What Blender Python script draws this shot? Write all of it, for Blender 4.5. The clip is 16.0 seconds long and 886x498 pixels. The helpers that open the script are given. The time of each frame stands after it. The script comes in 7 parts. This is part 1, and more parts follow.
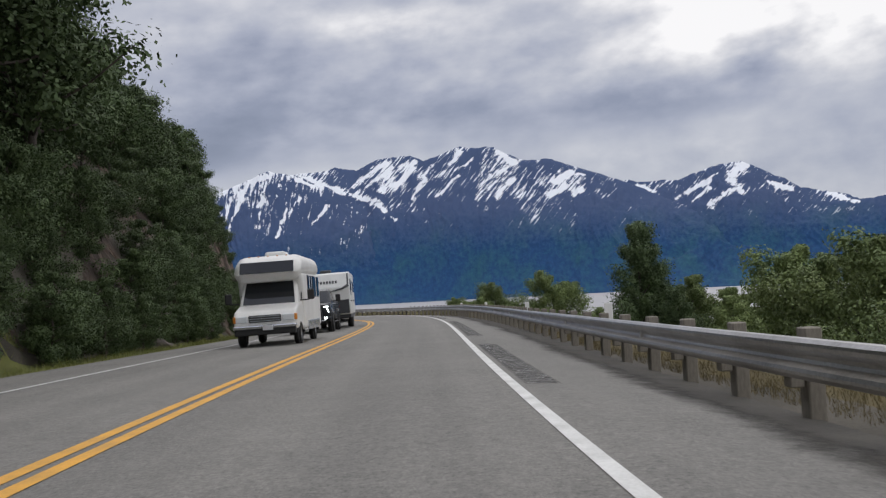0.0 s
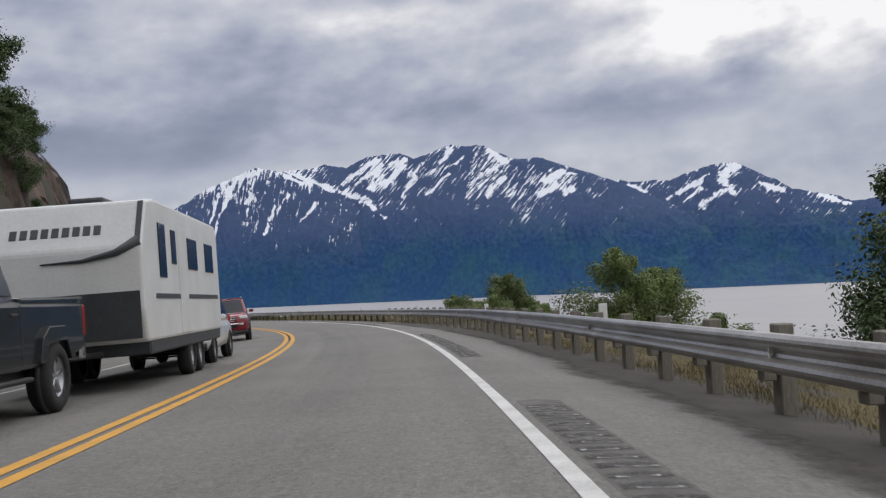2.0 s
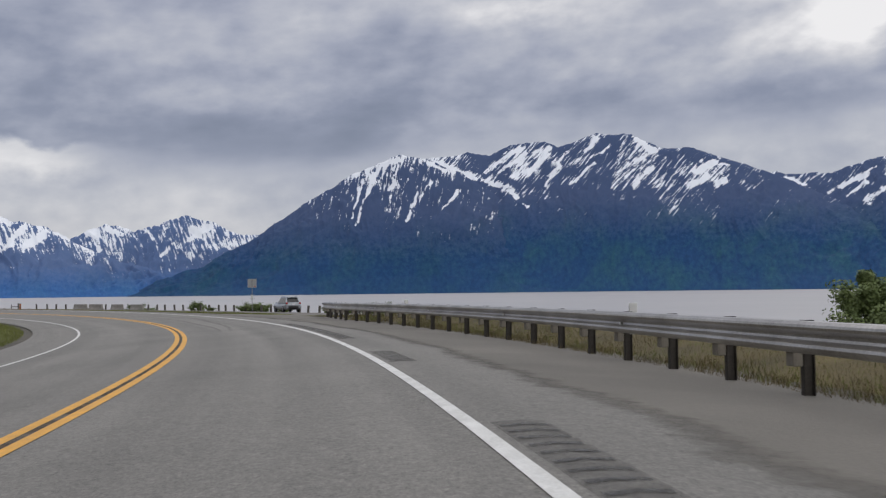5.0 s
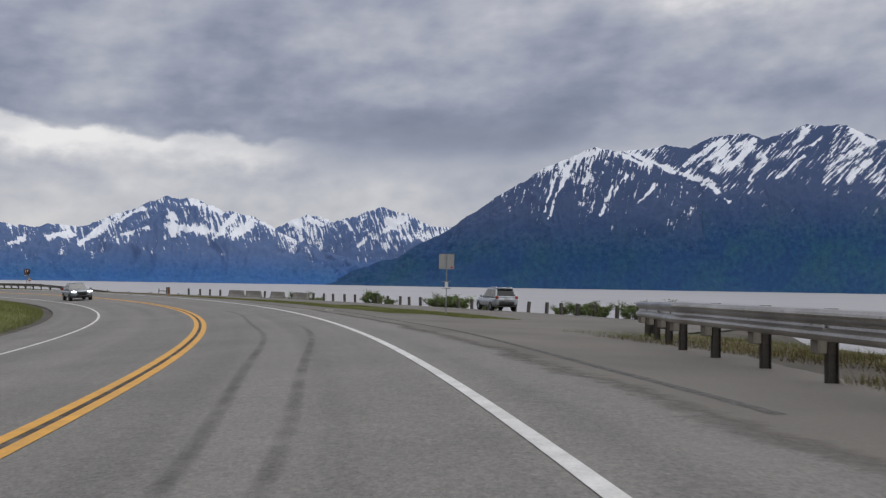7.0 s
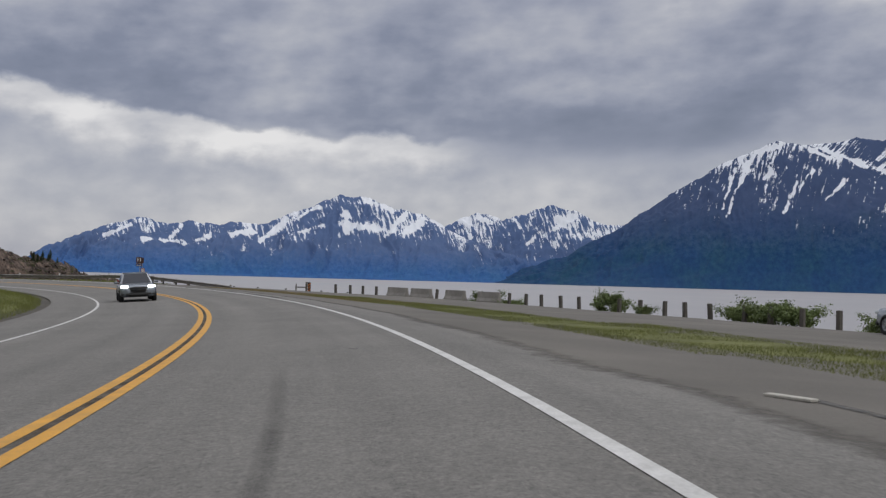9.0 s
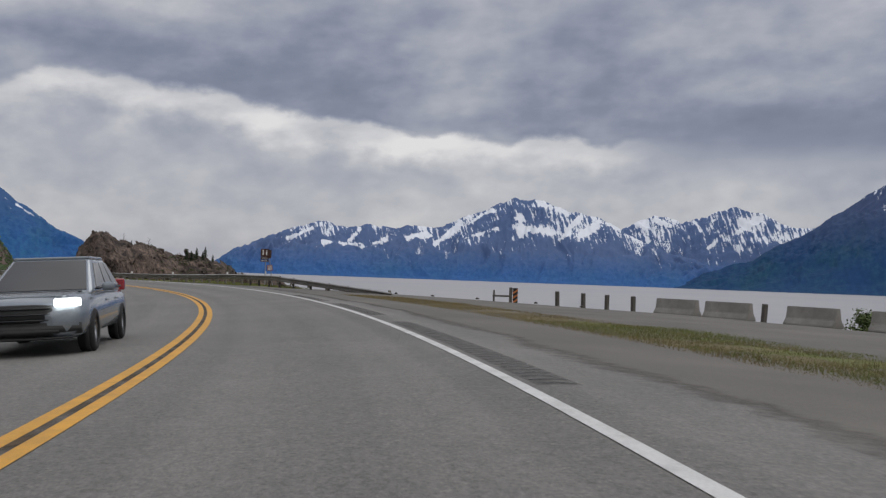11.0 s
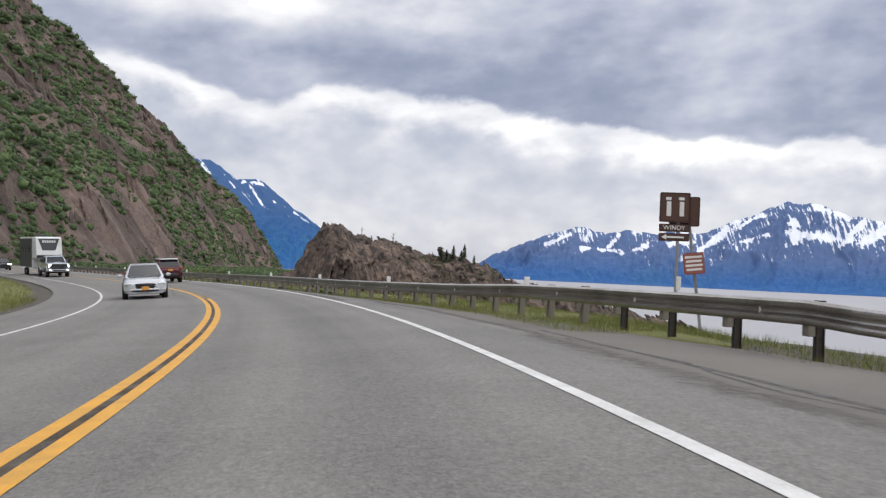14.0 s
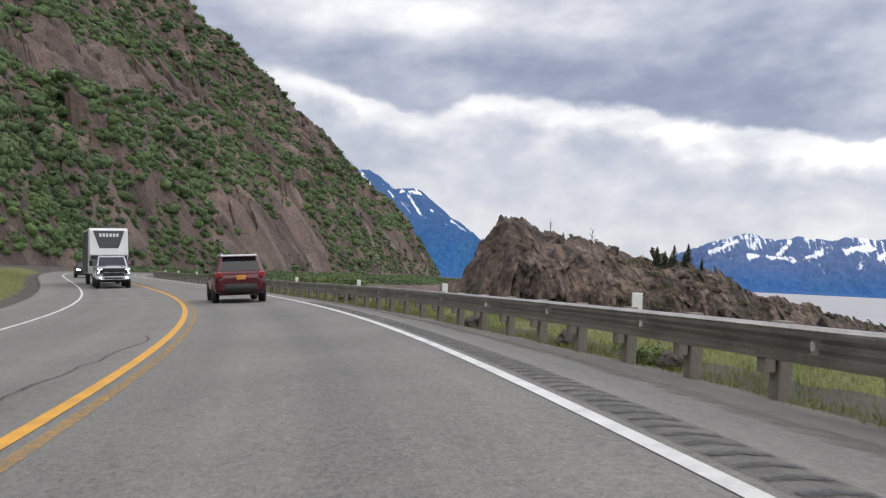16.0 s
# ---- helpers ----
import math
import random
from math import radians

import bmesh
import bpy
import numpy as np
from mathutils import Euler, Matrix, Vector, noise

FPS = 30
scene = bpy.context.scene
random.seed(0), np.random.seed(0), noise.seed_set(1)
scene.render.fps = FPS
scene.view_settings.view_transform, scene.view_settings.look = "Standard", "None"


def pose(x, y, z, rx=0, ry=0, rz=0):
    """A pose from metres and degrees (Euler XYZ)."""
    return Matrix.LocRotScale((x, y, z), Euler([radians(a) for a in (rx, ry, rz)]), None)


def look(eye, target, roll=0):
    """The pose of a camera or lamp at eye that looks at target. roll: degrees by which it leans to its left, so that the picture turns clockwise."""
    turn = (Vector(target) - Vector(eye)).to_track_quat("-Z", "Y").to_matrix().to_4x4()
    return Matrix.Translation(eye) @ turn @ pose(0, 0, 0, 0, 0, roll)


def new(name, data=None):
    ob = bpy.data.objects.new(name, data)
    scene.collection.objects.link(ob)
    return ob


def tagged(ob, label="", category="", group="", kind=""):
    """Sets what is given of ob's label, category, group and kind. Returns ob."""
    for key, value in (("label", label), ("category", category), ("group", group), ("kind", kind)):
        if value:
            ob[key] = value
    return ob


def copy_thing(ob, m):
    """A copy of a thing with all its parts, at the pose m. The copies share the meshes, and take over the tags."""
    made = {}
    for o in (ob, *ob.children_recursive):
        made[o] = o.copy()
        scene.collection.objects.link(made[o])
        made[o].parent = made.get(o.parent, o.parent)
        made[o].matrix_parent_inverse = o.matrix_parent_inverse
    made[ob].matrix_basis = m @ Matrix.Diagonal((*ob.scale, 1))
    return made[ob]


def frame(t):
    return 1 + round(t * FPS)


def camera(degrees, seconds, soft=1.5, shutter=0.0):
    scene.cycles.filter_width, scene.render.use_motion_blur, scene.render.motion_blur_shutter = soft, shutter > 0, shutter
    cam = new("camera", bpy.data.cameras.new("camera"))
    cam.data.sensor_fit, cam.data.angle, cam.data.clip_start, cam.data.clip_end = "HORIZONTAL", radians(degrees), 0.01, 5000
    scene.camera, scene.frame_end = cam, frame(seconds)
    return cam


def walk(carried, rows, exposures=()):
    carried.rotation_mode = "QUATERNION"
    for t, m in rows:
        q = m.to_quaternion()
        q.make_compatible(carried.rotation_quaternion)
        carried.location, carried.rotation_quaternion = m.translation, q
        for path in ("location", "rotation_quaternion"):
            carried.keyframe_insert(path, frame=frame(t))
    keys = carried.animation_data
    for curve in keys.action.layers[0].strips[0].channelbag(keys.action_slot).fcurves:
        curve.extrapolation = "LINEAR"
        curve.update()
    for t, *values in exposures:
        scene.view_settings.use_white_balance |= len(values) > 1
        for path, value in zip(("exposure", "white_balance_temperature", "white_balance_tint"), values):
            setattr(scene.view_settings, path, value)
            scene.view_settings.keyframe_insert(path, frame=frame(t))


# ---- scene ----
# t, x, y, z, yaw, pitch, roll
PATH = [
    (0.0, 2.62, 0.13, 0.97, 0.00, 2.95, -2.93),
    (0.5, 2.41, 9.07, 0.95, -0.23, 2.90, -2.92),
    (1.0, 2.31, 18.04, 0.93, -0.45, 2.88, -2.99),
    (1.5, 2.26, 27.02, 0.90, -0.57, 2.86, -2.75),
    (2.0, 1.94, 36.03, 0.87, -0.63, 2.87, -2.50),
    (2.5, 1.54, 45.05, 0.83, -0.55, 2.88, -2.30),
    (3.0, 0.96, 54.09, 0.79, -0.07, 2.84, -1.85),
    (3.5, 0.21, 63.16, 0.75, 1.09, 2.77, -1.50),
    (4.0, -0.96, 72.20, 0.69, 2.90, 2.68, -1.25),
    (4.5, -2.55, 81.18, 0.63, 5.22, 2.59, -1.01),
    (5.0, -4.59, 90.07, 0.56, 7.86, 2.50, -0.66),
    (5.5, -7.03, 98.84, 0.48, 10.70, 2.42, -0.13),
    (6.0, -9.87, 107.49, 0.40, 13.67, 2.32, 0.25),
    (6.5, -13.08, 116.02, 0.32, 16.58, 2.20, 0.60),
    (7.0, -16.68, 124.38, 0.24, 19.34, 2.12, 0.91),
    (7.5, -20.73, 132.54, 0.15, 21.95, 1.99, 1.11),
    (8.0, -25.15, 140.50, 0.07, 24.29, 1.90, 1.26),
    (8.5, -29.91, 148.25, -0.01, 26.74, 1.90, 1.40),
    (9.0, -34.99, 155.78, -0.08, 29.46, 1.82, 1.54),
    (9.5, -40.39, 163.10, -0.13, 32.12, 1.77, 1.67),
    (10.0, -46.12, 170.16, -0.18, 34.72, 1.75, 1.80),
    (10.5, -52.18, 176.94, -0.23, 37.30, 1.74, 1.92),
    (11.0, -58.53, 183.43, -0.26, 39.88, 1.72, 2.03),
    (11.5, -65.18, 189.62, -0.30, 42.51, 1.69, 2.11),
    (12.0, -72.12, 195.49, -0.33, 45.17, 1.64, 2.16),
    (12.5, -79.32, 201.02, -0.35, 47.77, 1.62, 2.30),
    (13.0, -86.76, 206.22, -0.37, 50.43, 1.58, 2.42),
    (13.5, -94.44, 211.07, -0.39, 52.98, 1.51, 2.58),
    (14.0, -102.32, 215.56, -0.43, 55.28, 1.49, 2.69),
    (14.5, -110.35, 219.77, -0.47, 57.68, 1.49, 2.67),
    (15.0, -118.56, 223.63, -0.52, 60.01, 1.55, 2.84),
    (15.5, -126.94, 227.12, -0.58, 62.38, 1.55, 2.90),
    (16.0, -135.47, 230.23, -0.64, 64.69, 1.55, 2.76),
]
cam = camera(50.0, 16.0, soft=1.3, shutter=0.05)


def aim(x, y, z, yaw, pitch, roll):
    a, b = radians(yaw), radians(pitch)
    ahead = Vector((-math.sin(a) * math.cos(b), math.cos(a) * math.cos(b), math.sin(b)))
    return look((x, y, z), Vector((x, y, z)) + ahead * 20, roll)


walk(cam, [(r[0], aim(*r[1:])) for r in PATH],
     [(0.0, -0.12), (3.0, -0.18), (5.5, -0.3), (11.4, -0.52), (12.5, 0.12), (16.0, 0.15)])


# ---- world, sun ----
def sky():
    """Broken overcast: a dark lid with a ragged lower edge, a bright break under it, pale banks towards the rim."""
    w = bpy.data.worlds.new("overcast")
    scene.world = w
    w.use_nodes = True
    t = w.node_tree
    t.nodes.clear()
    L = t.links.new

    def feed(v, socket):
        if isinstance(v, (int, float)):
            socket.default_value = v
        else:
            L(v, socket)

    def f(op, a, b=None, c=None):
        o = t.nodes.new("ShaderNodeMath")
        o.operation = op
        for i, v in enumerate((a, b, c)):
            if v is not None:
                feed(v, o.inputs[i])
        return o.outputs[0]

    add, sub, mul = (lambda a, b: f("ADD", a, b)), (lambda a, b: f("SUBTRACT", a, b)), (lambda a, b: f("MULTIPLY", a, b))

    def step(x, lo, hi, a=0.0, b=1.0):
        o = t.nodes.new("ShaderNodeMapRange")
        o.interpolation_type = "SMOOTHSTEP"
        feed(x, o.inputs[0]), feed(lo, o.inputs[1]), feed(hi, o.inputs[2])
        o.inputs[3].default_value, o.inputs[4].default_value = a, b
        return o.outputs[0]

    def blend(k, a, b):
        o = t.nodes.new("ShaderNodeMix")
        o.data_type = "FLOAT"
        feed(k, o.inputs[0]), feed(a, o.inputs[2]), feed(b, o.inputs[3])
        return o.outputs[0]

    def bump(x, centre, width):
        d = f("DIVIDE", sub(x, centre), width)
        return f("EXPONENT", mul(mul(d, d), -1.0))

    co = t.nodes.new("ShaderNodeTexCoord")
    sep = t.nodes.new("ShaderNodeSeparateXYZ")
    L(co.outputs["Generated"], sep.inputs[0])
    up = f("MAXIMUM", sep.outputs[2], 0.0)
    el = mul(f("ARCSINE", f("MINIMUM", up, 1.0)), 57.2958)
    az = mul(f("ARCTAN2", mul(sep.outputs[0], -1.0), sep.outputs[1]), 57.2958)

    def cloud(across, tall, detail, rough, seed, lean=0.0):
        """Billows on the dome, so wide and so tall in degrees."""
        c = t.nodes.new("ShaderNodeCombineXYZ")
        feed(f("MULTIPLY_ADD", el, lean / across, mul(az, 1.0 / across)), c.inputs[0])
        feed(mul(el, 1.0 / tall), c.inputs[1])
        c.inputs[2].default_value = seed
        o = t.nodes.new("ShaderNodeTexNoise")
        o.inputs["Scale"].default_value, o.inputs["Detail"].default_value = 1.0, detail
        o.inputs["Roughness"].default_value = rough
        L(c.outputs[0], o.inputs["Vector"])
        return sub(o.outputs["Fac"], 0.5)

    broad, mid, puff = cloud(13, 6.0, 3, 0.45, 1.7, 0.5), cloud(4.6, 2.7, 5, 0.5, 4.2, 0.3), cloud(1.7, 1.15, 5, 0.52, 8.1)
    wisp = cloud(7.5, 3.0, 5, 0.5, 12.5, 0.5)
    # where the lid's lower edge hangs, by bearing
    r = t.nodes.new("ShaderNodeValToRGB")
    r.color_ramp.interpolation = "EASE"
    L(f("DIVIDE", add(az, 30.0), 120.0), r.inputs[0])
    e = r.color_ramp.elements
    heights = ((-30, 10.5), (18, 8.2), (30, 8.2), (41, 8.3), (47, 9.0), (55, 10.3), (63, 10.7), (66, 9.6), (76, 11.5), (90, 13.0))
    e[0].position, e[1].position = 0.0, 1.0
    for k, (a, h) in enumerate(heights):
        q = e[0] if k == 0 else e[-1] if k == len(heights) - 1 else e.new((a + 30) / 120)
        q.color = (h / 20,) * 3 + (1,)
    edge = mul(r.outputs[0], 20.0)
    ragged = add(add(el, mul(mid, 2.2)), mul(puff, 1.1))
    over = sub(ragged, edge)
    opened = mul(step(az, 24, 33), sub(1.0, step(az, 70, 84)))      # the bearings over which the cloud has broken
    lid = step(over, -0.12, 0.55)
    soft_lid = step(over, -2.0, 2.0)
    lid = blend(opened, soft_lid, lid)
    # the lid: dark along its base, paler and streaked above
    lid_tone = add(add(0.375, mul(broad, 0.85)), add(mul(wisp, 0.70), add(mul(mid, 0.45), mul(puff, 0.16))))
    lid_tone = add(lid_tone, mul(step(az, 44, 62), 0.07))
    lid_tone = add(lid_tone, mul(step(over, 0.6, 6.5), 0.13))
    seaward = mul(step(mul(az, -1.0), 5.0, 17.0), step(el, 9.5, 14.5))
    lid_tone = add(lid_tone, mul(seaward, add(0.50, mul(mid, 0.9))))
    lid_tone = add(lid_tone, mul(mul(bump(az, 3.0, 5.0), bump(el, 16.3, 1.2)), add(0.32, mul(mid, 0.9))))
    lid_tone = add(lid_tone, mul(mul(bump(az, 71.0, 7.0), step(el, 12.5, 16.0)), 0.34))
    # under it: the bright break, then banks of pale cloud
    bank = add(add(0.57, mul(broad, 0.5)), add(mul(mid, 0.42), mul(puff, 0.2)))
    bank = add(bank, mul(bump(el, 4.2, 2.6), mul(step(az, 14, 26), 0.14)))
    bank = add(bank, mul(mul(bump(el, 5.4, 2.4), bump(az, 58.0, 13.0)), -0.15))
    bright = mul(bump(over, -0.6, 1.15), opened)
    under = add(bank, mul(bright, add(0.33, mul(wisp, 1.1))))
    tone = blend(lid, under, lid_tone)
    ramp = t.nodes.new("ShaderNodeValToRGB")
    e = ramp.color_ramp.elements
    e[0].position, e[0].color = 0.10, (0.215, 0.245, 0.340, 1)
    e[1].position, e[1].color = 0.98, (1.10, 1.08, 1.08, 1)
    for p, c in ((0.30, (0.300, 0.330, 0.440, 1)), (0.45, (0.430, 0.455, 0.560, 1)), (0.60, (0.575, 0.590, 0.665, 1)), (0.78, (0.80, 0.795, 0.83, 1))):
        e.new(p).color = c
    L(tone, ramp.inputs[0])
    # an overcast sky is brighter overhead than at its rim
    grow = f("MULTIPLY_ADD", f("MAXIMUM", sub(up, 0.30), 0.0), 1.25, 1.0)
    sc = t.nodes.new("ShaderNodeVectorMath")
    sc.operation = "SCALE"
    L(ramp.outputs[0], sc.inputs[0]), L(grow, sc.inputs[3])
    air = t.nodes.new("ShaderNodeTexSky")
    air.sky_type, air.sun_disc = "NISHITA", False
    air.sun_elevation, air.sun_rotation = radians(48), radians(-20)
    asc = t.nodes.new("ShaderNodeVectorMath")
    asc.operation = "SCALE"
    asc.inputs[3].default_value = 0.09
    L(air.outputs[0], asc.inputs[0])
    mix = t.nodes.new("ShaderNodeMix")
    mix.data_type = "RGBA"
    mix.inputs[0].default_value = 0.1
    L(sc.outputs[0], mix.inputs[6]), L(asc.outputs[0], mix.inputs[7])
    bg = t.nodes.new("ShaderNodeBackground")
    L(mix.outputs[2], bg.inputs[0])
    out = t.nodes.new("ShaderNodeOutputWorld")
    L(bg.outputs[0], out.inputs[0])


sky()
sun = new("sun", bpy.data.lights.new("sun", "SUN"))
sun.data.energy, sun.data.angle, sun.data.color = 0.6, radians(30), (1.0, 0.97, 0.93)
sun.matrix_world = look((0, 0, 300), (90, -220, 0))
scene.view_settings.exposure = 0.0


# ---- materials ----
MATS = {}


def mat(name, base, dark=None, rough=0.85, scale=6.0, grain=60.0, bump=0.15, metal=0.0, amount=0.6, stretch=(1, 1, 1), spread=0.0, coat=0.0, emit=0.0, tone=0.0):
    """A surface with a base colour, blotches of a darker one at one scale, and a fine grain with relief."""
    if name in MATS:
        return MATS[name]
    m = MATS[name] = bpy.data.materials.new(name)
    m.use_nodes = True
    t = m.node_tree
    b = t.nodes["Principled BSDF"]
    L = t.links.new
    co = t.nodes.new("ShaderNodeTexCoord")
    mp = t.nodes.new("ShaderNodeMapping")
    mp.inputs["Scale"].default_value = stretch
    L(co.outputs["Object"], mp.inputs[0])
    n1 = t.nodes.new("ShaderNodeTexNoise")
    n1.inputs["Scale"].default_value, n1.inputs["Detail"].default_value = scale, 6
    n2 = t.nodes.new("ShaderNodeTexNoise")
    n2.inputs["Scale"].default_value, n2.inputs["Detail"].default_value = grain, 4
    L(mp.outputs[0], n1.inputs["Vector"]), L(mp.outputs[0], n2.inputs["Vector"])
    dark = dark or tuple(c * 0.6 for c in base)
    r = t.nodes.new("ShaderNodeValToRGB")
    r.color_ramp.elements[0].position, r.color_ramp.elements[0].color = 0.35, (*dark, 1)
    r.color_ramp.elements[1].position, r.color_ramp.elements[1].color = 0.65, (*base, 1)
    mx = t.nodes.new("ShaderNodeMix")
    mx.data_type = "FLOAT"
    mx.inputs[0].default_value = 1 - amount
    L(n1.outputs["Fac"], mx.inputs[2]), L(n2.outputs["Fac"], mx.inputs[3])
    L(mx.outputs[0], r.inputs[0])
    col = r.outputs[0]
    if spread:
        info = t.nodes.new("ShaderNodeObjectInfo")
        geo = t.nodes.new("ShaderNodeNewGeometry")
        add = t.nodes.new("ShaderNodeMath")
        L(info.outputs["Random"], add.inputs[0]), L(geo.outputs["Random Per Island"], add.inputs[1])
        k = t.nodes.new("ShaderNodeMath")
        k.operation = "MULTIPLY_ADD"
        k.inputs[1].default_value, k.inputs[2].default_value = spread, 1 - spread
        L(add.outputs[0], k.inputs[0])
        sc = t.nodes.new("ShaderNodeVectorMath")
        sc.operation = "SCALE"
        L(col, sc.inputs[0]), L(k.outputs[0], sc.inputs[3])
        col = sc.outputs[0]
    if tone:
        at_ = t.nodes.new("ShaderNodeAttribute")
        at_.attribute_name = "tone"
        k = t.nodes.new("ShaderNodeMath")
        k.operation = "MULTIPLY_ADD"
        k.inputs[1].default_value, k.inputs[2].default_value = tone, 1.0
        L(at_.outputs["Fac"], k.inputs[0])
        sc = t.nodes.new("ShaderNodeVectorMath")
        sc.operation = "SCALE"
        L(col, sc.inputs[0]), L(k.outputs[0], sc.inputs[3])
        col = sc.outputs[0]
    L(col, b.inputs["Base Color"])
    b.inputs["Roughness"].default_value, b.inputs["Metallic"].default_value = rough, metal
    b.inputs["Coat Weight"].default_value = coat
    if bump:
        bp = t.nodes.new("ShaderNodeBump")
        bp.inputs["Strength"].default_value, bp.inputs["Distance"].default_value = bump, 0.02
        L(n2.outputs["Fac"], bp.inputs["Height"])
        L(bp.outputs[0], b.inputs["Normal"])
    if emit:
        L(col, b.inputs["Emission Color"])
        b.inputs["Emission Strength"].default_value = emit
    return m


def plain(name, base, rough=0.5, metal=0.0, coat=0.0, emit=0.0, trans=0.0):
    if name in MATS:
        return MATS[name]
    m = MATS[name] = bpy.data.materials.new(name)
    m.use_nodes = True
    b = m.node_tree.nodes["Principled BSDF"]
    b.inputs["Base Color"].default_value = (*base, 1)
    b.inputs["Roughness"].default_value, b.inputs["Metallic"].default_value = rough, metal
    b.inputs["Coat Weight"].default_value, b.inputs["Transmission Weight"].default_value = coat, trans
    if emit:
        b.inputs["Emission Color"].default_value = (*base, 1)
        b.inputs["Emission Strength"].default_value = emit
    return m


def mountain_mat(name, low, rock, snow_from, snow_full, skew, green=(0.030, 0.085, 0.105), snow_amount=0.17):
    """Forest below, bare rock above, in colours tinted blue for haze; snow lying in gullies that run down the slope."""
    m = MATS[name] = bpy.data.materials.new(name)
    m.use_nodes = True
    t = m.node_tree
    b = t.nodes["Principled BSDF"]
    L = t.links.new

    def math_(op, a, c=None, d=None):
        o = t.nodes.new("ShaderNodeMath")
        o.operation = op
        for i, v in enumerate((a, c, d)):
            if v is None:
                continue
            if isinstance(v, (int, float)):
                o.inputs[i].default_value = v
            else:
                L(v, o.inputs[i])
        return o.outputs[0]

    def tex(vec, scale, detail=6, rough=0.55):
        o = t.nodes.new("ShaderNodeTexNoise")
        o.inputs["Scale"].default_value, o.inputs["Detail"].default_value, o.inputs["Roughness"].default_value = scale, detail, rough
        L(vec, o.inputs["Vector"])
        return o.outputs["Fac"]

    uv = t.nodes.new("ShaderNodeUVMap")
    sep = t.nodes.new("ShaderNodeSeparateXYZ")
    L(uv.outputs[0], sep.inputs[0])
    u, z = sep.outputs[0], sep.outputs[1]      # along the range and up, in hundreds of metres
    us = math_("MULTIPLY_ADD", z, -skew, u)
    comb = t.nodes.new("ShaderNodeCombineXYZ")
    L(math_("MULTIPLY", us, 8.0), comb.inputs[0]), L(math_("MULTIPLY", z, 1.5), comb.inputs[1])
    streak = tex(comb.outputs[0], 1.0, 5, 0.6)
    c2 = t.nodes.new("ShaderNodeCombineXYZ")
    L(u, c2.inputs[0]), L(z, c2.inputs[1])
    blot = tex(c2.outputs[0], 0.55, 4)
    speck = tex(c2.outputs[0], 15.0, 6, 0.72)
    stand = tex(c2.outputs[0], 5.0, 8, 0.72)
    level = math_("DIVIDE", math_("SUBTRACT", z, snow_from), snow_full - snow_from)
    lv = math_("MULTIPLY", math_("MINIMUM", math_("MAXIMUM", level, -0.4), 1.0), snow_amount)
    at_ = t.nodes.new("ShaderNodeAttribute")
    at_.attribute_name = "gully"
    gl = math_("ADD", at_.outputs["Fac"], 0.2)
    s = math_("ADD", math_("ADD", lv, math_("MULTIPLY", math_("SUBTRACT", streak, 0.5), 1.45)), math_("MULTIPLY", math_("SUBTRACT", blot, 0.5), 0.7))
    s = math_("ADD", s, math_("MULTIPLY", gl, 0.22))
    s = math_("ADD", s, math_("MULTIPLY", math_("SUBTRACT", speck, 0.5), 0.6))
    snow = t.nodes.new("ShaderNodeMapRange")
    snow.inputs[1].default_value, snow.inputs[2].default_value = 0.225, 0.275
    L(s, snow.inputs[0])
    gate = t.nodes.new("ShaderNodeMapRange")
    gate.inputs[1].default_value, gate.inputs[2].default_value = -0.35, 0.05
    L(level, gate.inputs[0])
    sf = math_("MULTIPLY", snow.outputs[0], gate.outputs[0])
    tree = t.nodes.new("ShaderNodeMapRange")
    L(math_("ADD", level, math_("ADD", math_("MULTIPLY", math_("SUBTRACT", streak, 0.5), 0.25), math_("MULTIPLY", math_("SUBTRACT", stand, 0.5), 1.3))), tree.inputs[0])
    tree.inputs[1].default_value, tree.inputs[2].default_value = -0.55, 0.25

    def mixc(f, a, c):
        o = t.nodes.new("ShaderNodeMix")
        o.data_type = "RGBA"
        L(f, o.inputs[0])
        for i, v in ((6, a), (7, c)):
            if isinstance(v, tuple):
                o.inputs[i].default_value = (*v, 1)
            else:
                L(v, o.inputs[i])
        return o.outputs[2]

    gf = t.nodes.new("ShaderNodeMapRange")
    gf.inputs[1].default_value, gf.inputs[2].default_value = 0.42, 0.74
    L(math_("ADD", blot, math_("MULTIPLY", math_("SUBTRACT", stand, 0.5), 0.9)), gf.inputs[0])
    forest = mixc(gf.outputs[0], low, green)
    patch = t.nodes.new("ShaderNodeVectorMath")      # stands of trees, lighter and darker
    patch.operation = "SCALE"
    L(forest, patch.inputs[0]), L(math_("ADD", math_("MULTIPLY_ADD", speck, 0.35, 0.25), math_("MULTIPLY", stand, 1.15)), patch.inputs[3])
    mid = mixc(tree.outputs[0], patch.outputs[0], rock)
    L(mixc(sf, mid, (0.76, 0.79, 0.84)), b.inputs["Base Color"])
    b.inputs["Roughness"].default_value = 0.95
    b.inputs["Specular IOR Level"].default_value = 0.1
    return m


# ---- mesh helpers ----
def mesh_of(name, verts, faces, uvs=None, smooth=True):
    me = bpy.data.meshes.new(name)
    me.from_pydata([tuple(v) for v in verts], [], [tuple(f) for f in faces])
    if smooth:
        me.polygons.foreach_set("use_smooth", [True] * len(me.polygons))
    me.update()
    return me


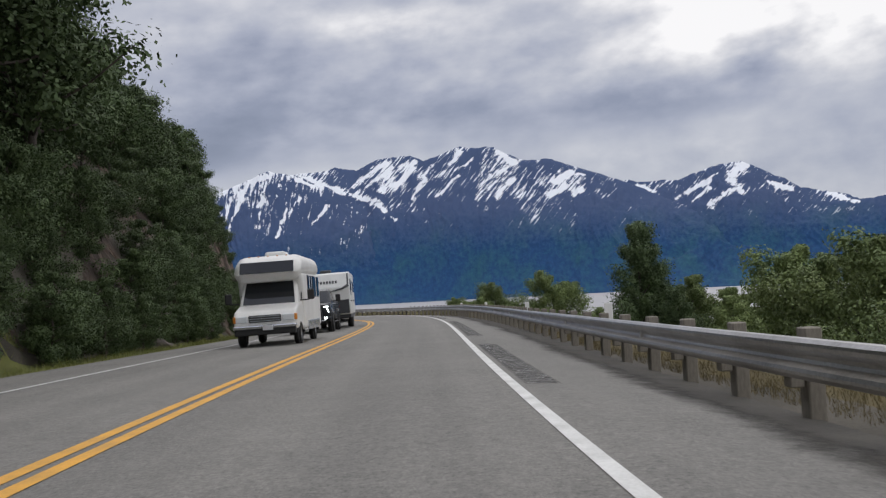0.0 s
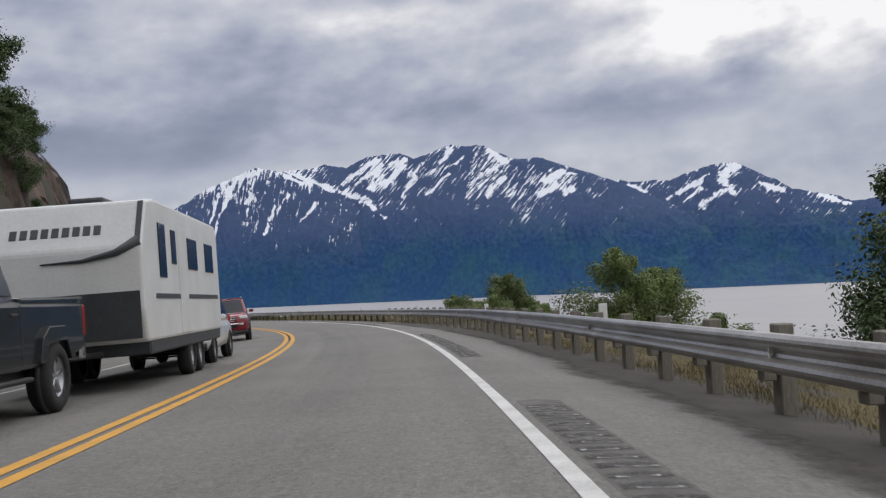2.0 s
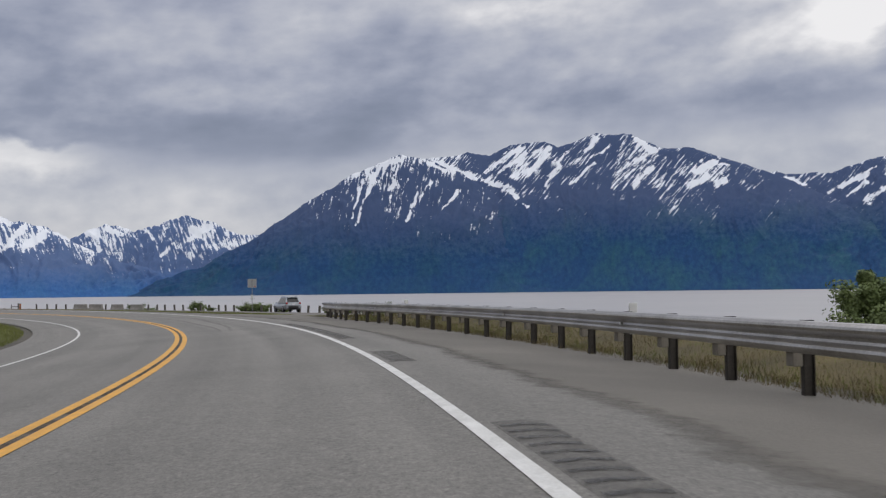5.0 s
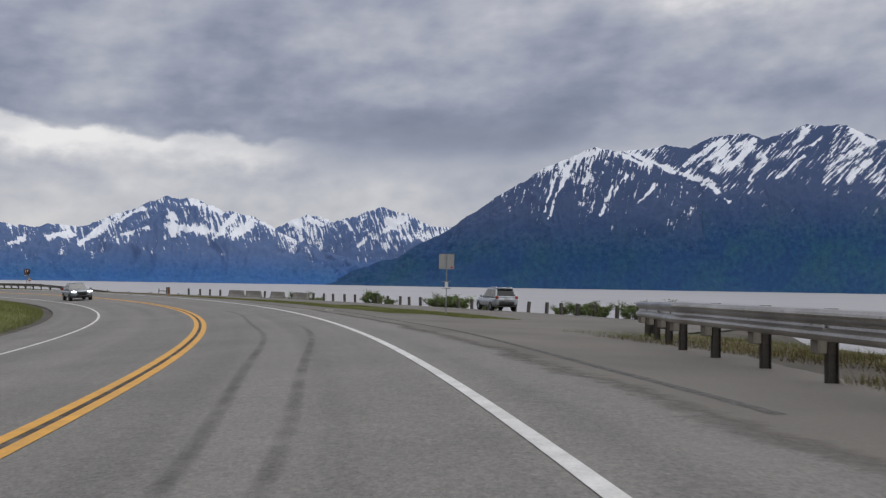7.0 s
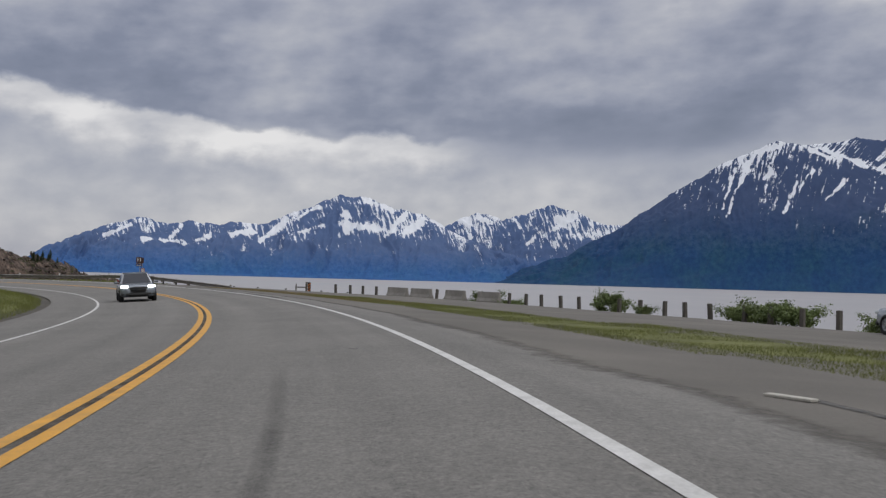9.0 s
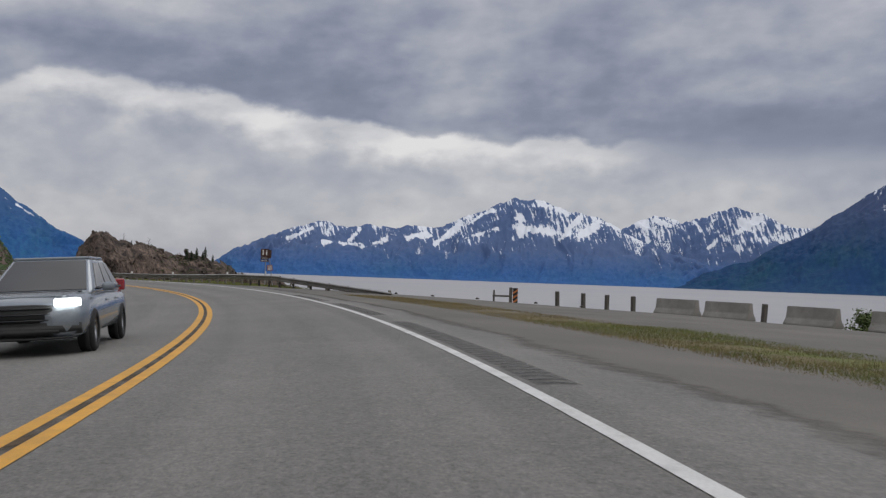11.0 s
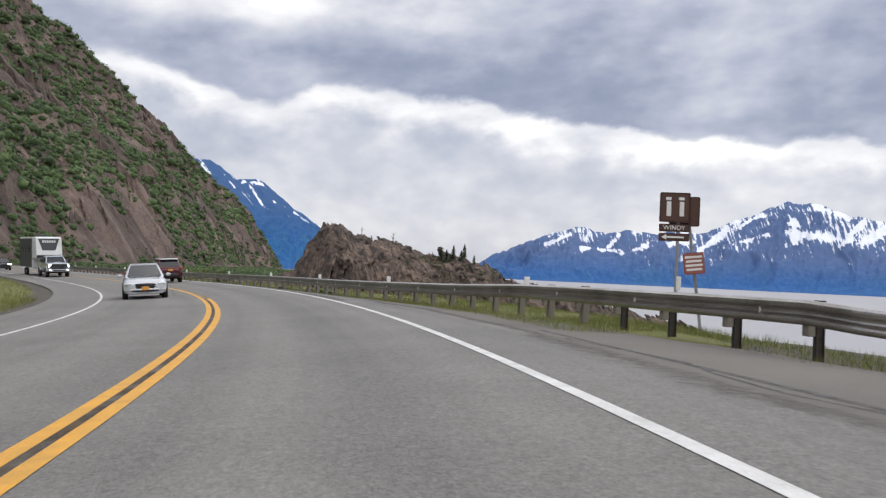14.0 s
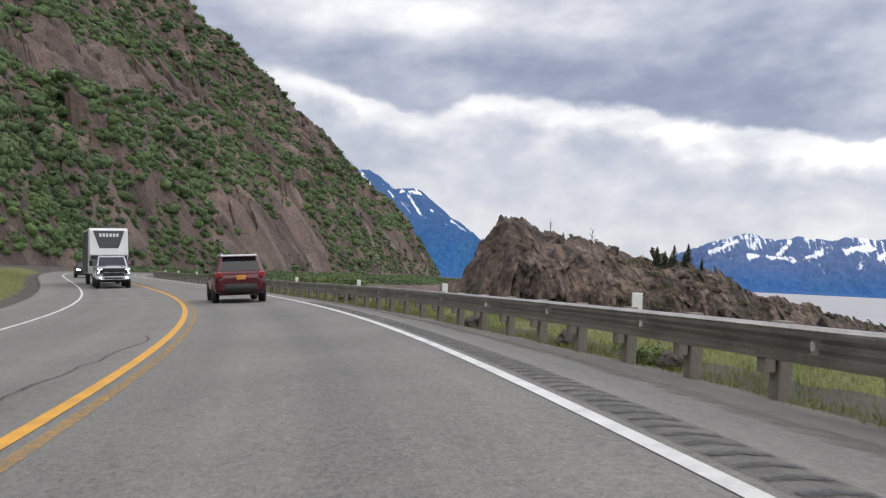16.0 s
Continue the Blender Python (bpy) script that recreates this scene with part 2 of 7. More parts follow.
def grid_mesh(name, P, uv=None, smooth=True):
    """A sheet from an array of points, rows by columns."""
    nu, nv = P.shape[:2]
    me = bpy.data.meshes.new(name)
    me.vertices.add(nu * nv)
    me.vertices.foreach_set("co", P.reshape(-1).astype(np.float32))
    i = (np.arange(nu - 1)[:, None] * nv + np.arange(nv - 1)[None]).ravel()
    q = np.stack([i, i + nv, i + nv + 1, i + 1], 1)
    me.loops.add(q.size)
    me.loops.foreach_set("vertex_index", q.ravel().astype(np.int32))
    me.polygons.add(len(q))
    me.polygons.foreach_set("loop_start", np.arange(0, q.size, 4, dtype=np.int32))
    me.polygons.foreach_set("use_smooth", np.full(len(q), smooth))
    me.update(calc_edges=True)
    if uv is not None:
        l = me.uv_layers.new(name="UVMap")
        l.data.foreach_set("uv", uv.reshape(-1, 2)[q.ravel()].ravel().astype(np.float32))
    return me


def thing(name, me, material, label="", category="", group="", kind="", m=None):
    ob = new(name, me)
    if me is not None and material is not None and not me.materials:
        me.materials.append(material)
    if m is not None:
        ob.matrix_world = m
    return tagged(ob, label, category, group, kind)


def part(name, bm, material, parent, label="", m=None):
    """Links a bmesh (or a ready mesh) as one mesh object under its parent."""
    if isinstance(bm, bmesh.types.BMesh):
        me = bpy.data.meshes.new(name)
        bm.to_mesh(me)
        bm.free()
    else:
        me = bm
    if not me.materials:
        me.materials.append(material)
    ob = new(name, me)
    ob.parent = parent
    if m is not None:
        ob.matrix_local = m
    return tagged(ob, label)


def box(sx, sy, sz, at=(0, 0, 0), bevel=0.0, seg=1, bm=None):
    bm2 = bmesh.new()
    bmesh.ops.create_cube(bm2, size=1)
    for v in bm2.verts:
        v.co = Vector((v.co.x * sx, v.co.y * sy, v.co.z * sz))
    if bevel:
        bmesh.ops.bevel(bm2, geom=bm2.edges[:], offset=bevel, segments=seg, profile=0.5, affect="EDGES")
    bmesh.ops.translate(bm2, verts=bm2.verts, vec=at)
    return join(bm, bm2)


def join(bm, bm2):
    if bm is None:
        return bm2
    me = bpy.data.meshes.new("tmp")
    bm2.to_mesh(me)
    bm2.free()
    bm.from_mesh(me)
    bpy.data.meshes.remove(me)
    return bm


def tube(pts, radii, n=8, caps=True):
    """A tapered tube along points."""
    bm = bmesh.new()
    rings = []
    for i, p in enumerate(pts):
        p = Vector(p)
        d = Vector(pts[min(i + 1, len(pts) - 1)]) - Vector(pts[max(i - 1, 0)])
        qd = d.to_track_quat("Z", "Y")
        rings.append([bm.verts.new(p + qd @ Vector((math.cos(a) * radii[i], math.sin(a) * radii[i], 0))) for a in (2 * math.pi * k / n for k in range(n))])
    for a, b in zip(rings, rings[1:]):
        for k in range(n):
            bm.faces.new((a[k], a[(k + 1) % n], b[(k + 1) % n], b[k]))
    if caps:
        bm.faces.new(rings[0][::-1]), bm.faces.new(rings[-1])
    for f_ in bm.faces:
        f_.smooth = True
    return bm


def fractal(x, y, octaves=5, seed=0.0, ridged=False):
    """Value noise on arrays, summed over octaves, about -1 to 1."""
    x, y = np.broadcast_arrays(np.asarray(x, float), np.asarray(y, float))
    total, amp = np.zeros(x.shape), 0.5
    for k in range(octaves):
        xi, yi = np.floor(x), np.floor(y)
        fx, fy = x - xi, y - yi
        fx, fy = fx * fx * (3 - 2 * fx), fy * fy * (3 - 2 * fy)

        def h(a, b):
            v = np.sin(a * 127.1 + b * 311.7 + seed * 17.3 + k * 5.1) * 43758.5453
            return (v - np.floor(v)) * 2 - 1

        v = (h(xi, yi) * (1 - fx) + h(xi + 1, yi) * fx) * (1 - fy) + (h(xi, yi + 1) * (1 - fx) + h(xi + 1, yi + 1) * fx) * fy
        total = total + amp * (1 - 2 * np.abs(v) if ridged else v)
        x, y, amp = x * 2.03 + 11.3, y * 2.03 + 4.7, amp * 0.5
    return total




def facets(x, y, seed=0.0):
    """Broken rock: a height and a tilt of its own for each cell of an uneven grid. Returns the height and the cell's tone, -1 to 1."""
    x, y = np.broadcast_arrays(np.asarray(x, float), np.asarray(y, float))

    def rnd(a, b, k):
        v = np.sin(a * 127.1 + b * 311.7 + k * 74.7 + seed * 17.3) * 43758.5453
        return v - np.floor(v)

    xi, yi = np.floor(x), np.floor(y)
    best, h, tone = np.full(x.shape, 9.0), np.zeros(x.shape), np.zeros(x.shape)
    for dx in (-1, 0, 1):
        for dy in (-1, 0, 1):
            a, b = xi + dx, yi + dy
            px, py = x - a - rnd(a, b, 1), y - b - rnd(a, b, 2)
            d = px * px + py * py
            near = d < best
            best = np.where(near, d, best)
            h = np.where(near, (rnd(a, b, 3) - 0.5) * 1.2 + px * (rnd(a, b, 4) - 0.5) * 2.4 + py * (rnd(a, b, 5) - 0.5) * 2.4, h)
            tone = np.where(near, rnd(a, b, 6) * 2 - 1, tone)
    return h, tone


def toned(me, values):
    g = me.attributes.new("tone", "FLOAT", "POINT")
    g.data.foreach_set("value", np.asarray(values).ravel().astype(np.float32))
    return me
# ---- the road's line: heading every 18 m, height and banking every 45 m ----
SPEED = 17.99
HEAD = [6.11, 2.74, 1.22, 1.44, 3.62, 8.67, 14.29, 19.10, 24.43, 29.78, 34.87, 40.23, 45.50, 50.88, 56.06, 61.28, 66.25, 71.49, 76.92, 81.80, 85.64, 87.78, 88.01, 86.27, 82.55, 76.87]
RISE = [-0.00, -0.18, -0.46, -0.89, -1.26, -1.46, -1.61, -1.90, -2.28, -2.50, -2.73]
BANK = [0.23, -1.15, -2.81, -4.03, -4.11, -3.95, -4.84, -4.97, -3.72, -1.91, -0.07]
LANE_R, LANE_L = 3.82, 4.02


def glide(knots, values, at):
    """Smooth interpolation through evenly meant knots."""
    knots, values, at = np.asarray(knots, float), np.asarray(values, float), np.asarray(at, float)
    m = np.gradient(values, knots)
    i = np.clip(np.searchsorted(knots, at) - 1, 0, len(knots) - 2)
    h = knots[i + 1] - knots[i]
    s = (at - knots[i]) / h
    return (2 * s**3 - 3 * s**2 + 1) * values[i] + (s**3 - 2 * s**2 + s) * h * m[i] + (-2 * s**3 + 3 * s**2) * values[i + 1] + (s**3 - s**2) * h * m[i + 1]


T_AX = np.arange(-1, 25.01, 0.1)
_h = glide(np.arange(-1, 24.1, 1.0), np.radians(HEAD), np.minimum(T_AX, 24))
_x = np.cumsum((-np.sin(_h) - np.sin(np.roll(_h, 1))) / 2 * 0.1 * SPEED)
_y = np.cumsum((np.cos(_h) + np.cos(np.roll(_h, 1))) / 2 * 0.1 * SPEED)
_x, _y = _x - _x[10], _y - _y[10]
_s = T_AX * SPEED
_z = glide(np.arange(-1, 24.1, 2.5), RISE, np.minimum(T_AX, 24))
_b = np.radians(glide(np.arange(-1, 24.1, 2.5), BANK, np.minimum(T_AX, 24)))
# the straight before the first bend
_s = np.concatenate([[_s[0] - 80], _s])
_x = np.concatenate([[_x[0] + 80 * math.sin(_h[0])], _x])
_y = np.concatenate([[_y[0] - 80 * math.cos(_h[0])], _y])
_z, _b, _h = (np.concatenate([[a[0]], a]) for a in (_z, _b, _h))
S_END = 448.0
VERGE_S = [-60, 0, 50, 100, 140, 165, 245, 275, 295, 330, 450]
VERGE_FALL = [0.09, 0.09, 0.08, 0.045, 0.005, 0.028, 0.022, 0.0, 0.07, 0.07, 0.05]
# where the paved or gravelled edge lies, out to the sea side
EDGE_S = [-60, 8, 38, 110, 136, 150, 165, 238, 250, 262, 270, 296, 330, 450]
EDGE_OFF = [8.2, 8.2, 8.8, 10.8, 10.6, 14.0, 26.4, 23.6, 18.0, 12.0, 10.6, 9.8, 9.4, 9.4]


def surf(s, off):
    """Height of the road and its verge at a distance along and a distance right of the yellow line."""
    s, off = np.asarray(s, float), np.asarray(off, float)
    return np.interp(s, _s, _z) - np.clip(off, -6.2, 4.1) * np.tan(np.interp(s, _s, _b)) - np.interp(s, VERGE_S, VERGE_FALL) * np.clip(off - 4.1, 0, 30)


def plan(s, off):
    s, off = np.asarray(s, float), np.asarray(off, float)
    h = np.interp(s, _s, _h)
    return np.interp(s, _s, _x) + np.cos(h) * off, np.interp(s, _s, _y) + np.sin(h) * off


def at(s, off, up=0.0):
    x, y = plan(s, off)
    return Vector((float(x), float(y), float(surf(s, off)) + up))


def along(s, off, up=0.0, turn=0.0):
    """A pose on the road's strip, +y ahead along the road."""
    return Matrix.Translation(at(s, off, up)) @ pose(0, 0, 0, 0, 0, math.degrees(float(np.interp(s, _s, _h))) + turn)


WATER = -9.0


def ground_z(s, off):
    s, off = np.asarray(s, float), np.asarray(off, float)
    z = surf(s, off) - 0.06
    e = np.interp(s, EDGE_S, EDGE_OFF)
    out = np.clip(off - e, 0, None)
    lump = fractal(s * 0.25, off * 0.25, 4, 3.0)
    z = z - np.minimum(out, 1.5) * 0.15 - np.clip(out - 1.5, 0, None) * 0.55 + np.minimum(out, 3) * 0.12 * lump
    # grassy banks behind the guard rails, raised to hide water from the camera's view
    b1 = np.interp(s, [-60, 8, 38, 110, 134], [7.9, 8.0, 8.7, 10.4, 9.9])
    b2 = np.interp(s, [270, 295, 320], [9.8, 8.4, 8.1])
    z = z + 0.40 * np.exp(-(((off - b1) / 0.95) ** 2)) * np.clip((142 - s) / 12, 0, 1) + 0.34 * np.exp(-(((off - b2) / 0.9) ** 2)) * np.clip((s - 272) / 14, 0, 1)
    # inland
    inn = np.clip(-off - 6.6, 0, None)
    z = z - np.minimum(inn, 1.0) * 0.12
    hill = np.clip((118 - s) / 8, 0, 1) * np.clip((s + 200) / 10, 0, 1)
    crag = fractal(s * 0.12, off * 0.12, 5, 8.0)
    rise = np.clip(inn - 2.4 - np.interp(s, [92, 99, 106, 118], [0, 0.8, 3.0, 11.0]) + 0.8 * crag, 0, None)
    steep = np.interp(s, [20, 60, 80], [2.2, 3.0, 4.2])
    wall = np.minimum(rise * steep, 2.05 * steep) + np.clip(rise - 2.0, 0, 9) * 0.8 + np.clip(rise - 11, 0, 40) * 0.5
    z = z + hill * (wall * (1 + 0.25 * crag))
    mound = np.clip((s - 90) / 30, 0, 1)
    z = z + mound * (np.clip(inn - 0.3, 0, 3.5) * 0.17 + 0.06 * lump * np.minimum(inn, 1))
    return np.maximum(z, WATER - 4)


# ---- large structure ----
def strip_mesh(name, s0, s1, offs, step=2.0, lift=0.0, height=None):
    ss = np.arange(s0, s1 + step * 0.5, step)
    S, O = np.meshgrid(ss, np.asarray(offs, float), indexing="ij")
    X, Y = plan(S, O)
    Z = (surf(S, O) if height is None else height(S, O)) + lift
    return grid_mesh(name, np.stack([X, Y, Z], -1), np.stack([O, S], -1))


def asphalt():
    m = MATS["asphalt"] = bpy.data.materials.new("asphalt")
    m.use_nodes = True
    t = m.node_tree
    b = t.nodes["Principled BSDF"]
    L = t.links.new
    uv = t.nodes.new("ShaderNodeUVMap")
    co = t.nodes.new("ShaderNodeTexCoord")

    def tex(vec, scale, detail=5, rough=0.6, st=(1, 1, 1)):
        mp = t.nodes.new("ShaderNodeMapping")
        mp.inputs["Scale"].default_value = st
        L(vec, mp.inputs[0])
        o = t.nodes.new("ShaderNodeTexNoise")
        o.inputs["Scale"].default_value, o.inputs["Detail"].default_value, o.inputs["Roughness"].default_value = scale, detail, rough
        L(mp.outputs[0], o.inputs["Vector"])
        return o.outputs["Fac"]

    def mul(a, b_, c=0.0):
        o = t.nodes.new("ShaderNodeMath")
        o.operation = "MULTIPLY_ADD"
        L(a, o.inputs[0])
        o.inputs[1].default_value, o.inputs[2].default_value = b_, c
        return o.outputs[0]

    def add(a, c):
        o = t.nodes.new("ShaderNodeMath")
        L(a, o.inputs[0]), L(c, o.inputs[1])
        return o.outputs[0]

    blot = tex(co.outputs["Object"], 0.35, 5)
    lanes = tex(uv.outputs[0], 1.0, 4, 0.5, (1.1, 0.012, 1))       # wear that runs with the traffic
    stone = tex(co.outputs["Object"], 48, 3, 0.8)
    stone2 = tex(co.outputs["Object"], 22, 3, 0.8)
    patchy = tex(co.outputs["Object"], 7, 4, 0.7)
    v = add(add(add(mul(blot, 0.30), mul(lanes, 0.45)), mul(patchy, 0.30)), add(mul(stone, 1.10), mul(stone2, 0.85)))
    v = mul(v, 0.5)
    r = t.nodes.new("ShaderNodeValToRGB")
    e = r.color_ramp.elements
    e[0].position, e[0].color = 0.60, (0.080, 0.078, 0.073, 1)
    e[1].position, e[1].color = 0.90, (0.252, 0.242, 0.222, 1)
    L(v, r.inputs[0])
    L(r.outputs[0], b.inputs["Base Color"])
    b.inputs["Roughness"].default_value = 0.88
    bp = t.nodes.new("ShaderNodeBump")
    bp.inputs["Strength"].default_value, bp.inputs["Distance"].default_value = 0.35, 0.012
    L(stone, bp.inputs["Height"])
    L(bp.outputs[0], b.inputs["Normal"])
    return m


ASPHALT = asphalt()
road = thing("road", strip_mesh("road", -60, S_END, np.concatenate([np.linspace(-6.3, 4.1, 14), np.linspace(4.5, 6.0, 4)]), 1.5), ASPHALT,
             "grey weathered asphalt highway with tyre wear", "road", kind="structure")
SHOULDER = mat("shoulder_asphalt", (0.080, 0.072, 0.060), (0.036, 0.033, 0.029), 0.92, 1.6, 30, 0.6)
LAYBY = mat("layby_asphalt", (0.168, 0.156, 0.136), (0.104, 0.097, 0.085), 0.92, 0.3, 30, 0.5)


def feather(m):
    """Lets a paving thin out raggedly over the one beside it."""
    t = m.node_tree
    uv = t.nodes.new("ShaderNodeUVMap")
    sep = t.nodes.new("ShaderNodeSeparateXYZ")
    co = t.nodes.new("ShaderNodeTexCoord")
    o = t.nodes.new("ShaderNodeTexNoise")
    o.inputs["Scale"].default_value, o.inputs["Detail"].default_value, o.inputs["Roughness"].default_value = 3.0, 6, 0.65
    k, j = t.nodes.new("ShaderNodeMath"), t.nodes.new("ShaderNodeMath")
    k.operation, j.operation, j.use_clamp = "MULTIPLY_ADD", "MULTIPLY_ADD", True
    k.inputs[1].default_value, k.inputs[2].default_value = 1.6, -1.3
    j.inputs[1].default_value = 2.2
    t.links.new(uv.outputs[0], sep.inputs[0]), t.links.new(co.outputs["Object"], o.inputs["Vector"])
    t.links.new(o.outputs["Fac"], k.inputs[0]), t.links.new(sep.outputs[0], j.inputs[0]), t.links.new(k.outputs[0], j.inputs[2])
    t.links.new(j.outputs[0], t.nodes["Principled BSDF"].inputs["Alpha"])


feather(SHOULDER), feather(LAYBY)


def shoulder(s0, s1, inset, material, label, edge_in=4.85):
    """Asphalt between the lane's edge and the rail or the bollards, with a ragged outer edge."""
    ss = np.arange(s0, s1 + 0.1, 0.4)
    e = np.interp(ss, EDGE_S, EDGE_OFF) - inset + fractal(ss * 0.35, 0 * ss, 4, 2.0) * 0.5
    f_ = np.linspace(0, 1, 8)[None]
    inner = edge_in + 0.5 * fractal(ss * 0.37, 0 * ss, 5, 6.0)
    O = np.concatenate([inner[:, None], (inner[:, None] + 6.0) / 2, 6.0 * (1 - f_) + np.maximum(e, 6.1)[:, None] * f_], 1)
    S = np.repeat(ss[:, None], 10, 1)
    U_ = np.repeat(np.array([0, 0.5] + [1.0] * 8)[None], len(ss), 0)
    X, Y = plan(S, O)
    thing("shoulder", grid_mesh("shoulder", np.stack([X, Y, surf(S, O) + 0.005 - 0.02 * np.clip(O - 6.0, 0, 1)], -1), np.stack([U_, U_], -1)), material, label, "road shoulder", kind="structure")


shoulder(-60, 92, 2.2, SHOULDER, "dark stained asphalt shoulder beside the guard rail", 4.95)
shoulder(92, 262, 0.9, LAYBY, "brown-grey asphalt lay-by, patched and gritty")
shoulder(262, S_END - 1, 3.2, LAYBY, "gritty grey shoulder beside the guard rail")
GROUND = mat("gravel_ground", (0.098, 0.086, 0.068), (0.038, 0.035, 0.027), 0.95, 0.5, 22, 0.5)
ground = thing("ground", strip_mesh("ground", -60, S_END, np.concatenate([np.linspace(-90, -24, 20), np.linspace(-22, -6, 33), np.linspace(-5.5, 9, 16), np.linspace(9.5, 24, 30), np.linspace(25, 60, 20)]), 2.0, height=ground_z),
               GROUND, "grey gravel and soil shore embankment", "ground", kind="structure")


def water_mat():
    m = mat("sea_water", (0.355, 0.345, 0.345), (0.30, 0.298, 0.305), 0.4, 0.004, 0.05, 0.0, stretch=(1, 1, 1))
    return m


def sea():
    a = np.linspace(0, 2 * math.pi, 97)
    r = np.array([0, 60, 200, 600, 1500, 3000, 4900.0])
    A_, R_ = np.meshgrid(a, r, indexing="ij")
    P = np.stack([-60 + R_ * np.cos(A_), 130 + R_ * np.sin(A_), 0 * R_ + WATER], -1)
    thing("water", grid_mesh("water", P), water_mat(), "pale grey silty tidal water of the inlet", "water", kind="structure")


sea()


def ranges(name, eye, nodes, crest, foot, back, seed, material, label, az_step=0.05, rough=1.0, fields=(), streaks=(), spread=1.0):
    """A mountain range seen across the water: a crest through (azimuth, elevation) nodes fitted to the view from eye,
    slopes with ribs and gullies.
    """
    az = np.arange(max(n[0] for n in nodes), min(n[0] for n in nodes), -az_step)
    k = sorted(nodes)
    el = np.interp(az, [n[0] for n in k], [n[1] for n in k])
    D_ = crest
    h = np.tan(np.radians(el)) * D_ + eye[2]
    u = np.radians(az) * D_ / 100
    top = h + (fractal(u * 1.1, 0 * u, 6, seed) * 14 + fractal(u * 4, 0 * u, 5, seed + 2, ridged=True) * 4 - 1) * rough
    rr = np.concatenate([np.linspace(0, 1, 110), [1.04, 1.12, 1.3]])
    U, R = np.meshgrid(u, rr, indexing="ij")
    TOP = top[:, None]
    f_ = np.clip(R, 0, 1)
    prof = f_ ** 1.25 * 0.55 + f_ ** 0.9 * 0.45
    rib = fractal(U * 0.95 + R * 0.9 + fractal(U * 0.5, R * 3, 3, seed + 4) * 1.1, R * 2.6, 5, seed + 1, ridged=True)
    rib2 = fractal(U * 2.2 + R * 3, R * 11, 4, seed + 5, ridged=True)
    fade = np.clip(1 - f_, 0, 1) ** 0.5 * np.clip(f_ * 6, 0, 1)
    Z = WATER + (TOP - WATER) * prof + fade * (rib * 55 * np.clip(f_ * 1.3, 0.25, 1) + rib2 * 16 * np.clip(f_ * 2.4 - 0.8, 0, 1) - 22) * rough * spread
    Z = np.where(R > 1, TOP - (R - 1) * 900, Z)
    Z = np.maximum(Z, WATER - 6)
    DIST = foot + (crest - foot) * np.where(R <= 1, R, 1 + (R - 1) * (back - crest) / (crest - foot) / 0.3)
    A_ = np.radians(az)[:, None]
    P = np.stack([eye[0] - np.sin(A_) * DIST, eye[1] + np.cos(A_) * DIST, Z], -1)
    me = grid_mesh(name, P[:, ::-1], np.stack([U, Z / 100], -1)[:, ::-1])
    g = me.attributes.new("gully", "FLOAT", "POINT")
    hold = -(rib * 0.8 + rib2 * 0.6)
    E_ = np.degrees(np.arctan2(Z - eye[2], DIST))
    for fa, fe, wa, we, much in fields:      # patches of more or less snow, placed to fit the camera's view
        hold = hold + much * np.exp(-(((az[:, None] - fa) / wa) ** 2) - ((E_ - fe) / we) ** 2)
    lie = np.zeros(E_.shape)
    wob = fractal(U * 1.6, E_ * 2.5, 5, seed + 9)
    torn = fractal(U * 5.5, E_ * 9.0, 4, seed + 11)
    for a0, e0, a1, e1, wd in streaks:      # snow streaks from end to end, placed to fit the camera's view
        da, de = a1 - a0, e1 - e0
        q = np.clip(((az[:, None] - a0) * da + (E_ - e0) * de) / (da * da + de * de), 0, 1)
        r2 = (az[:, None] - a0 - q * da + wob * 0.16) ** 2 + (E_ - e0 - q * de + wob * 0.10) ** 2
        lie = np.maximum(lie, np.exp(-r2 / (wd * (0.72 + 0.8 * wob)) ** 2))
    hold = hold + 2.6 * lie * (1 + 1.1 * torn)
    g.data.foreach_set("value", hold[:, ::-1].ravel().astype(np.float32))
    return thing(name, me, material, label, "mountain", kind="structure")


# blue of the haze over the water is put into the slopes' base colours
HAZED_LOW, HAZED_ROCK = (0.014, 0.052, 0.138), (0.056, 0.085, 0.168)
M_MAIN = mountain_mat("mountain_main", HAZED_LOW, HAZED_ROCK, 3.2, 5.6, -0.75, (0.022, 0.080, 0.115), 0.17)
M_FRONT = mountain_mat("mountain_front", HAZED_LOW, HAZED_ROCK, 2.5, 4.9, -0.15, (0.020, 0.070, 0.115), 0.20)
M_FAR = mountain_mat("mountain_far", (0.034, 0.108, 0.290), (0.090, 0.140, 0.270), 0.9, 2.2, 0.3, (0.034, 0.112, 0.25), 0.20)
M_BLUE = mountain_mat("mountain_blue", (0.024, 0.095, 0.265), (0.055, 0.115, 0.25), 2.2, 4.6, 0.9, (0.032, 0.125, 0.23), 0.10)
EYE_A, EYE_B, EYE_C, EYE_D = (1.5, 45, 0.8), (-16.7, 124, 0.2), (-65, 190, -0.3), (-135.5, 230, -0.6)
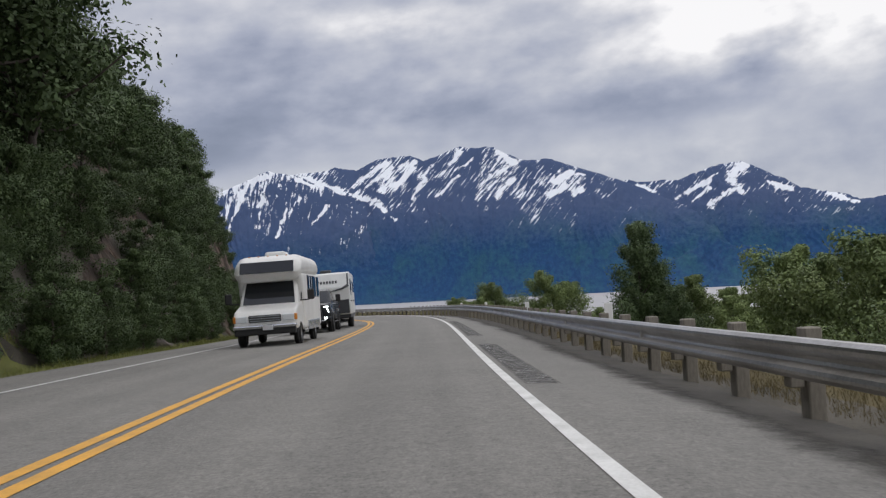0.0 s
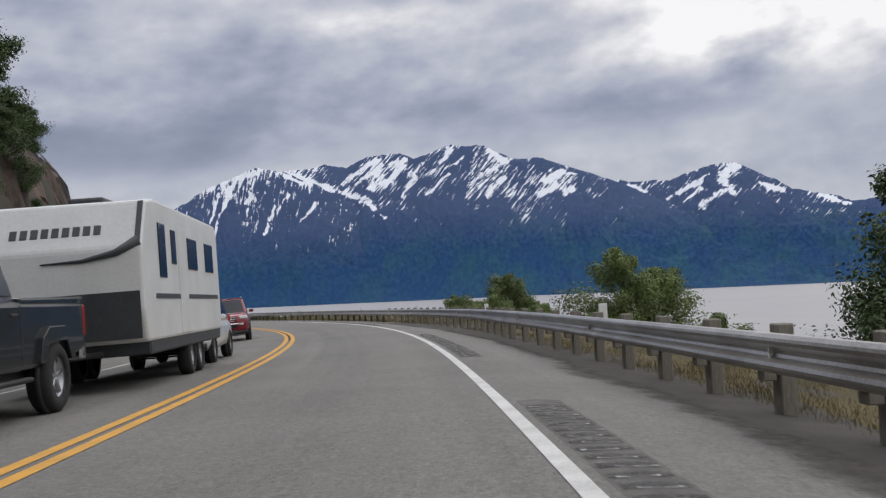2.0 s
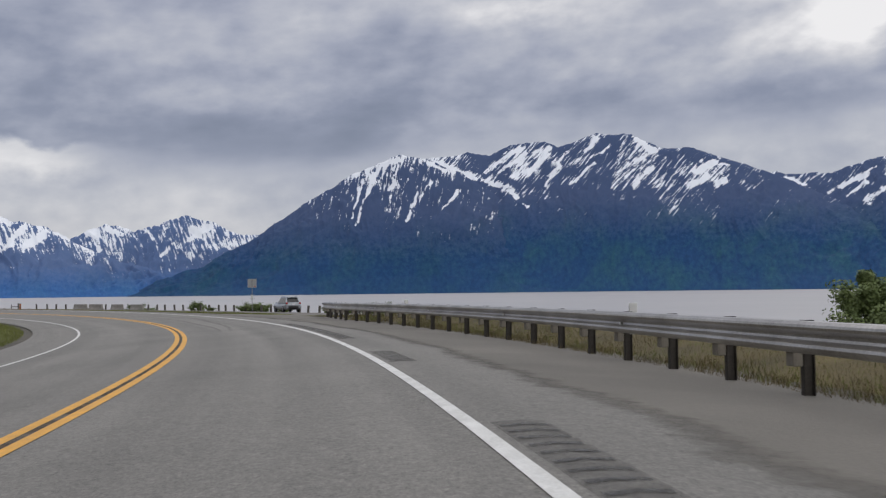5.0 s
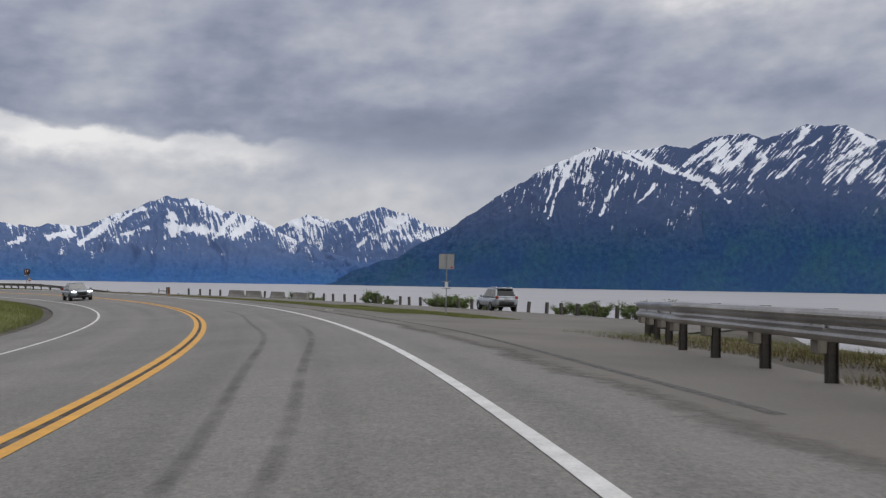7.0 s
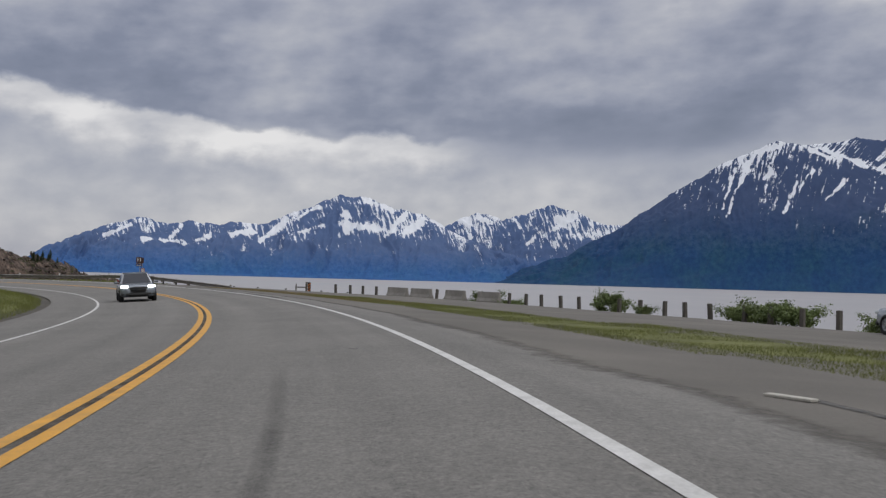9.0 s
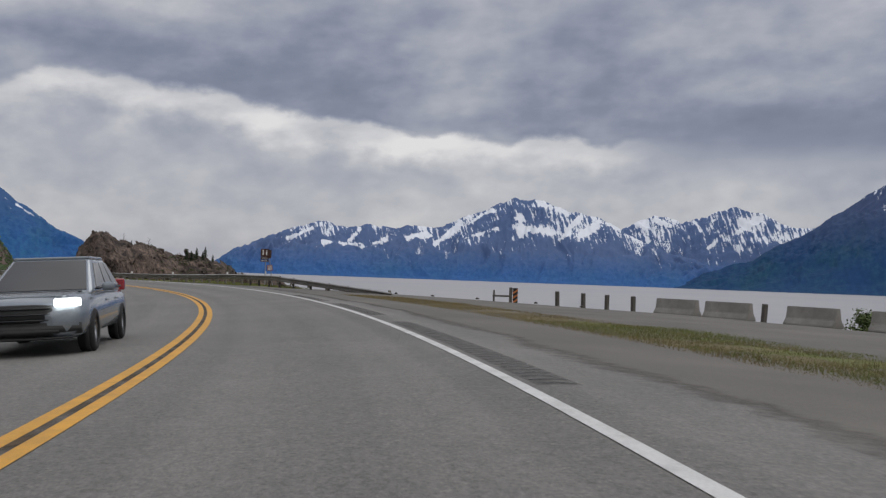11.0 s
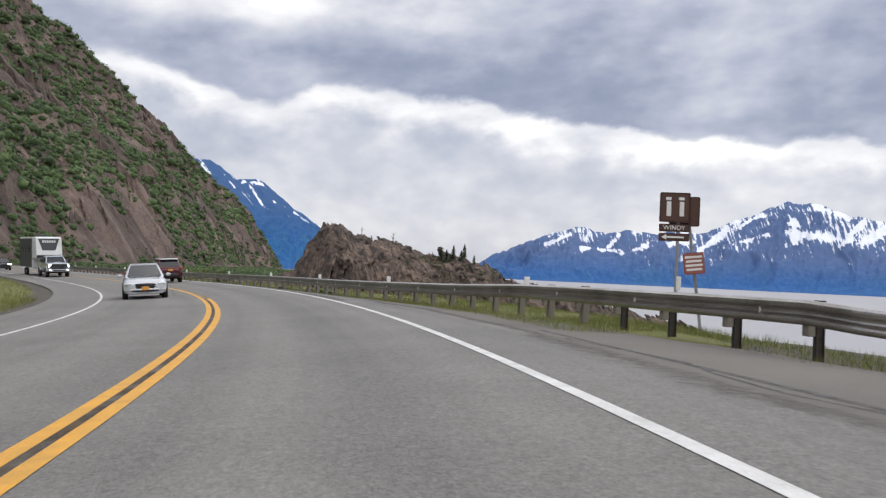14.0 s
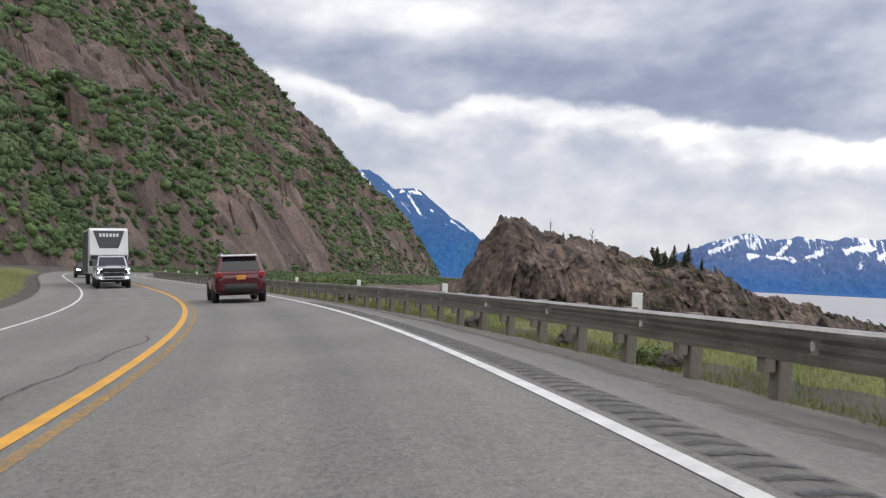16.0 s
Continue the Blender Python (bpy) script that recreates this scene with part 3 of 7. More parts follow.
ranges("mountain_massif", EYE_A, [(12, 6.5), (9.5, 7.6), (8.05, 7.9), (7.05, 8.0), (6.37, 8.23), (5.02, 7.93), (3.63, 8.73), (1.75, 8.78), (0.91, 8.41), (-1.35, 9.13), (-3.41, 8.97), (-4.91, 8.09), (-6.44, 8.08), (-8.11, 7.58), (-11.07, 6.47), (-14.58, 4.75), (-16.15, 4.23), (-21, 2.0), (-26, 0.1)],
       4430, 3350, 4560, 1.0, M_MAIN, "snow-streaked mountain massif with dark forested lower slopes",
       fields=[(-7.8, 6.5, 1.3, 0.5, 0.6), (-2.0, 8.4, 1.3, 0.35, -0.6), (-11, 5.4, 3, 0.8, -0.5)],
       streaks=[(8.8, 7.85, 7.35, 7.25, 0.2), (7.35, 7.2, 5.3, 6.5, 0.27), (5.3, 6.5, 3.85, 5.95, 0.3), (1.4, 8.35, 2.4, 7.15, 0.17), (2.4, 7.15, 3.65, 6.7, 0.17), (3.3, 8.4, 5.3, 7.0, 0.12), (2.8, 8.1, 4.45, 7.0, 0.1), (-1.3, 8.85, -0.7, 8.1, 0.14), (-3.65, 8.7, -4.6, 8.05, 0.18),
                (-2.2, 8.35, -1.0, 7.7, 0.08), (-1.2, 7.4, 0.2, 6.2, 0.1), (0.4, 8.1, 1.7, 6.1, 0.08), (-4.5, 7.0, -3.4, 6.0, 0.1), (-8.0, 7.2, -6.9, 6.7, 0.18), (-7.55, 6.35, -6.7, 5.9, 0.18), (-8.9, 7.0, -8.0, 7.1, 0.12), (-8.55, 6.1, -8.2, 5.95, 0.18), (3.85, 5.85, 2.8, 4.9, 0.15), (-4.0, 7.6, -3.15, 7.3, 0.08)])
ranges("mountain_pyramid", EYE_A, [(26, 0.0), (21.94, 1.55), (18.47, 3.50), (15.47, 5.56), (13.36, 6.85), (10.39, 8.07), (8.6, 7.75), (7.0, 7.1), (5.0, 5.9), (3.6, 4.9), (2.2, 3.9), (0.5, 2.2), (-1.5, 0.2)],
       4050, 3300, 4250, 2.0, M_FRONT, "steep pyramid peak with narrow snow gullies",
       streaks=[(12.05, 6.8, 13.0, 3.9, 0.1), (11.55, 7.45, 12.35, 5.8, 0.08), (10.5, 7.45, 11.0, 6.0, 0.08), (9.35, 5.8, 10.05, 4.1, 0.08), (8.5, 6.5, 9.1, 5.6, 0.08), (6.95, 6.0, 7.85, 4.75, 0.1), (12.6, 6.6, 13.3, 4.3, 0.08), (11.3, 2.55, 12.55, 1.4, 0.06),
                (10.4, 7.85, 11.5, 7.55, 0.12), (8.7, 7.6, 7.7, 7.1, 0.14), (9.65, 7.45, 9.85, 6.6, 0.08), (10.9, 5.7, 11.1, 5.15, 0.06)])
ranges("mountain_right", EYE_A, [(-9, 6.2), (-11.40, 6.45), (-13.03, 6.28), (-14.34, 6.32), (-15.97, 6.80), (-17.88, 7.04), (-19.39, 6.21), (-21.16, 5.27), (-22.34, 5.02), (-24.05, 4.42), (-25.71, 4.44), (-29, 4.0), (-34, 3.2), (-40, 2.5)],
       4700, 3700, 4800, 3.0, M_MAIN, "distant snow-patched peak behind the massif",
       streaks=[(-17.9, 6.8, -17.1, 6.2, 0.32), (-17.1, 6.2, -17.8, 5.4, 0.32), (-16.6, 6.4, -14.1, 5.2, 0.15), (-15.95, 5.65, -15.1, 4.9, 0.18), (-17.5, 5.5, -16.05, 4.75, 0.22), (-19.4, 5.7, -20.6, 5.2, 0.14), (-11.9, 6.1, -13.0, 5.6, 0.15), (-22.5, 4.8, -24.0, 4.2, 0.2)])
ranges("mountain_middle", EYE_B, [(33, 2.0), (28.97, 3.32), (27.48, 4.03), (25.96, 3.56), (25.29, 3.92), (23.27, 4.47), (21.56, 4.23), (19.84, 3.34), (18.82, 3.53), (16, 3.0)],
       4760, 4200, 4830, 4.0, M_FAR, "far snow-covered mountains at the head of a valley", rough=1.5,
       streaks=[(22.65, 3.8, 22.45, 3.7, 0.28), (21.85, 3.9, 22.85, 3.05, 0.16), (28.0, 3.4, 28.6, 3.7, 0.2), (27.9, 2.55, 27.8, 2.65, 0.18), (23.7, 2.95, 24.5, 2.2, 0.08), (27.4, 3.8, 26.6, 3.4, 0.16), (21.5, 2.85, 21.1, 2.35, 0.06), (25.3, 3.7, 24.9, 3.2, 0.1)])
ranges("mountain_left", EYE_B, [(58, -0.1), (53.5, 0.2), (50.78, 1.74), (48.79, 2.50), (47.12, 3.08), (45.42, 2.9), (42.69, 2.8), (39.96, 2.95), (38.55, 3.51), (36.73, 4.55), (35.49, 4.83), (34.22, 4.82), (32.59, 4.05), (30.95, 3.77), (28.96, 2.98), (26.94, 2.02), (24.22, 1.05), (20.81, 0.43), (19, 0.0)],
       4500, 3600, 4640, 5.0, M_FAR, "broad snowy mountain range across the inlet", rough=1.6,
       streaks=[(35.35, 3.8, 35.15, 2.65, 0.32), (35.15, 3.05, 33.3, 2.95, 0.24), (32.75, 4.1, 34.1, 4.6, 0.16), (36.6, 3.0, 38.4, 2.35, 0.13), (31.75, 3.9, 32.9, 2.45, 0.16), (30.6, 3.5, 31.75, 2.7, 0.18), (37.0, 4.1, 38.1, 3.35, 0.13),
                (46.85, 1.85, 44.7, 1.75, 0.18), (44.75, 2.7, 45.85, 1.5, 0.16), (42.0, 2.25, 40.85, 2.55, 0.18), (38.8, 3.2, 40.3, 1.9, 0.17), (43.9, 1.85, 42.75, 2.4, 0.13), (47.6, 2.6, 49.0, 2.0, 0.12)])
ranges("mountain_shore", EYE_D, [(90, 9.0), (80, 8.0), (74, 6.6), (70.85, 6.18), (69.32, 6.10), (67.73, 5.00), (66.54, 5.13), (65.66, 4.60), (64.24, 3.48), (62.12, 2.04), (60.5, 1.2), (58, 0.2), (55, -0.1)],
       4100, 3300, 4300, 6.0, M_BLUE, "forested mountain flank tinted blue for haze, with thin snow streaks",
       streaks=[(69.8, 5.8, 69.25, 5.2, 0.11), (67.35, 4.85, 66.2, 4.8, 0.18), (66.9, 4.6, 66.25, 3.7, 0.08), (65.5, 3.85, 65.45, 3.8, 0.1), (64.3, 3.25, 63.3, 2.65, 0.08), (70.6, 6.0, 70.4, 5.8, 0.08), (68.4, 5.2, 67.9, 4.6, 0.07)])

# a frame at the end of the bend: forward and leftward of the last viewpoint
FX, FY = (-math.sin(radians(64.7)), math.cos(radians(64.7)))


def bay(F, Lf):
    return -135.5 + FX * F - FY * Lf, 230.2 + FY * F + FX * Lf


ROCKS = mat("cliff_rock", (0.185, 0.132, 0.108), (0.062, 0.050, 0.044), 0.95, 0.08, 1.1, 1.0, stretch=(1, 1, 0.75), amount=0.5, tone=0.5)
DARKROCK = mat("outcrop_rock", (0.150, 0.108, 0.084), (0.016, 0.013, 0.012), 0.95, 0.5, 1.8, 1.0, stretch=(1, 1, 0.7), amount=0.45, tone=0.85)


for rocky, deep in ((ROCKS, 0.4), (DARKROCK, 0.18)):      # weathered relief finer than the mesh
    for node in rocky.node_tree.nodes:
        if node.type == "BUMP":
            node.inputs["Distance"].default_value = deep


def cliff_at(Fg, Wg):
    """A point of the mountainside: F along the view up the shore, W inland from its foot. Also the rock's tone there."""
    foot = np.interp(Fg, [110, 150, 300, 600, 700, 760], [84, 72, 50, 8, 4, 60]) + fractal(Fg * 0.02, 0 * Fg, 4, 1.0) * 14
    slope = np.interp(Fg, [110, 300, 600, 700], [0.82, 0.635, 0.75, 0.87])
    crag = fractal(Fg * 0.012, Wg * 0.012, 6, 7.0, ridged=True)
    step_ = fractal(Fg * 0.030, Wg * 0.022, 4, 9.0)
    warp = fractal(Fg * 0.05, Wg * 0.05, 3, 14.0)
    f1, t1 = facets(Fg * 0.045 + warp, Wg * 0.062 + warp, 3.0)
    f2, t2 = facets(Fg * 0.16 + warp, Wg * 0.21, 5.0)
    H = np.clip(Wg, 0, None)
    near = np.clip(H / 10, 0, 1)
    z = -2.5 + H * slope * (1 + 0.12 * crag) + np.minimum(H, 22) * (0.55 + 0.35 * crag) + step_ * np.minimum(H * 0.4, 12) + (f1 * 6.0 + f2 * 2.6) * near
    z = np.where(Wg < 0, -2.5 + np.maximum(Wg, -48) * 0.03 + np.minimum(Wg + 48, 0) * 0.35 + 0.35 * crag * np.clip(-Wg / 8, 0, 1), z)
    X, Y = bay(Fg, foot + Wg + crag * np.minimum(H * 0.3, 10) + (f1 * 1.6 + f2 * 1.0) * near)
    return X, Y, z, t1 * 0.55 + t2 * 0.45


def cliff():
    Fg, Wg = np.meshgrid(np.linspace(110, 760, 560), np.concatenate([np.linspace(-80, -3, 40), np.linspace(-2, 120, 190), np.linspace(121, 420, 180)]), indexing="ij")
    X, Y, z, tn = cliff_at(Fg, Wg)
    me = toned(grid_mesh("cliff", np.stack([X, Y, z], -1)[:, ::-1], smooth=False), tn[:, ::-1])
    return thing("cliff", me, ROCKS, "steep brown rock mountainside patched with green brush", "cliff", kind="structure")


cliff()


def outcrop_at(U, V):
    top = np.interp(U, [-6, -1, 1.5, 4, 6.5, 8.5, 11, 16, 20, 24, 28, 33, 45, 62], [-6, -2.5, 1.0, 5.6, 5.7, 4.4, 3.8, 3.3, 1.6, 1.7, 1.0, -1.6, -4.0, -8])
    n_ = fractal(U * 0.22, V * 0.22, 5, 5.0)
    warp = fractal(U * 0.3, V * 0.3, 3, 24.0)
    f1, t1 = facets(U * 0.34 + warp, V * 0.30 + warp, 7.0)
    f2, t2 = facets(U * 0.95 + warp, V * 0.85, 8.0)
    f3, t3 = facets(U * 2.1 + warp * 2, V * 1.9, 9.0)
    side = np.clip(1 - (np.abs(V) / np.interp(U, [-6, 5, 30, 62], [5, 10, 12, 13])) ** 2.2, -1, 1)
    z = -7 + (top + 7) * np.clip(side, 0, 1) ** 0.55 + n_ * 0.6 + f1 * 1.15 + f2 * 0.5 + f3 * 0.28
    z = np.where(side <= 0, -9.5, z)
    X, Y = bay(110 + V + 0.12 * U + f1 * 1.2 + f2 * 0.7 + f3 * 0.35, -U - 3.2 + n_ * 0.5 + f1 * 0.35 + f2 * 0.2)
    return X, Y, z, t1 * 0.35 + t2 * 0.4 + t3 * 0.45


def outcrop():
    U, V = np.meshgrid(np.linspace(-6, 62, 500), np.linspace(-14, 14, 220), indexing="ij")
    X, Y, z, tn = outcrop_at(U, V)
    return thing("rock_outcrop", toned(grid_mesh("rock_outcrop", np.stack([X, Y, z], -1), smooth=False), tn), DARKROCK, "craggy brown rock outcrop on the shore beside the road", "rock")


outcrop()


def rock_slope():
    S, O = np.meshgrid(np.arange(-58, 118, 0.4), np.linspace(-27, -8.4, 110), indexing="ij")
    f1, t1 = facets(S * 0.5, O * 0.6, 31.0)
    f2, t2 = facets(S * 1.5, O * 1.7, 33.0)
    X, Y = plan(S, O - np.clip(-O - 8.6, 0, 1) * (f1 * 0.6 + f2 * 0.2))
    Z = ground_z(S, O) + 0.03 + np.clip(-O - 8.6, 0, 1) * (f1 * 0.8 + f2 * 0.3)
    thing("rock_slope", toned(grid_mesh("rock_slope", np.stack([X, Y, Z], -1), smooth=False), t1 * 0.5 + t2 * 0.5), DARKROCK, "dark broken rock slope beside the road", "rock slope", kind="structure")


rock_slope()


def inland():
    """The hill that the road bends round: unseen, raised to dim the rail's reflections."""
    ss = np.linspace(-60, S_END, 90)
    x0, y0 = plan(ss, 0 * ss - 88)
    z0 = ground_z(ss, 0 * ss - 88)
    f_ = np.linspace(0, 1, 24)[None]
    X, Y = x0[:, None] * (1 - f_) - 230 * f_, y0[:, None] * (1 - f_) + 40 * f_
    Z = z0[:, None] * (1 - f_) + 105 * f_ ** 0.85 + fractal(X * 0.03, Y * 0.03, 5, 4.0) * 8 * np.sin(f_ * 3.1)
    thing("ground_inland", grid_mesh("ground_inland", np.stack([X, Y, Z], -1)), GROUND, "unseen rough soil hill inland of the bend, raised to darken reflections", "ground", kind="structure")


inland()


# ---- road markings ----
def stripe(name, s0, s1, off, width, material, label, step=1.0):
    return thing(name, strip_mesh(name, s0, s1, [off - width / 2, off + width / 2], step, 0.006), material, label, "road marking", kind="structure")


YELLOW = mat("yellow_paint", (0.72, 0.36, 0.035), (0.5, 0.27, 0.05), 0.7, 3, 40, 0.2)
WHITE = mat("white_paint", (0.70, 0.70, 0.68), (0.47, 0.47, 0.45), 0.7, 3, 40, 0.2)
stripe("centre_line", -60, S_END, -0.12, 0.145, YELLOW, "yellow painted centre line, the inner of a pair")
stripe("centre_line", -60, 290, 0.12, 0.145, YELLOW, "yellow painted centre line, the outer of a pair")
WORN = mat("worn_yellow", (0.66, 0.36, 0.06), (0.36, 0.24, 0.10), 0.8, 9, 60, 0.2)
stripe("centre_line", 290.0, S_END, 0.125, 0.12, WORN, "worn and faded yellow centre line")
SEAM = mat("worn_seam", (0.105, 0.066, 0.030), (0.050, 0.038, 0.024), 0.9, 2.5, 40, 0.3)
stripe("centre_seam", 70, 290, 0.0, 0.085, SEAM, "dark worn seam between the yellow centre lines")
stripe("edge_line", -60, S_END, LANE_R - 0.06, 0.125, WHITE, "white painted line along the seaward lane edge")
stripe("edge_line", -60, S_END, -LANE_L, 0.115, WHITE, "white painted line along the inland lane edge")


# ---- guard rails ----
STEEL = mat("galvanised_steel", (0.49, 0.47, 0.44), (0.24, 0.22, 0.195), 0.28, 1.2, 30, 0.06, metal=0.95)
WOOD = mat("grey_post_wood", (0.27, 0.245, 0.205), (0.15, 0.135, 0.11), 0.9, 4, 40, 0.4, stretch=(1, 1, 0.2))
OLD_STEEL = mat("dull_post_steel", (0.10, 0.090, 0.078), (0.05, 0.044, 0.038), 0.7, 3, 40, 0.1, metal=0.5)
W_PROFILE = [(0.006, -0.178), (0.05, -0.168), (0.082, -0.135), (0.088, -0.108), (0.076, -0.076), (0.012, -0.03), (0.0, 0.0), (0.012, 0.03), (0.076, 0.076), (0.088, 0.108), (0.082, 0.135), (0.05, 0.168), (0.006, 0.178)]


def beam_mesh(s0, s1, off_of, top_of, sag=0.0):
    """A W-beam: its folded section swept along the road, with a thickness. Its front faces the road."""
    ss = np.arange(s0, s1 + 0.01, 1.0)
    rows = []
    for s in ss:
        o, tz = off_of(s), top_of(s)
        ring = [(o - 0.09 - d, z + tz - 0.178) for d, z in W_PROFILE] + [(o - 0.085 - d, z + tz - 0.178) for d, z in W_PROFILE[::-1]]
        ring.append(ring[0])
        rows.append([list(at(s, off, 0) + Vector((0, 0, float(z)))) for off, z in ring])
    return grid_mesh("beam", np.array(rows), smooth=False)


def guard_rail(s0, s1, off_of, top_of, label, steel=(), proud=0.07):
    e = new("guard_rail")
    tagged(e, label, "guard rail")
    part("beam", beam_mesh(s0, s1, off_of, top_of), STEEL, e)
    post = None
    block = None
    s, i = s0 + 0.6, 0
    while s < s1:
        thin = any(a < s < b for a, b in steel)
        h = max(0.25, top_of(s) + (0.0 if thin else proud))
        if post is None:
            bm = box(0.15, 0.2, 1.2, (0.13, 0, -0.6), 0.012)
            post = part("post", bm, WOOD, e)
            block_m = bpy.data.meshes.new("block")
            b2 = box(0.12, 0.16, 0.34, (0.0, 0, -0.18), 0.01)
            b2.to_mesh(block_m)
            b2.free()
            block_m.materials.append(WOOD)
            slim = bpy.data.meshes.new("post")
            b3 = box(0.12, 0.012, 1.2, (0.13, 0, -0.6), 0.003)
            for x in (0.07, 0.19):
                b3 = box(0.012, 0.09, 1.2, (x, 0, -0.6), 0.003, bm=b3)
            b3.to_mesh(slim)
            b3.free()
            slim.materials.append(OLD_STEEL)
            p = post
        else:
            p = new("post", slim if thin else post.data)
            p.parent = e
        q = along(s, off_of(s), h)
        p.matrix_local = q
        b = new("block", block_m)
        b.parent, b.matrix_local = e, q @ Matrix.Translation((-0.03, 0, -0.16))
        s += 1.905
    return e


RAIL1 = lambda s: float(np.interp(s, [-60, 8, 20, 44, 62, 71, 90, 110, 134, 141, 147, 152, 156], [5.8, 5.95, 6.0, 6.15, 6.2, 6.85, 7.7, 8.2, 7.8, 8.6, 10.5, 13.0, 15.6]))
RAIL2 = lambda s: float(np.interp(s, [250, 257, 263, 268, 295, 320, 450], [13.5, 10.9, 8.8, 8.2, 6.4, 6.1, 6.1]))
guard_rail(-40, 156, RAIL1, lambda s: float(np.interp(s, [30, 60, 108], [0.71, 0.77, 0.83])), "weathered galvanised W-beam guard rail on timber posts", ((97, 160),))
guard_rail(252, 440, RAIL2, lambda s: float(np.interp(s, [252, 264, 272, 280], [0.12, 0.80, 0.80, 0.75])), "galvanised W-beam guard rail with a turned-down end", ((250, 271),), 0.02)


# ---- plants ----
def leaf_mat(name, a, b_):
    if name in MATS:
        return MATS[name]
    m = mat(name, a, b_, 0.75, 0.8, 9, 0.0, spread=0.35)
    m.node_tree.nodes["Principled BSDF"].inputs["Subsurface Weight"].default_value = 0.0
    return m


ALDER = leaf_mat("alder_leaf", (0.085, 0.128, 0.042), (0.036, 0.062, 0.022))
BUSH = leaf_mat("bush_leaf", (0.185, 0.235, 0.074), (0.085, 0.125, 0.040))
NEEDLE = leaf_mat("spruce_needle", (0.078, 0.112, 0.050), (0.034, 0.052, 0.026))
BARK = mat("bark", (0.12, 0.10, 0.085), (0.05, 0.042, 0.036), 0.95, 5, 50, 0.5, stretch=(1, 1, 0.3))


def leaves_mesh(name, centres, sizes, rng, out=None):
    """Small bent leaves, one quad each, turned at random."""
    n = len(centres)
    c, s = np.asarray(centres, float), np.asarray(sizes, float)[:, None]
    a = rng.normal(size=(n, 3))
    a /= np.linalg.norm(a, axis=1)[:, None]
    if out is not None:      # leaves that mostly face out of their clump
        o_ = out + 0.28 * rng.normal(size=(n, 3))
        o_ /= np.linalg.norm(o_, axis=1)[:, None] + 1e-6
        a -= (a * o_).sum(1)[:, None] * o_
        a /= np.linalg.norm(a, axis=1)[:, None] + 1e-6
        b_ = np.cross(o_, a)
    else:
        b_ = rng.normal(size=(n, 3)) * (1, 1, 0.8)
        b_ -= (a * b_).sum(1)[:, None] * a
    b_ /= np.linalg.norm(b_, axis=1)[:, None]
    v = np.stack([c - a * s * 0.62, c + b_ * s * 0.34, c + a * s * 0.62, c - b_ * s * 0.34], 1).reshape(-1, 3)
    me = bpy.data.meshes.new(name)
    me.vertices.add(n * 4)
    me.vertices.foreach_set("co", v.ravel().astype(np.float32))
    me.loops.add(n * 4)
    me.loops.foreach_set("vertex_index", np.arange(n * 4, dtype=np.int32))
    me.polygons.add(n)
    me.polygons.foreach_set("loop_start", np.arange(0, n * 4, 4, dtype=np.int32))
    me.update(calc_edges=True)
    return me


def broadleaf(seed, height, width, n_leaf, leaf, material, label, base=0.12, lean=0.06, upright=False):
    """Trunk, limbs and a loose crown of leaf clumps round the limbs' ends."""
    rng = np.random.default_rng(seed)
    e = new("tree")
    tagged(e, label, "tree")
    trunk = [Vector((0, 0, -0.4))]
    for k in range(1, 7):
        trunk.append(Vector((rng.normal() * lean * height * k / 6, rng.normal() * lean * height * k / 6, height * 0.86 * k / 6)))
    part("trunk", tube(trunk, [height * 0.016 * (1 - 0.13 * k) for k in range(7)], 8), BARK, e)
    clumps = []
    for k in range(18):
        f_ = base + (1 - base) * (k + rng.random()) / 18
        i = min(int(f_ * 6), 5)
        p = trunk[i].lerp(trunk[i + 1], f_ * 6 - i)
        ang = k * 2.4 + rng.random()
        reach = width * 0.5 * (math.sin(math.pi * min(1, 0.18 + f_ * 0.82)) ** 0.7) * (0.65 + 0.5 * rng.random())
        climb = reach * (0.25 + 0.5 * rng.random())
        if upright:
            reach = width * 0.5 * (1.04 - f_) ** 0.62 * (0.45 + 0.65 * rng.random())
            climb = reach * (0.7 + 0.6 * rng.random()) + height * 0.04
        tip = p + Vector((math.cos(ang) * reach, math.sin(ang) * reach, climb))
        mid = p.lerp(tip, 0.5) + Vector((0, 0, -0.06 * reach))
        b_ = tube([p, mid, tip], [height * 0.006, height * 0.004, height * 0.0015], 5, False)
        part("limb", b_, BARK, e)
        for j in range(11):
            q = p.lerp(tip, 0.35 + 0.65 * (j + rng.random()) / 11)
            clumps.append((q, reach * (0.20 + 0.20 * rng.random()) + height * 0.028))
    w = rng.integers(0, len(clumps), n_leaf)
    away = np.clip(rng.normal(size=(n_leaf, 3)), -1.5, 1.5)
    cen = np.array([clumps[i][0] for i in w]) + away * np.array([[clumps[i][1] * 0.54] * 3 for i in w]) * (1, 1, 0.7)
    away = away / (np.linalg.norm(away, axis=1)[:, None] + 1e-6) + (0, 0, 0.35) + 0.35 * rng.normal(size=(n_leaf, 3))
    part("crown", leaves_mesh("crown", cen, leaf * (0.6 + 0.8 * rng.random(n_leaf)), rng, away), material, e)
    return e


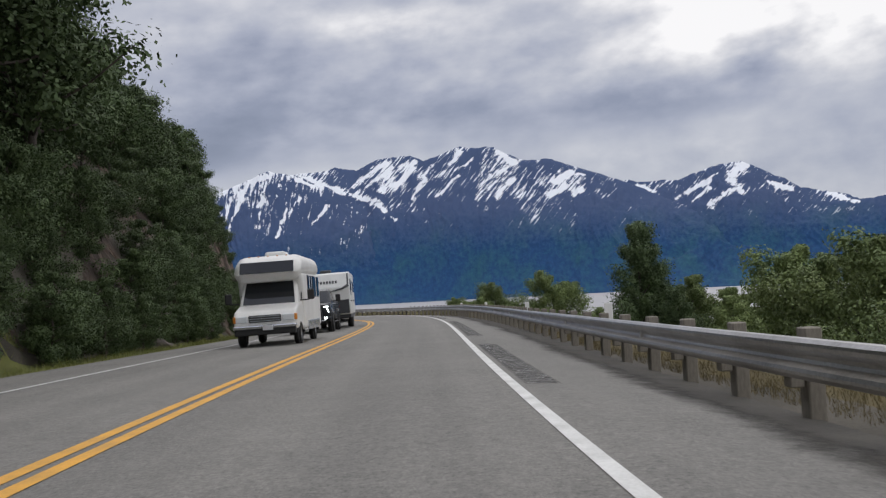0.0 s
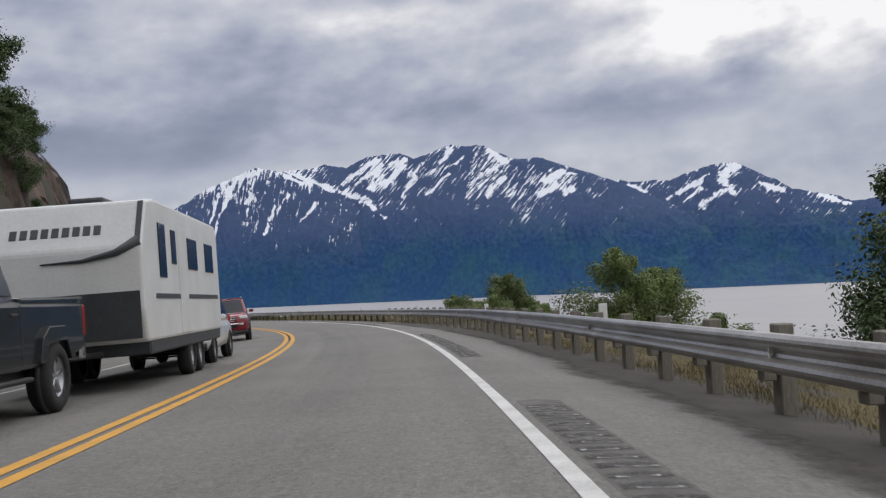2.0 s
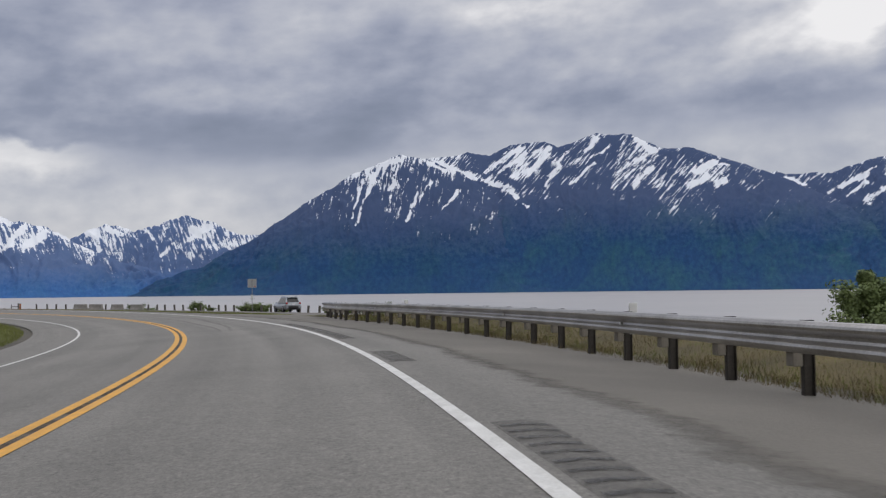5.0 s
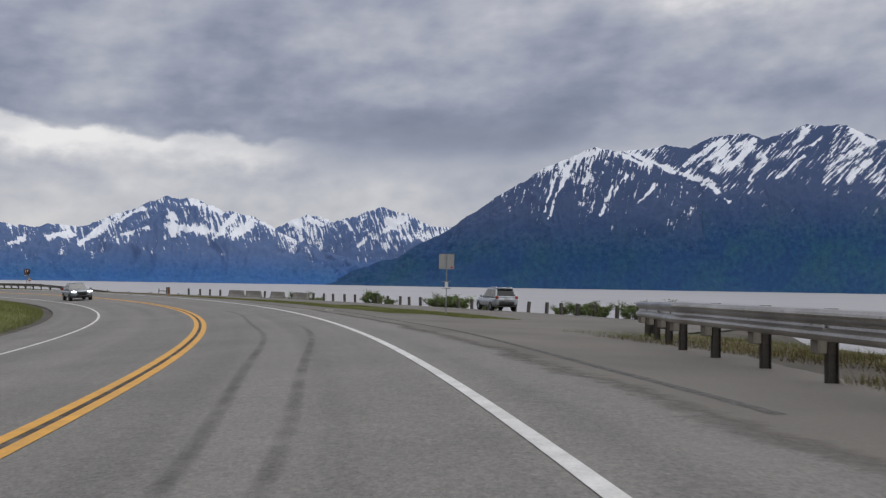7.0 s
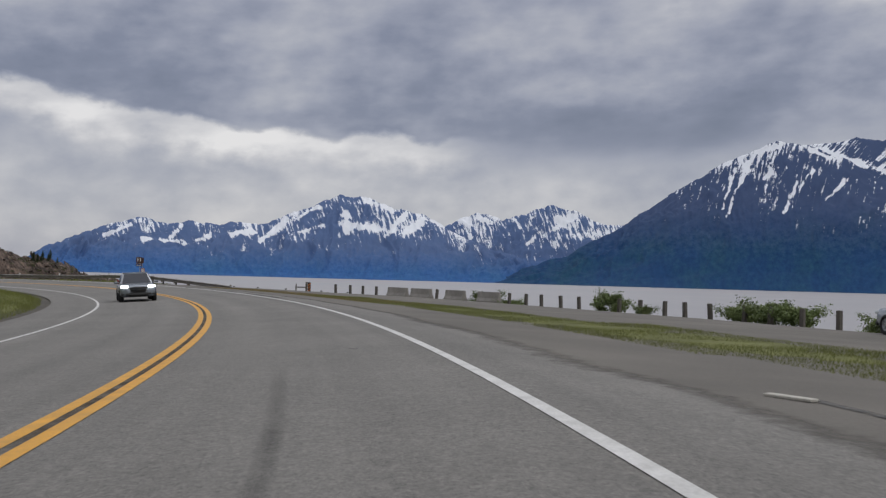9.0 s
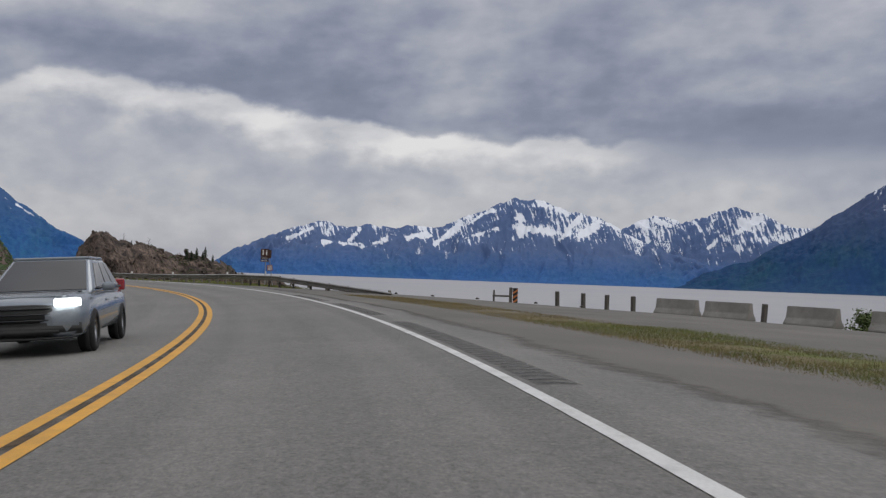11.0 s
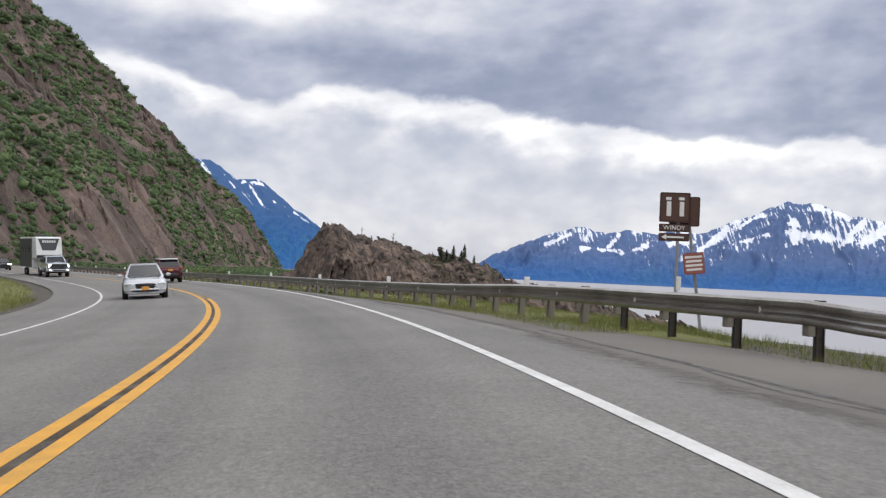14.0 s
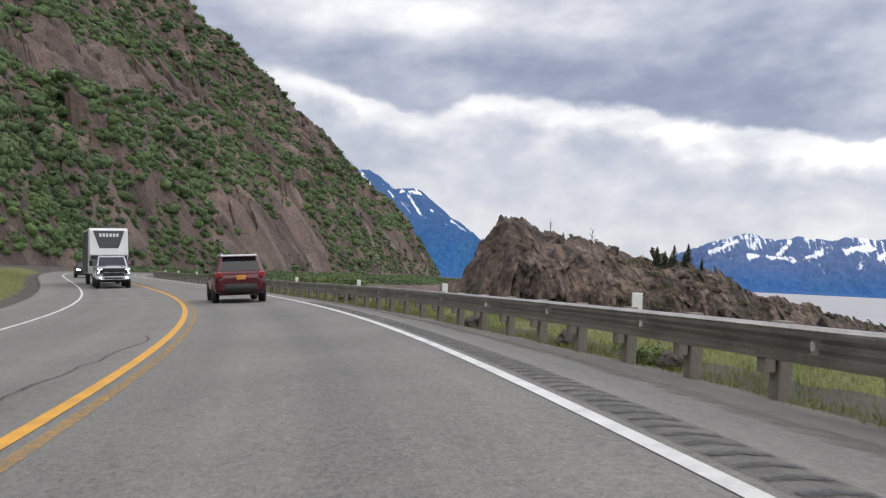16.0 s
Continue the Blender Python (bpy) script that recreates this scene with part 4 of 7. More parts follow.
def spruce(seed, height, width, label, n=34000, leaf=0.155):
    """A straight trunk with whorls of drooping boughs, thinner to the top."""
    rng = np.random.default_rng(seed)
    e = new("spruce")
    tagged(e, label, "tree")
    part("trunk", tube([(0, 0, -0.4), (0, 0, height * 0.5), (0, 0, height)], [height * 0.014, height * 0.009, 0.01], 7), BARK, e)
    pts, sz = [], []
    nb = 150
    for k in range(nb):
        f_ = (k + rng.random()) / nb
        z = height * (0.06 + 0.93 * f_)
        r = width * 0.5 * (1 - f_) ** 0.6 * (0.42 + 0.75 * rng.random()) + 0.05
        ang = rng.random() * 6.283
        m_ = max(6, int(n / nb * (0.35 + 1.3 * (1 - f_))))
        u = rng.random(m_) ** 0.75
        x, y = np.cos(ang) * r * u, np.sin(ang) * r * u
        side = rng.normal(size=m_) * r * 0.16 * (1.2 - u)
        pts.append(np.stack([x - np.sin(ang) * side, y + np.cos(ang) * side, z - r * u * 0.28 + rng.normal(size=m_) * 0.05 * height / 8], 1))
        sz.append(leaf * (0.6 + 0.7 * rng.random(m_)))
        if k % 6 == 0:
            part("bough", tube([(0, 0, z), (math.cos(ang) * r * 0.9, math.sin(ang) * r * 0.9, z - r * 0.27)], [0.02, 0.006], 4, False), BARK, e)
    part("crown", leaves_mesh("crown", np.concatenate(pts), np.concatenate(sz), rng), NEEDLE, e)
    return e


def on_ground(s, off, sink=0.15):
    x, y = plan(s, off)
    return Vector((float(x), float(y), float(ground_z(s, off)) - sink))


def plant(kind, s, off, size=1.0, turn=0.0, label=""):
    o = copy_thing(kind, Matrix.Translation(on_ground(s, off)) @ pose(0, 0, 0, 0, 0, turn) @ Matrix.Scale(size, 4))
    o.matrix_world = Matrix.Translation(on_ground(s, off)) @ pose(0, 0, 0, 0, 0, turn) @ Matrix.Scale(size, 4)
    return tagged(o, label)


rng0 = random.Random(7)
ALDERS = [broadleaf(11, 7.5, 5.2, 17000, 0.14, ALDER, "dark green alder tree crowding the roadside rock slope"),
          broadleaf(12, 6.2, 5.6, 16000, 0.14, ALDER, "bushy dark green alder on the roadside rock slope"),
          broadleaf(13, 8.6, 4.6, 16000, 0.14, ALDER, "tall leafy cottonwood over the roadside slope")]
TALL = broadleaf(17, 11.5, 6.4, 9000, 0.19, ALDER, "tall open-crowned cottonwood with sparse dark leaves", 0.3)
SHRUB = [broadleaf(24, 1.25, 2.3, 6000, 0.10, BUSH, "low green bush at the gravel edge", 0.0), broadleaf(25, 1.1, 2.6, 6000, 0.10, BUSH, "low spreading green bush at the gravel edge", 0.0)]
WILLOW = [broadleaf(41, 9.0, 6.6, 36000, 0.115, BUSH, "upright green willow tree behind the guard rail", 0.02, 0.03, True),
          broadleaf(42, 8.4, 6.2, 34000, 0.115, BUSH, "upright bushy willow behind the guard rail", 0.02, 0.04, True)]
POPLAR = broadleaf(43, 11.5, 6.4, 40000, 0.12, ALDER, "tall dark cottonwood tree behind the guard rail", 0.03, 0.02, True)
YOUNG = broadleaf(27, 10.5, 3.9, 30000, 0.11, BUSH, "slender green young alder on the bank below the rail", 0.05, 0.03)
FIR = [spruce(31, 11.0, 6.4, "dark green spruce on the bank below the guard rail"), spruce(32, 9.0, 4.6, "slender dark spruce on the bank below the guard rail", 26000)]

# the wooded slope inland of the first straight
for row, (off, lo, hi, step, small, large) in enumerate(((-8.5, -4, 34, 1.3, 0.28, 0.46), (-8.9, 34, 82, 1.7, 0.22, 0.42), (-10.2, 58, 84, 2.4, 0.3, 0.5), (-9.8, -10, 58, 2.2, 0.34, 0.56), (-11.2, -20, 70, 3.4, 0.45, 0.7), (-12.6, 66, 92, 2.4, 0.28, 0.45), (-13.8, -30, 90, 4.0, 0.7, 0.95), (-17.0, -30, 90, 4.6, 0.85, 1.1), (-21.0, -30, 84, 6.0, 0.9, 1.1))):
    s = lo
    while s < hi:
        plant(ALDERS[rng0.randrange(3)], s + rng0.uniform(-1.2, 1.2), off + rng0.uniform(-0.8, 0.5), rng0.uniform(small, large), rng0.uniform(0, 360))
        s += step
for s, off, size in ((38, -12.8, 1.12), (44, -14.5, 0.95), (27, -12.0, 1.28), (33, -12.6, 1.2), (12, -13, 1.0), (23, -10.6, 1.25), (19.5, -11.2, 1.3), (36, -11.5, 1.15)):
    plant(TALL, s, off, size, rng0.uniform(0, 360))
# trees on the sea bank
for k, s, off, size in ((0, 80.6, 16.6, 0.84), (1, 81.2, 19.0, 0.96), (1, 79.5, 21.2, 0.84), (0, 78.0, 20.6, 0.66),
                        (0, 111, 23.0, 1.18), (1, 109, 20.6, 0.86), (0, 113, 19.0, 0.72), (1, 108, 24.6, 1.05), (0, 112, 26.2, 1.1), (1, 115, 21.4, 0.86),
                        (0, 42, 19.2, 1.08), (1, 38, 19.0, 1.06), (0, 33, 18.4, 1.0), (1, 45, 21.4, 1.1), (0, 28, 16.8, 0.9), (1, 49, 21.6, 0.55)):
    plant(WILLOW[k], s, off, size, rng0.uniform(0, 360))
for s, off, size in ((60, 17.4, 0.98), (62.5, 18.6, 0.8), (57.5, 19.0, 0.7), (65, 20.4, 0.74)):
    plant(POPLAR, s, off, size, rng0.uniform(0, 360))
for s, off, size in ((60, 20.6, 0.98), (64, 23.0, 1.05), (58.5, 22.2, 1.0), (68, 24.5, 1.05), (55.5, 21.4, 0.9), (66, 26.5, 1.1), (57, 24.5, 1.1), (62, 25.0, 1.12), (53, 21.0, 0.6), (71, 18.6, 0.5)):
    plant(YOUNG, s, off, size, rng0.uniform(0, 360))
# low bushes by the bollards and the rail
for k, s, off, size in ((1, 173.5, 25.9, 0.34), (0, 175.6, 26.0, 0.28), (1, 170.6, 25.8, 0.24), (0, 179.0, 26.0, 0.26), (1, 181.2, 26.1, 0.3), (0, 167.4, 25.8, 0.26), (0, 183.6, 26.0, 0.2), (1, 193.6, 26.2, 0.26), (1, 198.6, 26.2, 0.34), (0, 200.6, 26.3, 0.36), (1, 202.4, 26.1, 0.3), (0, 212.8, 25.4, 0.38), (1, 209.0, 25.2, 0.2), (0, 229.6, 26.2, 0.42), (1, 226.8, 26.4, 0.34), (1, 300.6, 6.9, 0.12), (0, 330, 7.6, 0.3), (1, 341, 8.4, 0.35)):
    plant(SHRUB[k], s, off, size * 2.7, rng0.uniform(0, 360))


def brush():
    """Brush and small trees over the mountainside, in belts along the slope, thick in the draws and absent from the bare rock."""
    rng = np.random.default_rng(5)
    n = 44000
    F = 112 + 600 * rng.random(n) ** 1.7
    Wd = 1 + 380 * rng.random(n) ** 1.35
    Wd[:5000] = -46 * rng.random(5000) ** 0.8      # the shore at its foot
    F[:5000] = 165 + 420 * rng.random(5000)
    wave = Wd + 26 * fractal(F * 0.011, 0 * F, 4, 51.0) + 10 * fractal(F * 0.03, Wd * 0.02, 3, 52.0) - 0.03 * F
    belts = np.interp(wave, [-60, -14, 2, 14, 22, 52, 60, 80, 90, 150, 158, 176, 186, 420], [0.3, 0.2, -0.45, -0.2, 0.4, 0.4, -0.45, -0.55, 0.45, 0.4, -0.4, -0.4, 0.5, 0.6])
    keep = belts + 1.1 * fractal(F * 0.016 + 3, Wd * 0.02, 4, 21.0) + 0.10 * rng.normal(size=n) > -0.40
    F, Wd = F[keep], Wd[keep]
    X, Y, Z, _t = cliff_at(F, Wd)
    size = (0.75 + 2.1 * rng.random(len(F)) ** 2.0) * np.interp(Wd, [-10, 0, 15, 80], [0.45, 0.6, 1.1, 1.5])
    hue = np.clip(fractal(F * 0.02, Wd * 0.03, 3, 41.0) * 1.3 + rng.normal(size=len(F)) * 0.3, -1, 1)
    # a lumpy mass for each bush, and loose sprays of leaves round it
    bm = bmesh.new()
    bmesh.ops.create_icosphere(bm, subdivisions=1, radius=1)
    ball = np.array([v.co[:] for v in bm.verts])
    tri = np.array([[v.index for v in f_.verts] for f_ in bm.faces])
    bm.free()
    nb, nv = len(F), len(ball)
    lump = 0.45 + 0.55 * rng.random((nb, nv, 1))
    body = np.stack([X, Y, Z], -1)[:, None] + ball[None] * lump * size[:, None, None] * (1.15, 1.15, 0.8)
    m = 20
    d = rng.normal(size=(nb, m, 3))
    d /= np.linalg.norm(d, axis=2)[..., None]
    d[..., 2] = np.abs(d[..., 2]) * 1.15 - 0.25
    P = np.stack([X, Y, Z], -1)[:, None] + d * size[:, None, None] * (0.55 + 0.75 * rng.random((nb, m, 1)))
    spray = leaves_mesh("spray", P.reshape(-1, 3), np.repeat(size, m) * 0.30 * (0.6 + 0.7 * rng.random(nb * m)), rng, (d / np.linalg.norm(d, axis=2)[..., None]).reshape(-1, 3))
    q = np.empty(nb * m * 12, np.float32)
    spray.vertices.foreach_get("co", q)
    bpy.data.meshes.remove(spray)
    v = np.concatenate([body.reshape(-1, 3), q.reshape(-1, 3)])
    t3 = (tri[None] + (np.arange(nb) * nv)[:, None, None]).reshape(-1, 3)
    q4 = np.arange(nb * m * 4).reshape(-1, 4) + nb * nv
    me = bpy.data.meshes.new("brush")
    me.vertices.add(len(v))
    me.vertices.foreach_set("co", v.ravel().astype(np.float32))
    me.loops.add(t3.size + q4.size)
    me.loops.foreach_set("vertex_index", np.concatenate([t3.ravel(), q4.ravel()]).astype(np.int32))
    me.polygons.add(len(t3) + len(q4))
    me.polygons.foreach_set("loop_start", np.concatenate([np.arange(len(t3)) * 3, t3.size + np.arange(len(q4)) * 4]).astype(np.int32))
    me.update(calc_edges=True)
    toned(me, np.concatenate([np.repeat(hue, nv), np.repeat(hue, m * 4)]))
    leaf = mat("brush_leaf", (0.112, 0.172, 0.054), (0.024, 0.046, 0.018), 0.85, 0.55, 2.6, 1.0, tone=0.5)
    for node in leaf.node_tree.nodes:
        if node.type == "BUMP":
            node.inputs["Distance"].default_value = 0.35
    thing("brush", me, leaf, "green alder brush covering the rocky mountainside", "brush", kind="stuff")


brush()


def tufts():
    """Low grass and scrub on the outcrop's gentler end."""
    rng = np.random.default_rng(15)
    u, v = rng.uniform(15, 52, 900), rng.uniform(-11, 0, 900)
    keep = fractal(u * 0.25, v * 0.3, 3, 61.0) + 0.1 * rng.normal(size=900) > 0.0
    X, Y, Z, _t = outcrop_at(u[keep], v[keep])
    size = 0.22 + 0.3 * rng.random(len(X)) ** 2
    d = rng.normal(size=(len(X), 40, 3))
    d /= np.linalg.norm(d, axis=2)[..., None]
    d[..., 2] = np.abs(d[..., 2]) * 0.8 - 0.2
    P = np.stack([X, Y, Z], -1)[:, None] + d * size[:, None, None]
    me = leaves_mesh("scrub", P.reshape(-1, 3), np.repeat(size, 40) * 0.4, rng)
    thing("scrub", me, mat("scrub_leaf", (0.105, 0.115, 0.045), (0.05, 0.058, 0.026), 0.85, 0.8, 6, 0.0), "olive grass and scrub on the rock outcrop", "scrub", kind="stuff")


tufts()


def snag(name, x, y, z, h, seed, label):
    rng = random.Random(seed)
    e = new(name)
    tagged(e, label, "tree")
    part("trunk", tube([(0, 0, -0.3), (0.05 * h, 0, h * 0.5), (0.02 * h, 0.03, h)], [0.07, 0.05, 0.015], 6), BARK, e)
    for k in range(7):
        zz = h * (0.4 + 0.55 * k / 7)
        a = rng.uniform(0, 6.28)
        part("branch", tube([(0.04 * h, 0, zz), (0.04 * h + math.cos(a) * 0.3 * h * 0.6, math.sin(a) * 0.3 * h * 0.6, zz + 0.2 * h)], [0.025, 0.008], 4), BARK, e)
    e.matrix_world = Matrix.Translation((x, y, z))


def on_rock(u, v=0.0):
    X, Y, Z, _t = outcrop_at(np.array([float(u)]), np.array([float(v)]))
    return float(X[0]), float(Y[0]), float(Z[0]) - 0.1


for u, h in ((9.5, 1.8), (14.5, 2.0)):
    snag("dead_tree", *on_rock(u), h, int(u), "leafless dead tree on the rock outcrop")
for u, v, size in ((11.0, 0.5, 0.14), (21.5, -2.5, 0.30), (22.6, -2.0, 0.24), (24.0, -2.5, 0.26), (25.2, -2.0, 0.22), (26.2, -2.5, 0.24), (27.5, -2.0, 0.16), (23.3, -3.0, 0.15)):
    o = copy_thing(FIR[1], Matrix.Identity(4))
    o.matrix_world = Matrix.Translation(on_rock(u, v)) @ Matrix.Scale(size, 4)
    tagged(o, "small stunted spruce on the rock outcrop")
for F_, W_ in ((533, 60),):
    X, Y, Z, _t = cliff_at(np.array([float(F_)]), np.array([float(W_)]))
    pole = thing("utility_pole", bpy.data.meshes.new("utility_pole"), None, "pale slender utility pole on the mountainside", "pole")
    bm = tube([(0, 0, -1), (0, 0, 16)], [0.22, 0.16], 8)
    bm.to_mesh(pole.data)
    bm.free()
    pole.data.materials.append(mat("pole_wood", (0.42, 0.40, 0.37), (0.3, 0.29, 0.27), 0.8, 3, 30, 0.1))
    pole.matrix_world = Matrix.Translation((float(X[0]), float(Y[0]), float(Z[0])))
for o in (*ALDERS, TALL, *WILLOW, POPLAR, *FIR, *SHRUB, YOUNG):
    o.matrix_world = Matrix.Translation(on_ground(-50 + 3 * (ALDERS + [TALL] + WILLOW + [POPLAR] + FIR + SHRUB + [YOUNG]).index(o), -28))


def verge(s0, s1, o0, o1, material, label):
    """The turf that the blades stand in, with a ragged edge."""
    ss = np.arange(s0, s1 + 0.1, 0.5)
    end = np.clip(np.minimum(ss - s0, s1 - ss) / 6, 0, 1) ** 0.6
    sea = np.min(o0) > 0
    a_, b_ = (np.interp(np.linspace(0, 1, len(ss)), np.linspace(0, 1, np.size(o)), np.atleast_1d(o)) for o in (o0, o1))
    mid, half = ((a_ + b_) / 2)[:, None], ((b_ - a_) / 2)[:, None]
    f_ = np.linspace(-1, 1, 9)[None]
    rag = 1 + 0.22 * fractal(ss * 0.7, 0 * ss, 4, 5.0)
    O = mid + half * f_ * (end * rag)[:, None]
    S = np.repeat(ss[:, None], 9, 1)
    X, Y = plan(S, O)
    Z = np.maximum(ground_z(S, O), surf(S, O) - 0.05) if sea else ground_z(S, O)
    Z = Z + 0.015 - 0.10 * f_ ** 6 + 0.05 * (1 - f_ ** 2) * (0.6 + fractal(S * 0.8, O * 0.8, 3, 6.0))
    thing("verge", grid_mesh("verge", np.stack([X, Y, Z], -1)), material, label, "grass verge", kind="structure")


def grass(name, spots, label, colour, height=0.35, seed=3, per=1.0):
    """Blades, three triangles' worth each, over strips (s0, s1, off0, off1, blades per square metre)."""
    rng = np.random.default_rng(seed)
    V = []
    for s0, s1, o0, o1, d in spots:
        n = int(abs(s1 - s0) * abs(o1 - o0) * d * per)
        s, o = rng.uniform(s0, s1, n), rng.uniform(min(o0, o1), max(o0, o1), n)
        keep = fractal(s * 0.35, o * 0.5, 3, seed) + 0.35 * rng.random(n) > -0.25
        s, o = s[keep], o[keep]
        x, y = plan(s, o)
        z = np.where((o > 6) & (s > 150) & (s < 250), surf(s, o) - 0.02, ground_z(s, o))
        h = height * (0.4 + 0.9 * rng.random(len(s))) * (0.75 + 0.6 * fractal(s * 0.5, o * 0.5, 2, seed + 1))
        a = rng.uniform(0, 6.283, len(s))
        wx, wy = np.cos(a) * 0.007, np.sin(a) * 0.007
        lx, ly = rng.normal(size=len(s)) * h * 0.35, rng.normal(size=len(s)) * h * 0.35
        p = np.stack([x, y, z], 1)
        V.append(np.stack([p + np.stack([wx, wy, 0 * wx], 1) - (0, 0, 0.03), p - np.stack([wx, wy, 0 * wx], 1) - (0, 0, 0.03), p + np.stack([lx, ly, h], 1)], 1))
    v = np.concatenate(V)
    n = len(v)
    me = bpy.data.meshes.new(name)
    me.vertices.add(n * 3)
    me.vertices.foreach_set("co", v.ravel().astype(np.float32))
    me.loops.add(n * 3)
    me.loops.foreach_set("vertex_index", np.arange(n * 3, dtype=np.int32))
    me.polygons.add(n)
    me.polygons.foreach_set("loop_start", np.arange(0, n * 3, 3, dtype=np.int32))
    me.update(calc_edges=True)
    return thing(name, me, colour, label, "grass", kind="stuff")


G_GREEN = leaf_mat("grass_green", (0.195, 0.215, 0.050), (0.115, 0.132, 0.032))
G_OLIVE = leaf_mat("grass_olive", (0.190, 0.148, 0.058), (0.100, 0.080, 0.031))
G_DRY = leaf_mat("grass_dry", (0.26, 0.205, 0.085), (0.15, 0.12, 0.052))
grass("grass", [(-30, 84, -6.7, -9.4, 110), (90, 300, -6.8, -11.0, 110), (300, 400, -7.4, -10, 30)], "green roadside grass on the inland verge", G_GREEN, 0.3, 3)
grass("grass", [(164, 170, 11.0, 13.6, 260), (169, 176, 8.8, 14.0, 260), (176, 190, 8.2, 13.8, 230), (190, 222, 8.2, 12.2, 200)], "green grass strip between road and lay-by", G_GREEN, 0.10, 4, 1.6)
grass("grass", [(206, 246, 7.8, 11.2, 190)], "dry tan grass strip beside the lay-by", G_DRY, 0.10, 5, 1.4)
grass("grass", [(-20, 62, 6.4, 9.6, 330), (62, 74, 7.0, 10, 300), (74, 136, 8.2, 11.0, 260), (136, 147, 9.2, 12.5, 200)], "dry olive grass under the guard rail", G_OLIVE, 0.17, 6, 1.4)
grass("grass", [(80, 136, 8.4, 11.0, 110), (136, 150, 9.4, 13.0, 110), (268, 350, 6.3, 10.0, 230), (262, 285, 8.0, 10.4, 120)], "green grass under the guard rail", G_GREEN, 0.17, 7, 1.5)

TURF = mat("turf", (0.165, 0.175, 0.045), (0.085, 0.092, 0.028), 0.95, 0.9, 26, 0.6)
OLIVE_TURF = mat("olive_turf", (0.135, 0.104, 0.040), (0.052, 0.043, 0.018), 0.95, 0.9, 26, 0.6)
DRY_TURF = mat("dry_turf", (0.190, 0.150, 0.070), (0.095, 0.078, 0.040), 0.95, 0.9, 26, 0.6)
verge(162, 224, [11.6, 8.2, 7.9, 7.9, 7.9, 8.0], [13.2, 14.4, 13.6, 12.6, 12.2, 11.8], TURF, "green turf strip between road and lay-by")
verge(206, 249, 7.6, 11.6, DRY_TURF, "dry tan turf strip beside the lay-by")
verge(92, 420, -11.5, -6.9, TURF, "green turf verge on the inland side")
verge(-40, 88, -9.2, -6.7, TURF, "green turf at the foot of the rock slope")
verge(266, 352, 6.9, 10.4, TURF, "green turf under the guard rail")
verge(62, 150, [7.0, 8.0, 8.6, 8.2, 10.6], [10.2, 11.0, 11.4, 11.2, 14.0], OLIVE_TURF, "dry olive turf under the guard rail")
verge(-40, 66, 6.2, 9.8, OLIVE_TURF, "dry olive turf under the guard rail")


# ---- vehicles ----
GLASS = plain("car_glass", (0.012, 0.014, 0.017), 0.08)
GLASS.node_tree.nodes["Principled BSDF"].inputs["Specular IOR Level"].default_value = 0.55
RUBBER = mat("tyre_rubber", (0.022, 0.022, 0.023), (0.014, 0.014, 0.014), 0.85, 6, 60, 0.2)
BLACK = mat("black_plastic", (0.02, 0.02, 0.021), (0.012, 0.012, 0.012), 0.6, 5, 80, 0.1)
ALLOY = plain("alloy_rim", (0.42, 0.43, 0.45), 0.3, 0.9)
CHROME = plain("chrome", (0.62, 0.63, 0.65), 0.15, 1.0)
LAMP = plain("headlamp_glass", (0.75, 0.78, 0.8), 0.1, 0.2, 0.8)
LIT = plain("headlamp_lit", (0.95, 1.0, 0.98), 0.2, emit=6.0)
TAIL = plain("tail_lamp", (0.30, 0.012, 0.015), 0.2, 0.0, 0.8)
AMBER = plain("amber_lamp", (0.55, 0.20, 0.02), 0.3)
PLATE = mat("plate_yellow", (0.72, 0.33, 0.06), (0.6, 0.26, 0.05), 0.5, 8, 60, 0.0)
PLATE_W = mat("plate_white", (0.6, 0.6, 0.62), (0.5, 0.5, 0.52), 0.5, 8, 60, 0.0)


def paint(name, c, metal=0.25):
    return mat(name, c, tuple(v * 0.82 for v in c), 0.26, 1.5, 30, 0.0, metal=metal, coat=0.5)


def loft(stations, n_bot=0.0):
    """A body from stations (y, bottom, top, half width): rounded sections, closed at both ends."""
    bm = bmesh.new()
    rings = []
    for y, zb, zt, hw in stations:
        h = zt - zb
        half = [(0.0, zb), (0.78 * hw, zb), (0.95 * hw, zb + 0.10 * h), (hw, zb + 0.33 * h), (hw, zb + 0.6 * h), (0.975 * hw, zb + 0.82 * h), (0.90 * hw, zb + 0.95 * h), (0.74 * hw, zt), (0.0, zt + 0.012)]
        ring = half + [(-x, z) for x, z in half[-2:0:-1]]
        rings.append([bm.verts.new((x, y, z)) for x, z in ring])
    for a, b in zip(rings, rings[1:]):
        for k in range(len(a)):
            bm.faces.new((a[k], a[(k + 1) % len(a)], b[(k + 1) % len(a)], b[k]))
    bm.faces.new(rings[0]), bm.faces.new(rings[-1][::-1])
    bmesh.ops.recalc_face_normals(bm, faces=bm.faces[:])
    for f_ in bm.faces:
        f_.smooth = len(f_.verts) == 4
    return bm


